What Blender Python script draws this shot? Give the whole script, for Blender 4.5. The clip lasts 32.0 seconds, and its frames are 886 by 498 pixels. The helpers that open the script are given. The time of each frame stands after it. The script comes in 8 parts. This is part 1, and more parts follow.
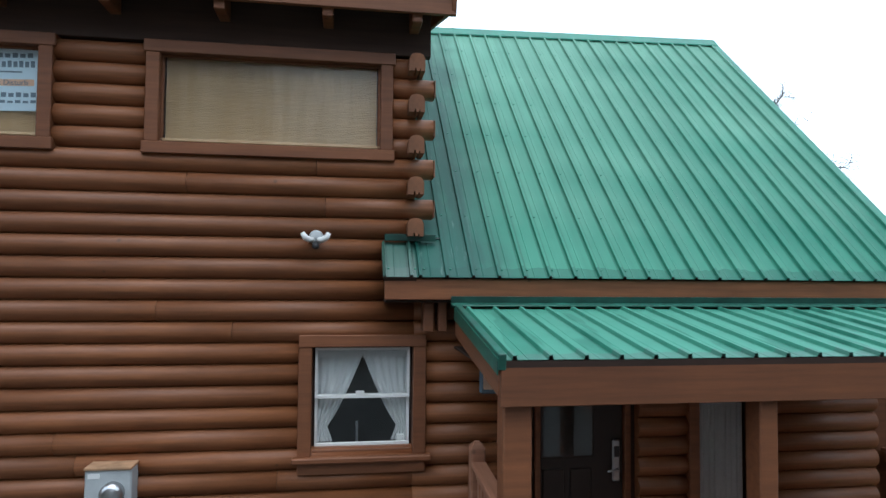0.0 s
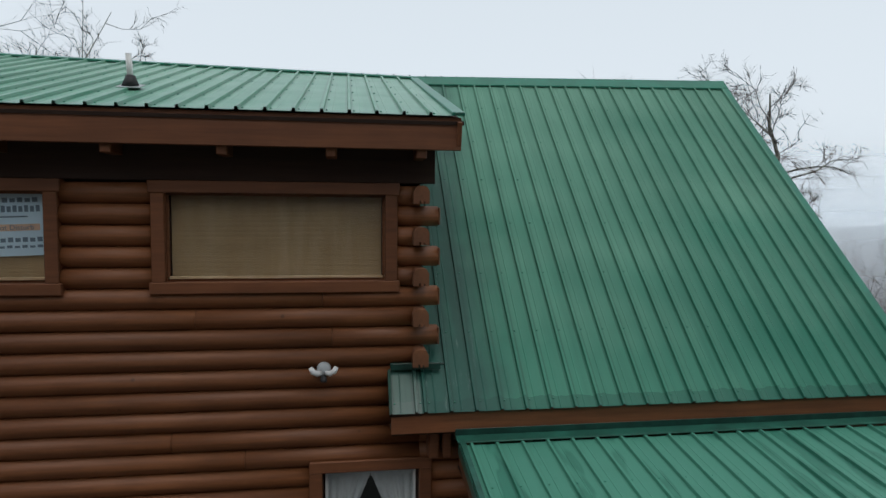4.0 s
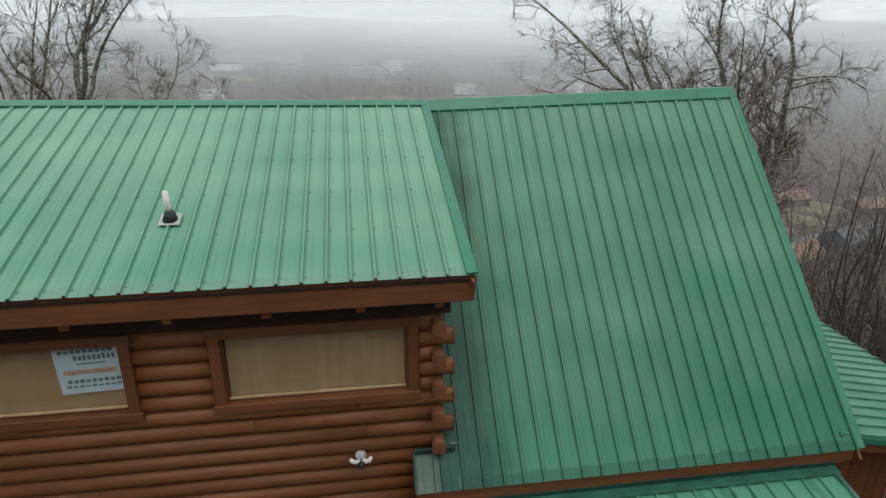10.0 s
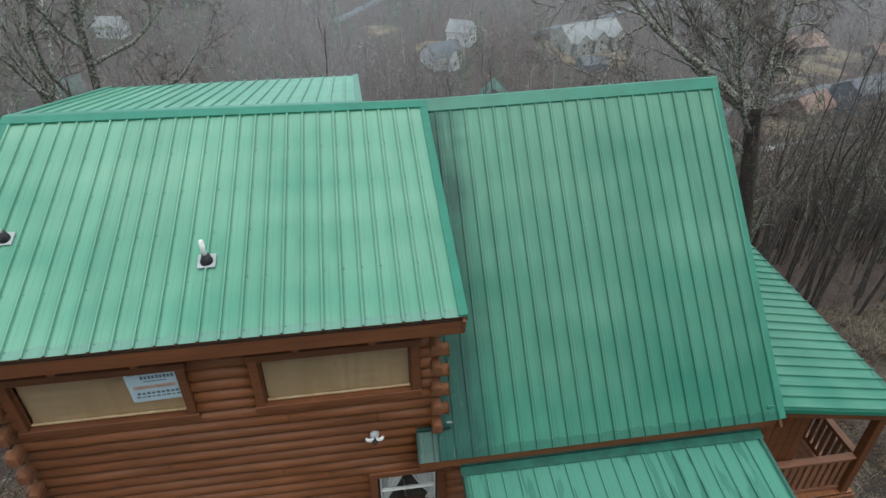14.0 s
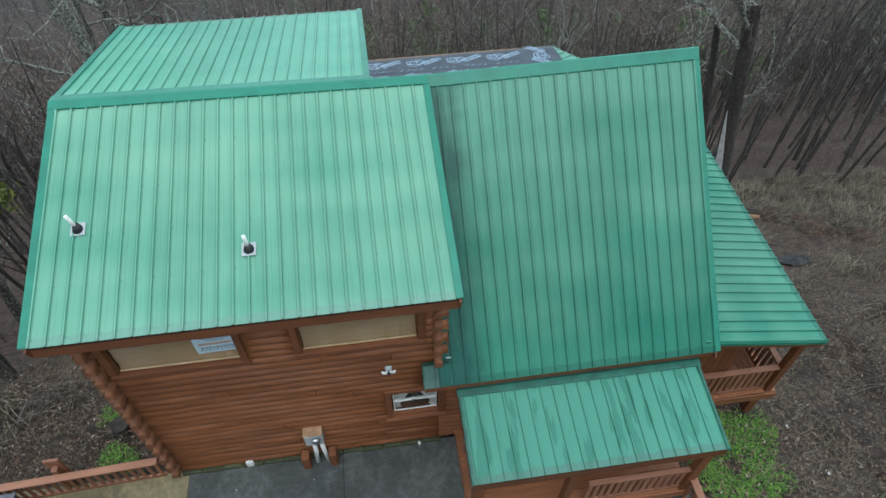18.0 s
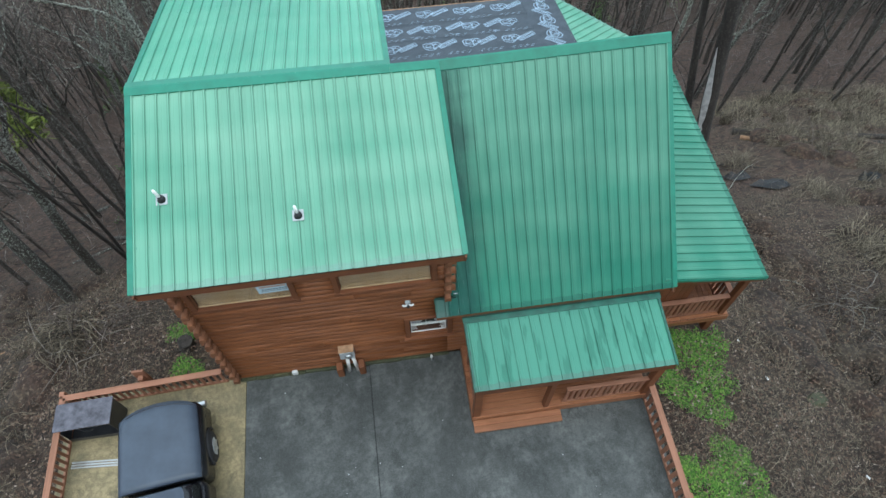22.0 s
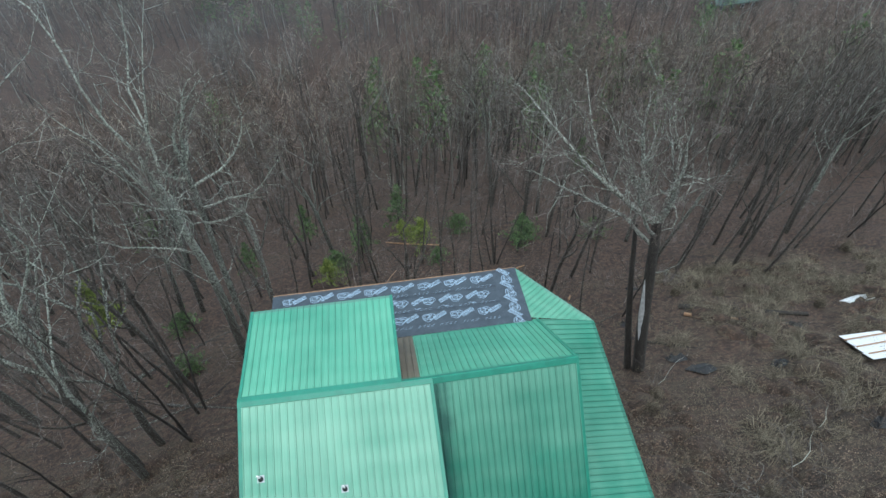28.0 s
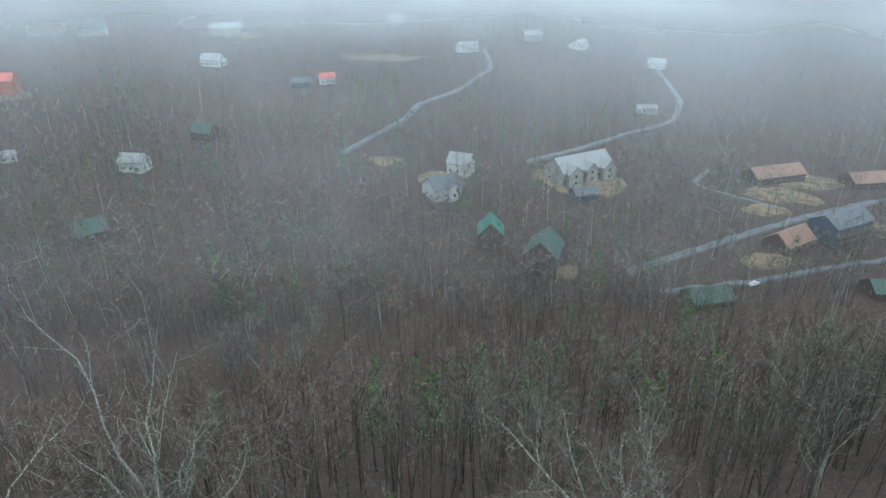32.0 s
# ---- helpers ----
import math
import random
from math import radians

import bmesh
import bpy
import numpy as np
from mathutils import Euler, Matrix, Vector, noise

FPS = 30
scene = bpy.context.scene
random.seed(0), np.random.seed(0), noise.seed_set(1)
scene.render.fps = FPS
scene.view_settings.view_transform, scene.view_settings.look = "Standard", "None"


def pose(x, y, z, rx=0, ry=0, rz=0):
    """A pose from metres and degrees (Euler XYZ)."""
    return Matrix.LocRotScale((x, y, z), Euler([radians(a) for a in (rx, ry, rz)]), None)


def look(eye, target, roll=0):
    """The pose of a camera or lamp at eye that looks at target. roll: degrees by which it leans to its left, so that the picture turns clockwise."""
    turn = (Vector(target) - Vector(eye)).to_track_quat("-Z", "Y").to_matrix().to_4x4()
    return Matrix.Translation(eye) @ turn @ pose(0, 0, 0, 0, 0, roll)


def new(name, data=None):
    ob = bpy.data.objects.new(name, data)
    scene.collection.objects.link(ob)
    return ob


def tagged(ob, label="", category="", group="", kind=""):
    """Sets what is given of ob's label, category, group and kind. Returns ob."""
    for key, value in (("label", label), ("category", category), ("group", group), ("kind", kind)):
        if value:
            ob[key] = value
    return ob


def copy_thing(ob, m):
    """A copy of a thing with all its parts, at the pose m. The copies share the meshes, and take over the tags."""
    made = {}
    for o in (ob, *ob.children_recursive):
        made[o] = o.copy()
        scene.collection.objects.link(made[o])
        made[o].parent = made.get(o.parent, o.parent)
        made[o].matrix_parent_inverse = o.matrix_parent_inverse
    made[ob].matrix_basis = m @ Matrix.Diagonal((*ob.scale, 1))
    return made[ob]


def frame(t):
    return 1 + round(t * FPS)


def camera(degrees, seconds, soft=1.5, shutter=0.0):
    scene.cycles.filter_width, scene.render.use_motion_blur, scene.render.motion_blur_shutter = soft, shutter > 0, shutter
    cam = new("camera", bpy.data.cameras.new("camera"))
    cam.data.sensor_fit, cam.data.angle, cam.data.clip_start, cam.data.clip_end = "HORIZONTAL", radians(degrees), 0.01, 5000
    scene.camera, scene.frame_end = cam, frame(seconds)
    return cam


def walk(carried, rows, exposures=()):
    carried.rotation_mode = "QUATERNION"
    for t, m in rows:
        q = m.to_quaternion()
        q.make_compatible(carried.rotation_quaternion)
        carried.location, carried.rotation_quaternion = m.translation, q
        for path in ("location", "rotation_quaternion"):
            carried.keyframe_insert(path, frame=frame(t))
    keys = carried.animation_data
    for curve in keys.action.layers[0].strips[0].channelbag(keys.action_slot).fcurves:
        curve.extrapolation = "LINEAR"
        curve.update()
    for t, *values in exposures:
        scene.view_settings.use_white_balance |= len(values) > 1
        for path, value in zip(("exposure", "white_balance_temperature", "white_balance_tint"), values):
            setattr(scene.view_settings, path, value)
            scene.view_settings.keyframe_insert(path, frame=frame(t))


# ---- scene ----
cam = camera(69.5, 32.0)
PATH = [
    (0, (-0.941, -5.679, 2.897), (-0.638, -3.704, 2.981), 0.5),
    (0.5, (-0.927, -5.698, 3.072), (-0.626, -3.722, 3.156), 0.4),
    (1, (-1.044, -5.729, 3.248), (-0.704, -3.760, 3.333), 0.3),
    (2, (-0.945, -5.723, 3.749), (-0.645, -3.746, 3.777), 0.6),
    (3, (-0.968, -5.735, 4.191), (-0.669, -3.758, 4.148), 0.5),
    (6, (-1.055, -5.782, 5.586), (-0.760, -3.826, 5.290), 0.2),
    (8, (-1.230, -5.878, 6.562), (-0.891, -3.965, 6.088), 0.1),
    (9, (-1.087, -5.824, 7.226), (-0.807, -3.941, 6.613), 0.2),
    (11, (-1.168, -5.866, 8.376), (-0.900, -4.051, 7.580), 0.1),
    (13, (-1.129, -5.894, 9.545), (-0.879, -4.184, 8.538), 0.0),
    (14, (-1.070, -5.872, 10.206), (-0.837, -4.239, 9.076), -0.2),
    (14.5, (-1.026, -5.880, 10.522), (-0.803, -4.284, 9.337), -0.3),
    (16.5, (-0.986, -5.752, 11.846), (-0.792, -4.332, 10.451), -0.3),
    (17, (-1.018, -5.727, 12.183), (-0.824, -4.353, 10.742), -0.1),
    (17.5, (-1.063, -5.632, 12.534), (-0.869, -4.314, 11.043), 0.4),
    (18, (-1.062, -5.643, 12.836), (-0.876, -4.360, 11.312), 0.1),
    (18.5, (-1.048, -5.679, 13.144), (-0.872, -4.433, 11.589), 0.0),
    (19, (-1.025, -5.719, 13.451), (-0.859, -4.511, 11.866), -0.3),
    (19.5, (-1.040, -5.793, 13.745), (-0.882, -4.624, 12.131), -0.3),
    (20, (-1.048, -5.869, 14.074), (-0.898, -4.745, 12.426), -0.4),
    (20.5, (-1.073, -5.953, 14.379), (-0.931, -4.874, 12.702), -0.5),
    (21, (-1.116, -6.060, 14.719), (-0.979, -5.017, 13.018), -0.6),
    (21.5, (-1.150, -6.140, 15.062), (-1.017, -5.108, 13.354), -0.6),
    (22, (-1.247, -6.214, 15.418), (-1.109, -5.183, 13.709), -0.5),
    (22.5, (-1.361, -6.288, 16.066), (-1.223, -5.259, 14.357), -0.5),
    (23, (-1.407, -6.348, 16.854), (-1.269, -5.316, 15.147), -0.5),
    (23.5, (-1.434, -6.380, 17.678), (-1.294, -5.348, 15.971), -0.5),
    (24, (-1.404, -6.441, 18.484), (-1.266, -5.408, 16.777), -0.5),
    (24.5, (-1.388, -6.336, 19.231), (-1.250, -5.301, 17.526), -0.6),
    (26.5, (-1.165, -6.582, 22.445), (-1.029, -5.543, 20.741), -0.7),
    (27, (-1.373, -6.345, 23.277), (-1.228, -5.246, 21.613), -0.7),
    (27.5, (-1.315, -5.964, 24.113), (-1.159, -4.798, 22.496), -0.7),
    (28, (-0.866, -5.859, 24.915), (-0.700, -4.626, 23.349), -0.7),
    (28.5, (-0.626, -6.250, 25.638), (-0.450, -4.949, 24.129), -0.6),
    (29, (-0.911, -6.700, 26.392), (-0.726, -5.328, 24.949), -0.5),
    (29.5, (-1.165, -6.898, 27.151), (-0.968, -5.456, 25.780), -0.5),
    (30, (-1.072, -6.729, 27.908), (-0.864, -5.220, 26.612), -0.5),
    (30.5, (-0.945, -6.602, 28.344), (-0.727, -5.024, 27.135), -0.5),
    (31, (-0.830, -6.553, 28.529), (-0.602, -4.906, 27.418), -0.5),
    (31.5, (-0.666, -6.546, 28.673), (-0.427, -4.835, 27.664), -0.4),
    (32, (-0.510, -6.685, 28.758), (-0.262, -4.913, 27.865), -0.3),
]
walk(cam, [(t, look(eye, target, roll)) for t, eye, target, roll in PATH], [(0, 0.15, 5950, 9), (1, -0.28, 5850, 9), (3, -0.9, 6550, 11), (6, -1.05, 6700, 13), (8, -1.0, 7100, 14), (9, -0.88, 7300, 14), (11, -0.44, 7200, 12), (13, -0.34, 6800, 10), (16, -0.28, 6200, 8), (19, -0.13, 6050, 6), (24, 0.03, 6050, 6), (27, -0.16, 6000, 6), (28, -0.02, 6000, 6), (29, 0.2, 5950, 6), (30, 0.58, 5950, 6), (31, 0.54, 5950, 5), (32, -0.15, 5980, 4)])

# ---- sky and sun: low overcast ----
world = bpy.data.worlds.new("overcast_sky")
scene.world = world
world.use_nodes = True
wn = world.node_tree.nodes
wl = world.node_tree.links
sky = wn.new("ShaderNodeTexSky")
sky.sky_type = 'NISHITA'
sky.sun_disc = False
sky.sun_elevation = radians(72)
sky.sun_rotation = radians(180)
sky.air_density, sky.dust_density, sky.ozone_density = 1.0, 6.0, 1.0
grey = wn.new("ShaderNodeHueSaturation")
grey.inputs["Saturation"].default_value = 0.35
cloud = wn.new("ShaderNodeMix")
cloud.data_type = 'RGBA'
cloud.inputs["Factor"].default_value = 0.75
cloud.inputs["B"].default_value = (7.75, 8.9, 9.75, 1)
# the dome is set brighter at the horizon than overhead, to fit the view
wdir = wn.new("ShaderNodeSeparateXYZ")
wl.new(wn.new("ShaderNodeTexCoord").outputs["Generated"], wdir.inputs["Vector"])
lift = wn.new("ShaderNodeMapRange")
lift.inputs["To Min"].default_value, lift.inputs["To Max"].default_value = 1.85, 1.38
wl.new(wdir.outputs["Z"], lift.inputs["Value"])
dome = wn.new("ShaderNodeVectorMath")
dome.operation = 'SCALE'
wl.new(lift.outputs["Result"], dome.inputs["Scale"])
wl.new(sky.outputs["Color"], grey.inputs["Color"])
wl.new(grey.outputs["Color"], cloud.inputs["A"])
wl.new(cloud.outputs["Result"], dome.inputs[0])
wl.new(dome.outputs["Vector"], wn["Background"].inputs["Color"])
wn["Background"].inputs["Strength"].default_value = 0.125

sun = new("sun", bpy.data.lights.new("sun", 'SUN'))
sun.data.energy = 0.95
sun.data.angle = radians(46)
sun.data.color = (1.0, 0.97, 0.93)
sun.matrix_world = pose(0, -25, 60, 18, 0, 0)


# ---- materials ----
def material(name, rough=0.6, metal=0.0):
    m = bpy.data.materials.new(name)
    m.use_nodes = True
    b = m.node_tree.nodes["Principled BSDF"]
    b.inputs["Roughness"].default_value = rough
    b.inputs["Metallic"].default_value = metal
    return m, m.node_tree.nodes, m.node_tree.links, b


def noise_node(nodes, links, scale, detail=4.0, stretch=None, coords="world", rough=0.6):
    """A noise texture in world metres (or along the object's own axes), stretched if asked."""
    n = nodes.new("ShaderNodeTexNoise")
    n.inputs["Scale"].default_value = scale
    n.inputs["Detail"].default_value = detail
    n.inputs["Roughness"].default_value = rough
    if coords == "world":
        g = nodes.new("ShaderNodeNewGeometry").outputs["Position"]
    elif coords == "uv":
        g = nodes.new("ShaderNodeUVMap").outputs["UV"]
    else:
        g = nodes.new("ShaderNodeTexCoord").outputs["Object"]
    if stretch:
        mp = nodes.new("ShaderNodeMapping")
        mp.inputs["Scale"].default_value = stretch
        links.new(g, mp.inputs["Vector"])
        g = mp.outputs["Vector"]
    links.new(g, n.inputs["Vector"])
    return n.outputs["Fac"]


def ramp(nodes, links, fac, stops):
    r = nodes.new("ShaderNodeValToRGB")
    e = r.color_ramp.elements
    while len(e) < len(stops):
        e.new(0.5)
    for el, (p, c) in zip(e, stops):
        el.position = p
        el.color = (*c, 1) if len(c) == 3 else c
    links.new(fac, r.inputs["Fac"])
    return r.outputs["Color"]


def mixed(nodes, links, fac, a, b, mode='MIX'):
    m = nodes.new("ShaderNodeMix")
    m.data_type = 'RGBA'
    m.blend_type = mode
    for key, v in (("Factor", fac), ("A", a), ("B", b)):
        if isinstance(v, (int, float)):
            m.inputs[key].default_value = v
        elif isinstance(v, tuple):
            m.inputs[key].default_value = (*v, 1)
        else:
            links.new(v, m.inputs[key])
    return m.outputs["Result"]


def bump(nodes, links, b, height, strength=0.3, distance=0.01):
    n = nodes.new("ShaderNodeBump")
    n.inputs["Strength"].default_value = strength
    n.inputs["Distance"].default_value = distance
    links.new(height, n.inputs["Height"])
    links.new(n.outputs["Normal"], b.inputs["Normal"])


def rand_fac(nodes):
    return nodes.new("ShaderNodeObjectInfo").outputs["Random"]


def plain(name, colour, rough=0.6, metal=0.0, vary=0.12, scale=6.0, relief=0.08):
    """Paint, plastic or metal of one colour, with faint grime and a fine grain."""
    m, n, l, b = material(name, rough, metal)
    f = noise_node(n, l, scale, 5)
    lo = tuple(c * (1 - vary) for c in colour)
    hi = tuple(min(1, c * (1 + vary)) for c in colour)
    l.new(ramp(n, l, f, [(0.3, lo), (0.7, hi)]), b.inputs["Base Color"])
    if relief:
        bump(n, l, b, noise_node(n, l, scale * 14, 3), relief, 0.003)
    return m


RIB = 0.2258


def roof_paint(name, base, faded, chalk=0.6, streak=0.35, dry=0.0, grime_shade=None, gloss=(0.27, 0.46), sheen=0.45, eave=(0.09, 0.14, 0.125), up=(0.065, -0.13), bands=0.075):
    """Green baked paint on ribbed steel: chalked bands between the purlins, run-off streaks, a dirty scalloped eave,
    painted-in rib shadows.
    """
    m, n, l, b = material(name, 0.38)
    b.inputs["Specular IOR Level"].default_value = sheen
    uv = n.new("ShaderNodeUVMap")
    sep = n.new("ShaderNodeSeparateXYZ")
    l.new(uv.outputs["UV"], sep.inputs["Vector"])

    def calc(op, a, c=None, d=None):
        q = n.new("ShaderNodeMath")
        q.operation = op
        for k, v in enumerate((a, c, d)):
            if v is None:
                continue
            if isinstance(v, (int, float)):
                q.inputs[k].default_value = v
            else:
                l.new(v, q.inputs[k])
        return q.outputs[0]

    broad = noise_node(n, l, 0.45, 3)
    c = ramp(n, l, broad, [(0.32, base), (0.68, faded)])
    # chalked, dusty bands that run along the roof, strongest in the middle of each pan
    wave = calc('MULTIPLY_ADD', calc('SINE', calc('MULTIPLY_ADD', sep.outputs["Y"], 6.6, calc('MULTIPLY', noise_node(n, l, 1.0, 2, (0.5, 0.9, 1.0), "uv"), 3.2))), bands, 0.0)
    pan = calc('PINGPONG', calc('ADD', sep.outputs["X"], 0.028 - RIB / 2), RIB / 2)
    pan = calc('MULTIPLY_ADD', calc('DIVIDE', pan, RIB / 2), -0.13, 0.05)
    # paler towards the ridge: brightness up the slope is put into the chalk
    ridge_light = calc('MULTIPLY_ADD', sep.outputs["Y"], *up)
    mist_f = calc('ADD', calc('ADD', calc('ADD', noise_node(n, l, 1.0, 3, (0.35, 0.6, 1.0), "uv", 0.5), ridge_light), wave), pan)
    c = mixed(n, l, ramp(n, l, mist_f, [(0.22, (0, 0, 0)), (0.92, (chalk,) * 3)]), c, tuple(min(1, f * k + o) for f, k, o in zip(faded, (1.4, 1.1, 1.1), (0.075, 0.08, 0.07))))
    runs = noise_node(n, l, 1.0, 5, (11.0, 0.45, 1.0), "uv")
    c = mixed(n, l, ramp(n, l, runs, [(0.45, (0, 0, 0)), (0.75, (streak,) * 3)]), c, tuple(v * 0.6 for v in base))
    scuff = noise_node(n, l, 1.0, 6, (16.0, 3.0, 1.0), "uv", 0.75)
    c = mixed(n, l, ramp(n, l, scuff, [(0.68, (0, 0, 0)), (0.76, (0.25,) * 3)]), c, tuple(min(1, v * 1.2 + 0.12) for v in faded))
    tone = calc('MULTIPLY_ADD', rand_fac(n), 0.14, 0.93)
    shade = n.new("ShaderNodeCombineColor")
    for k in range(3):
        l.new(tone, shade.inputs[k])
    c = mixed(n, l, 1.0, c, shade.outputs["Color"], 'MULTIPLY')
    # dark lines along the rib feet paint in the ribs' shadow
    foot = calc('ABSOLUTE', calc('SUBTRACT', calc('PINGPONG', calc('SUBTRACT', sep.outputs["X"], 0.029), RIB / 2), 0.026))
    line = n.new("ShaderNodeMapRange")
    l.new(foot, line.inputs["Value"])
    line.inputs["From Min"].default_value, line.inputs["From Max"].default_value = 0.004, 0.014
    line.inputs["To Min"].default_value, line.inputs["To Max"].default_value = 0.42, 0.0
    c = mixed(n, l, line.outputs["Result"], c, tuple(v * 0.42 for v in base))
    if dry:
        patch = noise_node(n, l, 1.0, 3, (3.4, 0.6, 1.0), "uv", 0.5)
        c = mixed(n, l, ramp(n, l, patch, [(0.43, (0, 0, 0)), (0.46, (dry,) * 3)]), c, tuple(min(1, v * 1.25 + 0.03) for v in faded))
        rim = ramp(n, l, patch, [(0.39, (0, 0, 0)), (0.425, (0.25,) * 3), (0.445, (0, 0, 0))])
        c = mixed(n, l, rim, c, tuple(v * 0.6 for v in base))
    grime = calc('MULTIPLY_ADD', noise_node(n, l, 1.0, 2, (4.4, 0.6, 1.0), "uv"), 0.15, 0.05)
    damp = calc('MULTIPLY', calc('LESS_THAN', sep.outputs["Y"], grime), 0.45)
    c = mixed(n, l, damp, c, eave)
    if grime_shade is not None:
        # dark strip paints in the dormer's shade, with run-off streaks and bare scuffs
        reach = calc('MULTIPLY_ADD', noise_node(n, l, 1.0, 3, (0.2, 0.8, 1.0), "uv"), 1.0, grime_shade + 0.42)
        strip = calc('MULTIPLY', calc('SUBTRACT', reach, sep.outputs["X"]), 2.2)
        strip_noise = noise_node(n, l, 1.0, 5, (4.0, 0.5, 1.0), "uv", 0.6)
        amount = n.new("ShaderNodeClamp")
        l.new(calc('MULTIPLY', strip, calc('MULTIPLY_ADD', strip_noise, 1.9, -0.25)), amount.inputs["Value"])
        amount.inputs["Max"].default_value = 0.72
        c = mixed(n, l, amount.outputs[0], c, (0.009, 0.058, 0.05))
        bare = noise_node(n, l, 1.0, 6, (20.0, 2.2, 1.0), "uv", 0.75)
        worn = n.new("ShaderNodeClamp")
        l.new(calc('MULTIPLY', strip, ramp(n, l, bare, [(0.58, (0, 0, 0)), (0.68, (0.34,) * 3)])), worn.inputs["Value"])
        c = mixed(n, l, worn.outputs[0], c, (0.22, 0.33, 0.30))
    l.new(c, b.inputs["Base Color"])
    rg = n.new("ShaderNodeMapRange")
    l.new(noise_node(n, l, 3.0, 4), rg.inputs["Value"])
    rg.inputs["To Min"].default_value, rg.inputs["To Max"].default_value = gloss
    l.new(rg.outputs["Result"], b.inputs["Roughness"])
    bump(n, l, b, noise_node(n, l, 2.2, 2), 0.12, 0.02)
    return m


def stained_wood(name, dark, light, rough=0.55, axis=(1.2, 22, 22), coords="object"):
    """Brown stain over softwood grain; each board or log a little different."""
    m, n, l, b = material(name, rough)
    grain = noise_node(n, l, 1.0, 7, axis, coords, 0.65)
    c = ramp(n, l, grain, [(0.3, dark), (0.7, light)])
    blot = noise_node(n, l, 1.7, 4)
    c = mixed(n, l, ramp(n, l, blot, [(0.35, (0.35,) * 3), (0.7, (0, 0, 0))]), c, tuple(v * 0.72 for v in dark))
    knots = n.new("ShaderNodeTexVoronoi")
    knots.inputs["Scale"].default_value = 2.6
    g = n.new("ShaderNodeNewGeometry")
    l.new(g.outputs["Position"], knots.inputs["Vector"])
    c = mixed(n, l, ramp(n, l, knots.outputs["Distance"], [(0.03, (0.7,) * 3), (0.06, (0, 0, 0))]), c, tuple(v * 0.4 for v in dark))
    tone = n.new("ShaderNodeMapRange")
    l.new(rand_fac(n), tone.inputs["Value"])
    tone.inputs["To Min"].default_value, tone.inputs["To Max"].default_value = 0.84, 1.14
    tc = n.new("ShaderNodeCombineColor")
    for k in range(3):
        l.new(tone.outputs["Result"], tc.inputs[k])
    c = mixed(n, l, 1.0, c, tc.outputs["Color"], 'MULTIPLY')
    l.new(c, b.inputs["Base Color"])
    bump(n, l, b, grain, 0.25, 0.004)
    return m


# dormer chalk and base also carry the sky's sheen as paler paint
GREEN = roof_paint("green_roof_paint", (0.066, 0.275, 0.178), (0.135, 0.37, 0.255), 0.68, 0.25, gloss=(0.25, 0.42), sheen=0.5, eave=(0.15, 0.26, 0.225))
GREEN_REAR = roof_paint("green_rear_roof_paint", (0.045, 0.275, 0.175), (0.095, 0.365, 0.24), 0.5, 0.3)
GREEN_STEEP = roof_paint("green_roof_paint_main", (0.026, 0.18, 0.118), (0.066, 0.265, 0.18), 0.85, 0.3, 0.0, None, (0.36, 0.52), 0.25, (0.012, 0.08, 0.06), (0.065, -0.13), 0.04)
# steepest painted brightening towards the ridge, plus the dormer's shade strip
GREEN_MAIN = roof_paint("green_roof_paint_grime_shade", (0.026, 0.18, 0.118), (0.066, 0.265, 0.18), 0.85, 0.3, 0.0, 32 * RIB + 0.223, (0.36, 0.52), 0.25, (0.012, 0.08, 0.06), (0.125, -0.32), 0.04)
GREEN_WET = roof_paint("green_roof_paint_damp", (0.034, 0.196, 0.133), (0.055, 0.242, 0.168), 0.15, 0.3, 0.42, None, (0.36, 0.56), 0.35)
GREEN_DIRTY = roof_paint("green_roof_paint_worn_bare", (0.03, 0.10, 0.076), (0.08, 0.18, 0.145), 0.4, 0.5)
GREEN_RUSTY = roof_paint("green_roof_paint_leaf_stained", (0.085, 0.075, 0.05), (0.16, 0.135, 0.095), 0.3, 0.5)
GREEN_TRIM = plain("green_trim", (0.02, 0.20, 0.13), 0.35, 0, 0.15, 3)
LOG = stained_wood("brown_log_stain", (0.15, 0.051, 0.0175), (0.31, 0.113, 0.039))
TRIM = stained_wood("brown_trim_stain", (0.135, 0.046, 0.017), (0.235, 0.084, 0.031), 0.6)
ENDGRAIN = stained_wood("brown_end_grain", (0.13, 0.052, 0.022), (0.27, 0.105, 0.046), 0.7, (9, 9, 9))
DECK = stained_wood("deck_board_stain", (0.22, 0.085, 0.035), (0.36, 0.15, 0.07), 0.45)
RAIL = stained_wood("rail_stain", (0.22, 0.095, 0.052), (0.37, 0.17, 0.10), 0.6)
# near-black brown for undersides, ceilings, wall backing and the eave board
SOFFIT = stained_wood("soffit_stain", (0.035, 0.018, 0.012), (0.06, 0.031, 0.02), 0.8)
WHITE = plain("white_vinyl", (0.75, 0.76, 0.75), 0.4, 0, 0.06, 8)
WHITE_PIPE = plain("white_pipe", (0.78, 0.78, 0.76), 0.45, 0, 0.1, 10)
BLACK_RUBBER = plain("black_rubber", (0.025, 0.025, 0.027), 0.7, 0, 0.3, 12)
STEEL = plain("satin_steel", (0.55, 0.56, 0.57), 0.3, 1.0, 0.1, 30)
METER_GREY = plain("grey_meter_paint", (0.42, 0.45, 0.46), 0.45, 0, 0.1, 8)
# unlit look of the rooms is put into this dark colour
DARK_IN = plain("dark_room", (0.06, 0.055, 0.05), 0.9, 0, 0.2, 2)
DARK_DOOR = plain("dark_brown_door", (0.022, 0.014, 0.011), 0.5, 0, 0.25, 5)
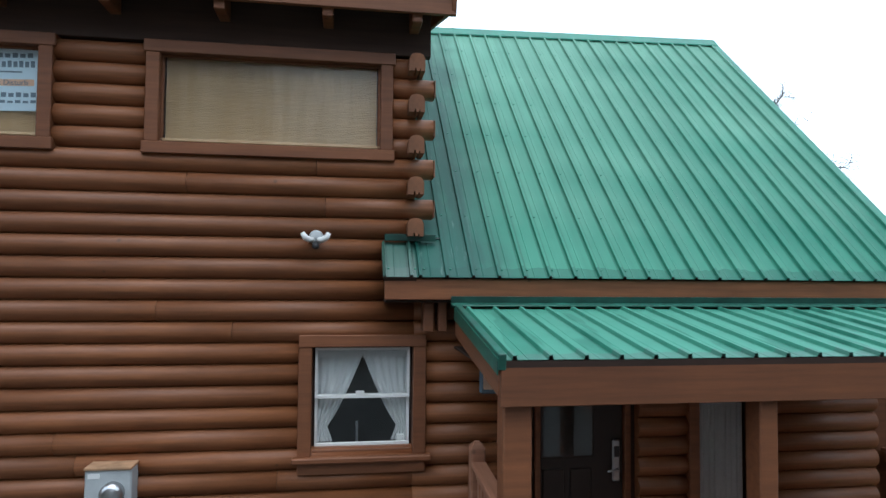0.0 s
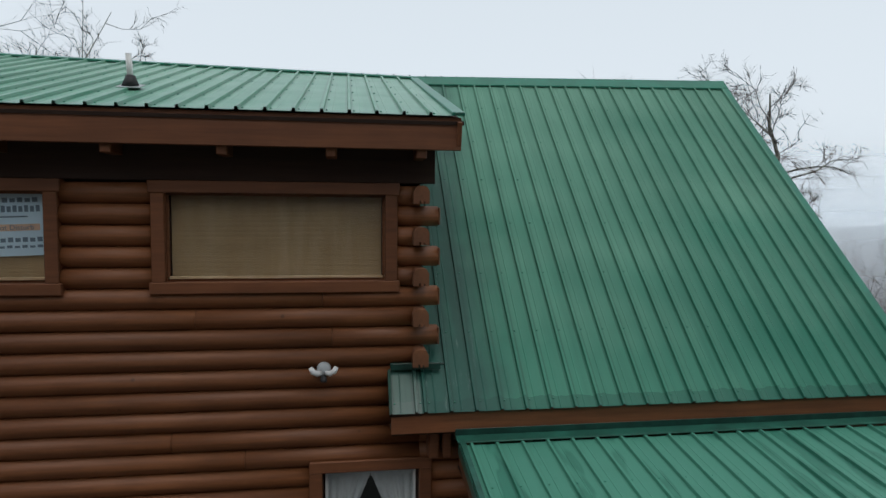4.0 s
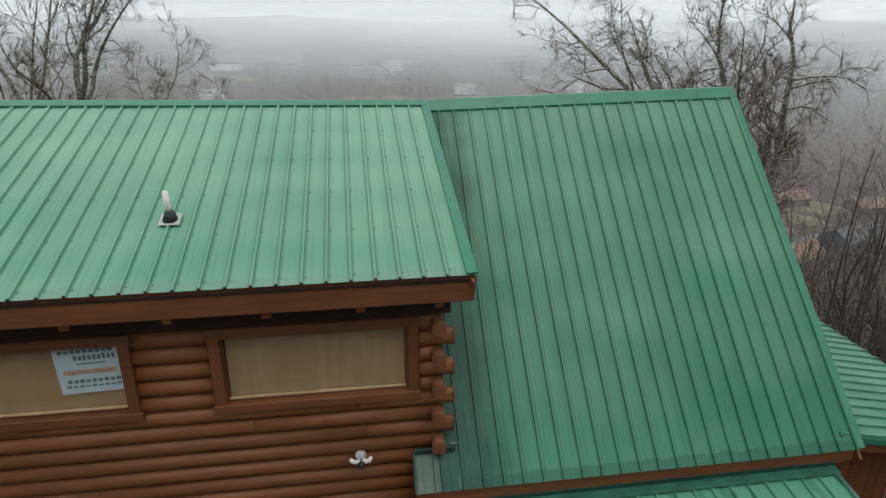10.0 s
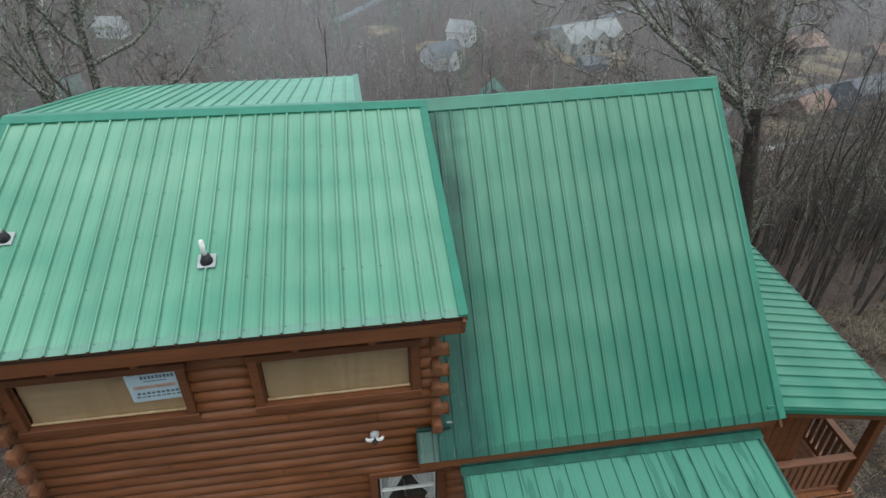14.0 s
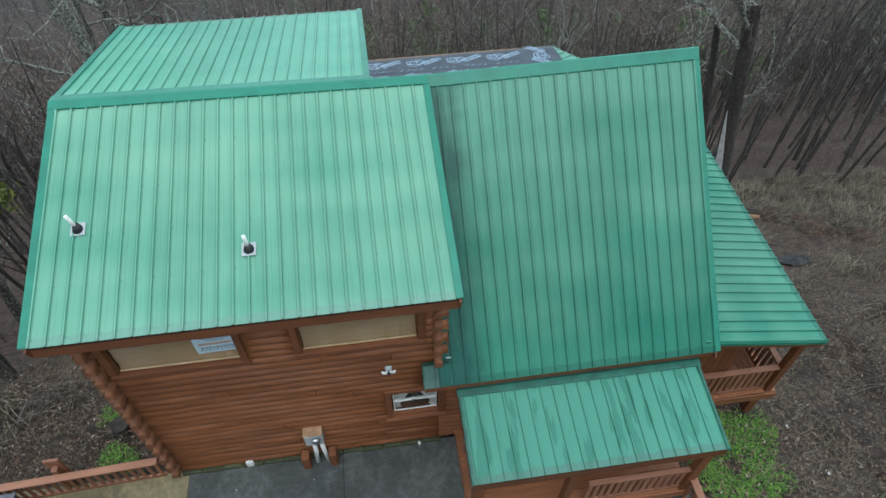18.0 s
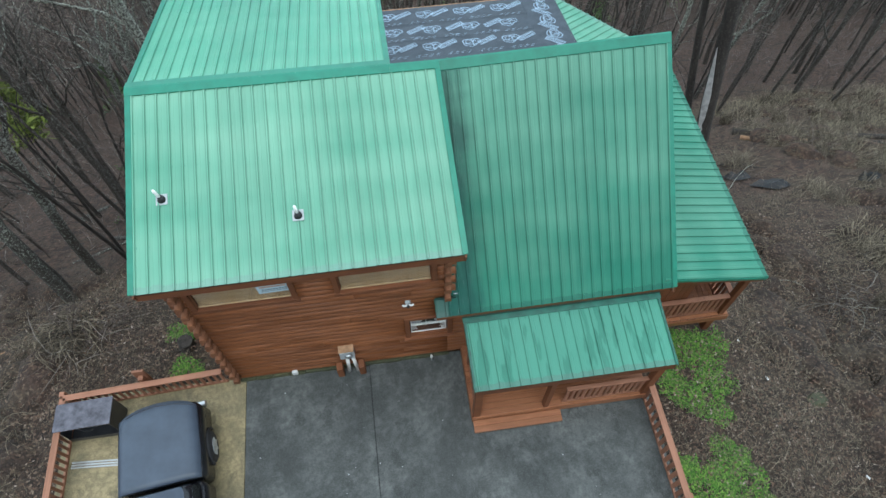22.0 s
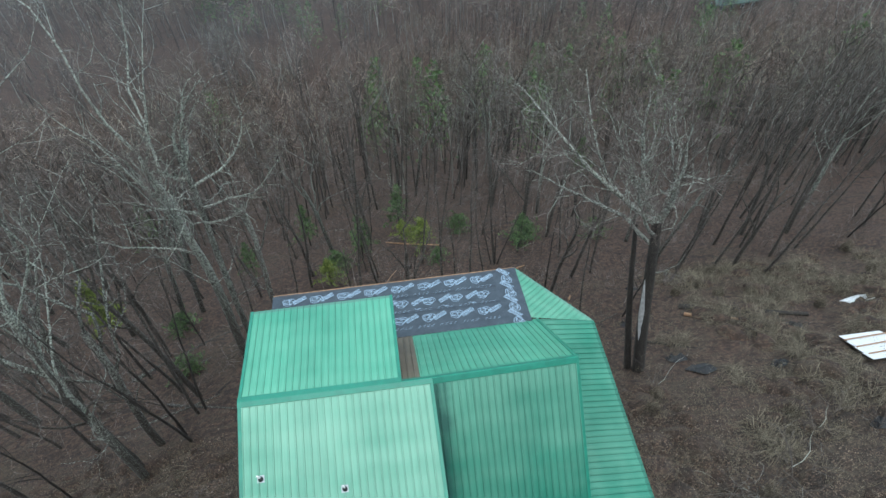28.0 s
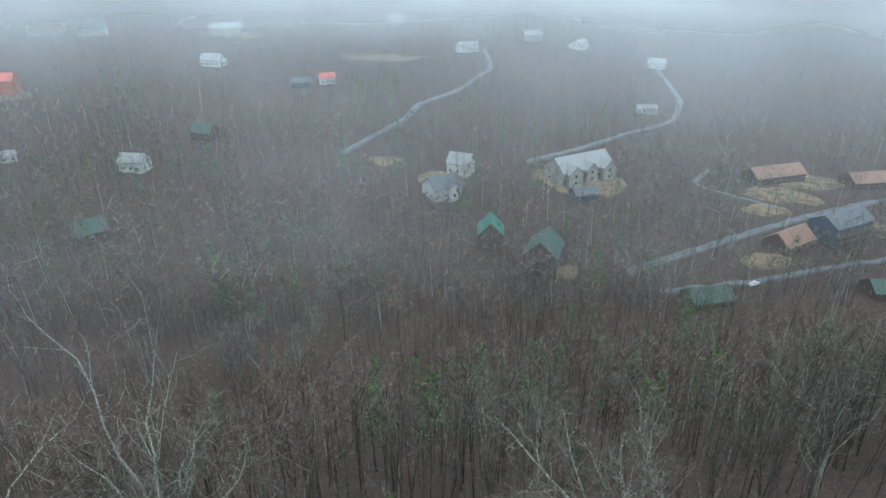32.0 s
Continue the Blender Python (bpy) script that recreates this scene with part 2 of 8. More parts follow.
BOX_BLACK = plain("black_bin_paint", (0.03, 0.032, 0.036), 0.3, 0.2, 0.3, 4)
BIN_LID = plain("scuffed_bin_lid", (0.13, 0.125, 0.145), 0.24, 0.6, 0.45, 5)
FLASH = plain("damp_green_flashing", (0.017, 0.105, 0.074), 0.35, 0, 0.4, 4)
FLASH_WET = plain("wet_green_flashing", (0.012, 0.055, 0.042), 0.3, 0, 0.5, 5)
CAR_BLACK = plain("black_car_paint", (0.012, 0.013, 0.016), 0.18, 0.0, 0.2, 3, 0)
TONNEAU = plain("black_vinyl_cover", (0.056, 0.074, 0.104), 0.4, 0, 0.18, 2.2, 0.2)
PAPER = plain("pale_sign_paper", (0.50, 0.66, 0.74), 0.6, 0, 0.05, 4)
INK = plain("dark_blue_ink", (0.13, 0.19, 0.24), 0.6, 0, 0.1, 20)
ORANGE_INK = plain("faded_orange_ink", (0.62, 0.42, 0.30), 0.6, 0, 0.15, 9)
LOGO = plain("pale_print", (0.36, 0.48, 0.60), 0.7, 0, 0.25, 14)

GLASS, _n, _l, _b = material("window_glass", 0.02)
_b.inputs["Transmission Weight"].default_value = 1.0
_b.inputs["IOR"].default_value = 1.45
_b.inputs["Base Color"].default_value = (0.94, 0.97, 0.96, 1)

GLASS_DUSTY, _n, _l, _b = material("dusty_window_glass", 0.22)
_b.inputs["Transmission Weight"].default_value = 1.0
_b.inputs["IOR"].default_value = 1.45
_l.new(ramp(_n, _l, noise_node(_n, _l, 1.0, 5, (3, 3, 9)), [(0.3, (0.97, 0.95, 0.90)), (0.75, (0.86, 0.85, 0.80))]), _b.inputs["Base Color"])

CURTAIN, _n, _l, _b = material("white_curtain", 0.9)
_l.new(ramp(_n, _l, noise_node(_n, _l, 40, 3), [(0.3, (0.62, 0.64, 0.66)), (0.7, (0.82, 0.83, 0.84))]), _b.inputs["Base Color"])
_b.inputs["Transmission Weight"].default_value = 0.0

BLIND, _n, _l, _b = material("bamboo_blind", 0.8)
_w = _n.new("ShaderNodeTexWave")
_w.bands_direction = 'Z'
_w.inputs["Scale"].default_value = 28
_w.inputs["Distortion"].default_value = 1.5
_w.inputs["Detail"].default_value = 2
_l.new(_n.new("ShaderNodeNewGeometry").outputs["Position"], _w.inputs["Vector"])
_c = ramp(_n, _l, _w.outputs["Fac"], [(0.1, (0.42, 0.29, 0.155)), (0.8, (0.66, 0.49, 0.29))])
_c = mixed(_n, _l, ramp(_n, _l, noise_node(_n, _l, 1.0, 4, (8, 1, 0.8)), [(0.4, (0, 0, 0)), (0.75, (0.55,) * 3)]), _c, (0.76, 0.61, 0.42))
_l.new(_c, _b.inputs["Base Color"])
bump(_n, _l, _b, _w.outputs["Fac"], 0.5, 0.006)

# dark roofing felt with scuffs
FELT, _n, _l, _b = material("roofing_felt", 0.55)
_c = ramp(_n, _l, noise_node(_n, _l, 2.5, 5), [(0.3, (0.026, 0.038, 0.052)), (0.7, (0.055, 0.074, 0.096))])
_c = mixed(_n, _l, ramp(_n, _l, noise_node(_n, _l, 22, 3), [(0.62, (0, 0, 0)), (0.75, (0.35,) * 3)]), _c, (0.22, 0.24, 0.27))
_l.new(_c, _b.inputs["Base Color"])
bump(_n, _l, _b, noise_node(_n, _l, 3, 4), 0.35, 0.03)

# poured concrete: dark, damp, blotched
def concrete(name, dark, light, tint):
    m, n, l, b = material(name, 0.75)
    c = ramp(n, l, noise_node(n, l, 0.55, 7, None, "world", 0.68), [(0.40, dark), (0.60, light)])
    c = mixed(n, l, ramp(n, l, noise_node(n, l, 2.3, 5), [(0.55, (0, 0, 0)), (0.72, (0.5,) * 3)]), c, tint)
    c = mixed(n, l, ramp(n, l, noise_node(n, l, 0.9, 7, None, "world", 0.72), [(0.56, (0, 0, 0)), (0.64, (0.4,) * 3)]), c, tuple(v * 1.35 for v in light))
    c = mixed(n, l, ramp(n, l, noise_node(n, l, 9, 6, None, "world", 0.75), [(0.42, (0.55,) * 3), (0.6, (0, 0, 0))]), c, tuple(v * 0.55 for v in dark))
    c = mixed(n, l, ramp(n, l, noise_node(n, l, 1.4, 7, (1, 0.7, 1), "world", 0.75), [(0.56, (0, 0, 0)), (0.62, (0.7,) * 3)]), c, tuple(v * 0.6 for v in dark))
    c = mixed(n, l, ramp(n, l, noise_node(n, l, 60, 2), [(0.45, (0, 0, 0)), (0.8, (0.35,) * 3)]), c, tuple(v * 1.7 for v in light))
    l.new(c, b.inputs["Base Color"])
    rg = n.new("ShaderNodeMapRange")
    l.new(noise_node(n, l, 0.8, 4), rg.inputs["Value"])
    rg.inputs["To Min"].default_value, rg.inputs["To Max"].default_value = 0.35, 0.9
    l.new(rg.outputs["Result"], b.inputs["Roughness"])
    bump(n, l, b, noise_node(n, l, 45, 4), 0.3, 0.006)
    return m


SLAB = concrete("drive_concrete", (0.032, 0.037, 0.035), (0.112, 0.120, 0.115), (0.028, 0.033, 0.029))
TAN = concrete("tan_concrete", (0.14, 0.12, 0.066), (0.36, 0.29, 0.155), (0.095, 0.092, 0.05))
BLOCK = concrete("mossy_block", (0.035, 0.04, 0.016), (0.085, 0.088, 0.042), (0.04, 0.055, 0.016))
ROAD = concrete("road_asphalt", (0.075, 0.08, 0.085), (0.13, 0.14, 0.145), (0.06, 0.06, 0.065))

# leaf litter, dead grass and moss
LITTER, _n, _l, _b = material("leaf_litter", 0.95)
_c = ramp(_n, _l, noise_node(_n, _l, 4.5, 9, None, "world", 0.78), [(0.40, (0.006, 0.0045, 0.0035)), (0.51, (0.027, 0.019, 0.013)), (0.66, (0.105, 0.073, 0.049))])
_c = mixed(_n, _l, ramp(_n, _l, noise_node(_n, _l, 0.22, 6, None, "world", 0.7), [(0.45, (0, 0, 0)), (0.62, (0.55,) * 3)]), _c, (0.085, 0.048, 0.036))
# single fallen leaves, each with its own tone
_v = _n.new("ShaderNodeTexVoronoi")
_v.inputs["Scale"].default_value = 19
_l.new(_n.new("ShaderNodeNewGeometry").outputs["Position"], _v.inputs["Vector"])
_vs = _n.new("ShaderNodeSeparateColor")
_l.new(_v.outputs["Color"], _vs.inputs["Color"])
_leaf = ramp(_n, _l, _vs.outputs["Red"], [(0.0, (0.008, 0.006, 0.005)), (0.45, (0.03, 0.021, 0.016)), (0.82, (0.11, 0.066, 0.042)), (0.93, (0.21, 0.143, 0.098)), (1.0, (0.35, 0.265, 0.19))])
_c = mixed(_n, _l, ramp(_n, _l, noise_node(_n, _l, 1.1, 5), [(0.35, (0.25,) * 3), (0.65, (0.8,) * 3)]), _c, _leaf)
# rust-brown oak leaves cover the floor of the woods
_s = _n.new("ShaderNodeSeparateXYZ")
_l.new(_n.new("ShaderNodeNewGeometry").outputs["Position"], _s.inputs["Vector"])
_w = _n.new("ShaderNodeMapRange")
_w.inputs["From Min"].default_value, _w.inputs["From Max"].default_value = 4, 13
_w.inputs["To Max"].default_value = 0.8
_l.new(_s.outputs["Y"], _w.inputs["Value"])
_c = mixed(_n, _l, _w.outputs["Result"], _c, ramp(_n, _l, noise_node(_n, _l, 3.5, 9, None, "world", 0.75), [(0.36, (0.008, 0.005, 0.004)), (0.49, (0.04, 0.022, 0.015)), (0.63, (0.145, 0.084, 0.057))]))
_c = mixed(_n, _l, ramp(_n, _l, noise_node(_n, _l, 28, 4), [(0.63, (0, 0, 0)), (0.75, (0.6,) * 3)]), _c, (0.21, 0.16, 0.12))
_c = mixed(_n, _l, ramp(_n, _l, noise_node(_n, _l, 0.09, 4), [(0.57, (0, 0, 0)), (0.7, (0.25,) * 3)]), _c, (0.06, 0.055, 0.028))
# matted dead grass lies in drifts along the slope, with near-black patches between
_m = _n.new("ShaderNodeMapRange")
_m.inputs["From Min"].default_value, _m.inputs["From Max"].default_value = 13, 22
_m.inputs["To Min"].default_value, _m.inputs["To Max"].default_value = 1, 0
_l.new(_s.outputs["Y"], _m.inputs["Value"])
_drift = noise_node(_n, _l, 1.0, 6, (0.55, 1.3, 1.0), "world", 0.68)
_c = mixed(_n, _l, mixed(_n, _l, 1.0, ramp(_n, _l, _drift, [(0.5, (0, 0, 0)), (0.62, (0.6,) * 3)]), _m.outputs["Result"], 'MULTIPLY'), _c, ramp(_n, _l, noise_node(_n, _l, 9, 6, None, "world", 0.75), [(0.38, (0.02, 0.0155, 0.011)), (0.66, (0.135, 0.105, 0.072))]))
_c = mixed(_n, _l, ramp(_n, _l, _drift, [(0.36, (0.6,) * 3), (0.46, (0, 0, 0))]), _c, (0.014, 0.011, 0.009))
_l.new(_c, _b.inputs["Base Color"])
bump(_n, _l, _b, noise_node(_n, _l, 14, 6), 0.9, 0.08)



def bark(name, dark, light, lichen, amount, climb=0.0):
    """Bark with specks of lichen, which thicken up the trunk by climb."""
    m, n, l, b = material(name, 0.9)
    f = noise_node(n, l, 1.0, 6, (9, 9, 1.6), "object", 0.7)
    c = ramp(n, l, f, [(0.3, dark), (0.7, light)])
    high = n.new("ShaderNodeSeparateXYZ")
    l.new(n.new("ShaderNodeTexCoord").outputs["Object"], high.inputs["Vector"])
    rise = n.new("ShaderNodeMapRange")
    rise.inputs["From Min"].default_value, rise.inputs["From Max"].default_value = 2.5, 9.0
    rise.inputs["To Min"].default_value, rise.inputs["To Max"].default_value = -0.03, climb
    l.new(high.outputs["Z"], rise.inputs["Value"])
    speck = n.new("ShaderNodeMath")
    l.new(noise_node(n, l, 13.0, 5, None, "world", 0.75), speck.inputs[0])
    l.new(rise.outputs["Result"], speck.inputs[1])
    c = mixed(n, l, ramp(n, l, speck.outputs[0], [(0.52, (0, 0, 0)), (0.62, (amount,) * 3)]), c, lichen)
    l.new(c, b.inputs["Base Color"])
    bump(n, l, b, f, 0.7, 0.03)
    return m


BARK_DARK = bark("dark_bark", (0.012, 0.010, 0.009), (0.05, 0.042, 0.035), (0.15, 0.14, 0.12), 0.35)
BARK_PALE = bark("pale_lichen_bark", (0.026, 0.022, 0.019), (0.095, 0.085, 0.073), (0.48, 0.52, 0.44), 0.85, 0.07)
BARK_GREY = bark("lichen_bark", (0.018, 0.0155, 0.013), (0.07, 0.062, 0.054), (0.42, 0.455, 0.385), 0.8, 0.045)
BARK_MIX = bark("dark_bark_with_lichen", (0.03, 0.025, 0.021), (0.10, 0.086, 0.072), (0.48, 0.51, 0.44), 0.85, 0.055)

BARK_WOOD = bark("brown_grey_bark", (0.02, 0.0165, 0.014), (0.08, 0.067, 0.057), (0.32, 0.33, 0.285), 0.6)


def twig_bark(name, stops, rough=0.9, stands=False):
    """Every twig its own tone, from dark and wet to pale with lichen."""
    m, n, l, b = material(name, rough)
    c = ramp(n, l, n.new("ShaderNodeNewGeometry").outputs["Random Per Island"], stops)
    if stands:
        # stands of other kinds of tree: rust, olive and ash-grey
        c = mixed(n, l, 1.0, c, ramp(n, l, noise_node(n, l, 0.035, 4, None, "world", 0.6), [(0.36, (0.78, 0.86, 0.84)), (0.46, (0.95, 1.02, 0.86)), (0.53, (1.12, 0.93, 0.82)), (0.64, (1.3, 1.27, 1.25))]), 'MULTIPLY')
    l.new(c, b.inputs["Base Color"])
    return m


TWIG = twig_bark("grey_twigs", [(0.0, (0.035, 0.027, 0.023)), (0.6, (0.10, 0.082, 0.072)), (0.9, (0.2, 0.182, 0.16)), (1.0, (0.40, 0.42, 0.36))])
TWIG_DARK = twig_bark("brown_twigs", [(0.0, (0.042, 0.032, 0.026)), (0.7, (0.12, 0.094, 0.08)), (1.0, (0.28, 0.25, 0.22))])
# paler twigs over darker trunks carry the woods' shading in their tones
TWIG_FAR = twig_bark("distant_twigs", [(0.0, (0.05, 0.039, 0.034)), (0.6, (0.155, 0.128, 0.115)), (0.9, (0.28, 0.255, 0.228)), (1.0, (0.48, 0.47, 0.42))], stands=True)
TRUNK_FAR = twig_bark("distant_trunks", [(0.0, (0.022, 0.018, 0.015)), (0.6, (0.062, 0.05, 0.043)), (0.9, (0.125, 0.11, 0.096)), (1.0, (0.34, 0.34, 0.30))])
TWIG_PALE = twig_bark("pale_twigs", [(0.0, (0.03, 0.024, 0.021)), (0.6, (0.08, 0.067, 0.059)), (0.9, (0.17, 0.157, 0.138)), (1.0, (0.36, 0.38, 0.33))])
GRASS = twig_bark("bright_grass", [(0.0, (0.03, 0.085, 0.012)), (0.6, (0.085, 0.21, 0.024)), (1.0, (0.21, 0.34, 0.06))])

DRYGRASS = twig_bark("dry_grass", [(0.0, (0.018, 0.014, 0.011)), (0.5, (0.10, 0.082, 0.058)), (1.0, (0.28, 0.235, 0.165))])
LEAVES = twig_bark("fallen_leaves", [(0.0, (0.012, 0.009, 0.007)), (0.4, (0.05, 0.034, 0.025)), (0.75, (0.15, 0.088, 0.058)), (0.92, (0.22, 0.165, 0.125)), (1.0, (0.36, 0.30, 0.25))])
EVERGREEN = twig_bark("evergreen_needles", [(0.0, (0.035, 0.065, 0.028)), (1.0, (0.13, 0.20, 0.075))])
YELLOWGREEN = twig_bark("yellow_green_leaves", [(0.0, (0.07, 0.10, 0.02)), (1.0, (0.24, 0.29, 0.06))])
DEADWOOD = plain("split_wood", (0.34, 0.20, 0.11), 0.8, 0, 0.4, 6)
TARP = plain("black_tarp", (0.007, 0.0075, 0.009), 0.5, 0, 0.3, 5)
SHEET = plain("white_sheet_metal", (0.74, 0.75, 0.76), 0.4, 0.1, 0.08, 3)


# ---- building tools ----
def mesh_from(name, verts, faces, mat, smooth=False):
    me = bpy.data.meshes.new(name)
    me.from_pydata([tuple(v) for v in verts], [], [tuple(f) for f in faces])
    me.materials.append(mat)
    if smooth:
        me.polygons.foreach_set("use_smooth", [True] * len(me.polygons))
    return me


def put_mesh(name, me, parent=None, m=None, label=""):
    ob = new(name, me)
    if m is not None:
        ob.matrix_basis = m
    if parent is not None:
        ob.parent = parent
    if label:
        ob["label"] = label
    return ob


def part(name, bm, mat, parent, label="", m=None, smooth=False):
    """Links a bmesh as one mesh object under a thing or a part."""
    me = bpy.data.meshes.new(name)
    bmesh.ops.recalc_face_normals(bm, faces=bm.faces)
    bm.to_mesh(me)
    bm.free()
    me.materials.append(mat)
    if smooth:
        me.polygons.foreach_set("use_smooth", [True] * len(me.polygons))
    return put_mesh(name, me, parent, m, label)


def thing(name, label, category, group="", m=None, kind=""):
    e = new(name)
    e.empty_display_size = 0.2
    if m is not None:
        e.matrix_basis = m
    return tagged(e, label, category, group, kind)


def block(bm, x0, x1, y0, y1, z0, z1, bevel=0.0):
    """A box with chamfered edges."""
    r = bmesh.ops.create_cube(bm, size=1.0)
    bmesh.ops.scale(bm, verts=r["verts"], vec=(x1 - x0, y1 - y0, z1 - z0))
    bmesh.ops.translate(bm, verts=r["verts"], vec=((x0 + x1) / 2, (y0 + y1) / 2, (z0 + z1) / 2))
    if bevel:
        es = {e for v in r["verts"] for e in v.link_edges}
        bmesh.ops.bevel(bm, geom=list(es), offset=bevel, segments=1, affect='EDGES', profile=0.5)
    return bm


def boxpart(name, x0, x1, y0, y1, z0, z1, mat, parent, bevel=0.006, label="", m=None):
    return part(name, block(bmesh.new(), x0, x1, y0, y1, z0, z1, bevel), mat, parent, label, m)


def beam(name, a, b, w, h, mat, parent, bevel=0.006, label="", up=(0, 0, 1)):
    """A squared timber from a to b, w wide and h deep, standing upright."""
    a, b = Vector(a), Vector(b)
    d = b - a
    x = d.normalized()
    u = Vector(up)
    y = u.cross(x)
    if y.length < 1e-4:
        y = Vector((0, 1, 0))
    y.normalize()
    z = x.cross(y)
    m = Matrix((x, y, z)).transposed().to_4x4()
    m.translation = a
    return part(name, block(bmesh.new(), 0, d.length, -w / 2, w / 2, -h / 2, h / 2, bevel), mat, parent, label, m)


def tube(bm, pts, radii, sides=10, cap=True):
    """A round bar through the points."""
    rings = []
    for i, p in enumerate(pts):
        p = Vector(p)
        d = (Vector(pts[min(i + 1, len(pts) - 1)]) - Vector(pts[max(i - 1, 0)])).normalized()
        s = d.orthogonal().normalized() if abs(d.z) > 0.9 else d.cross(Vector((0, 0, 1))).normalized()
        t = d.cross(s)
        r = float(radii[i] if hasattr(radii, "__len__") else radii)
        rings.append([bm.verts.new(p + r * (math.cos(k * math.tau / sides) * s + math.sin(k * math.tau / sides) * t)) for k in range(sides)])
    for q, r in zip(rings, rings[1:]):
        for k in range(sides):
            bm.faces.new((q[k], q[(k + 1) % sides], r[(k + 1) % sides], r[k]))
    if cap:
        bm.faces.new(rings[0][::-1])
        bm.faces.new(rings[-1])
    return bm


def extrude_profile(prof, length):
    """Closed outline (y, z) drawn out along x from 0 to length: verts, faces."""
    n = len(prof)
    v = [(0, y, z) for y, z in prof] + [(length, y, z) for y, z in prof]
    f = [(i, (i + 1) % n, n + (i + 1) % n, n + i) for i in range(n)]
    return v, f + [tuple(range(n))[::-1], tuple(range(n, 2 * n))]


RIB_SHAPE = ((0.0, 0.0), (0.012, 0.0), (0.018, 0.027), (0.040, 0.027), (0.046, 0.0), (0.112, 0.0), (0.118, 0.003), (0.124, 0.0), (0.17, 0.0))


def span(poly, u):
    """The stretch of v that the convex outline covers at u."""
    vs = []
    for (a, b), (c, d) in zip(poly, poly[1:] + poly[:1]):
        if min(a, c) - 1e-9 <= u <= max(a, c) + 1e-9:
            vs += [b, d] if abs(c - a) < 1e-9 else [b + (d - b) * (u - a) / (c - a)]
    return (min(vs), max(vs)) if vs else None


def ridge_sag(x):
    """The old ridge has settled where the dormer meets the steep roof."""
    return float(np.interp(x, (-6.03, -0.05, 4.72), (0.02, -0.085, 0.025)))


def ribbed_roof(name, parent, origin, across, up, poly, mat, label, ribs_a_panel=4, offset=0.0, seed=1, rows=6, settled=False):
    """Ribbed steel panels, each an object, laid over a convex outline (u along the eave, v up the slope)."""
    rng = np.random.RandomState(seed)
    a, u = Vector(across).normalized(), Vector(up).normalized()
    nrm = a.cross(u)
    m = Matrix((a, u, nrm)).transposed().to_4x4()
    m.translation = Vector(origin)
    umin, umax = min(p[0] for p in poly), max(p[0] for p in poly)
    # the sheet of battens and boards beneath
    top_v = max(p[1] for p in poly)

    def settle(x, v):
        return ridge_sag((m @ Vector((x, v, 0))).x) * v / top_v if settled else 0.0

    deck = [(p[0], p[1] + settle(*p) * u.z, d + settle(*p) * nrm.z) for d in ((-0.05, -0.08) if settled else (-0.006, -0.045)) for p in poly]
    k = len(poly)
    faces = [tuple(range(k)), tuple(range(k, 2 * k))[::-1]] + [(i, i + k, (i + 1) % k + k, (i + 1) % k) for i in range(k)]
    roof = put_mesh(name, mesh_from(name, deck, faces, SOFFIT), parent, m, label)
    width = RIB * ribs_a_panel
    start = umin - offset
    screws_v, screws_f = [], []
    while start < umax - 0.02:
        us = []
        for r in range(ribs_a_panel):
            us += [(start + r * RIB + x, h) for x, h in RIB_SHAPE]
        us += [(start + width, 0.0), (start + width + 0.0, 0.0)][:1]
        us = [p for p in us if umin - 1e-6 <= p[0] <= umax + 1e-6]
        for edge in (umin, umax):
            if start < edge < start + width and all(abs(p[0] - edge) > 1e-4 for p in us):
                us.append((edge, 0.0))
        us.sort()
        if len(us) >= 2:
            verts, uvs = [], []
            tilt = rng.uniform(0, 0.003)
            for x, h in us:
                lo, hi = span(poly, min(max(x, umin), umax))
                for j in range(rows + 1):
                    v = lo + (hi - lo) * j / rows
                    wob = 0.0025 * noise.noise((x * 1.7 + seed * 9, v * 0.9, seed))
                    dz = settle(x, v)
                    verts.append((x, v + dz * u.z, h + tilt + wob + dz * nrm.z))
                    uvs.append((x - umin + offset + seed * 16 * RIB, v))
            nv = len(verts)
            verts += [(x, y, z - 0.003) for x, y, z in verts]
            faces = []
            q = rows + 1
            for i in range(len(us) - 1):
                for j in range(rows):
                    s = i * q + j
                    faces.append((s, s + q, s + q + 1, s + 1))
                faces.append((i * q, i * q + nv, (i + 1) * q + nv, (i + 1) * q))
                t = i * q + rows
                faces.append((t, t + q, t + q + nv, t + nv))
                faces.append((i * q + nv, i * q + rows + nv, (i + 1) * q + rows + nv, (i + 1) * q + nv))
            e = (len(us) - 1) * q
            for j in range(rows):
                faces.append((j, j + 1, j + 1 + nv, j + nv))
                faces.append((e + j, e + j + nv, e + j + 1 + nv, e + j + 1))
            me = mesh_from("roof_panel", verts, faces, mat)
            layer = me.uv_layers.new(name="UVMap")
            idx = np.zeros(len(me.loops), dtype=np.int64)
            me.loops.foreach_get("vertex_index", idx)
            uv = np.array(uvs + uvs)[idx]
            layer.data.foreach_set("uv", uv.ravel())
            put_mesh("roof_panel", me, roof)
            # a row of screw heads beside each rib
            for r in range(ribs_a_panel):
                x = start + r * RIB + 0.066
                if umin < x < umax:
                    lo, hi = span(poly, x)
                    for v in np.arange(lo + 0.1, hi, 0.75):
                        b0 = len(screws_v)
                        for dx, dy in ((-1, -1), (1, -1), (1, 1), (-1, 1)):
                            screws_v.append((x + 0.008 * dx, v + 0.008 * dy, settle(x, v) * nrm.z))
                        for dx, dy in ((-1, -1), (1, -1), (1, 1), (-1, 1)):
                            screws_v.append((x + 0.005 * dx, v + 0.005 * dy, 0.009 + settle(x, v) * nrm.z))
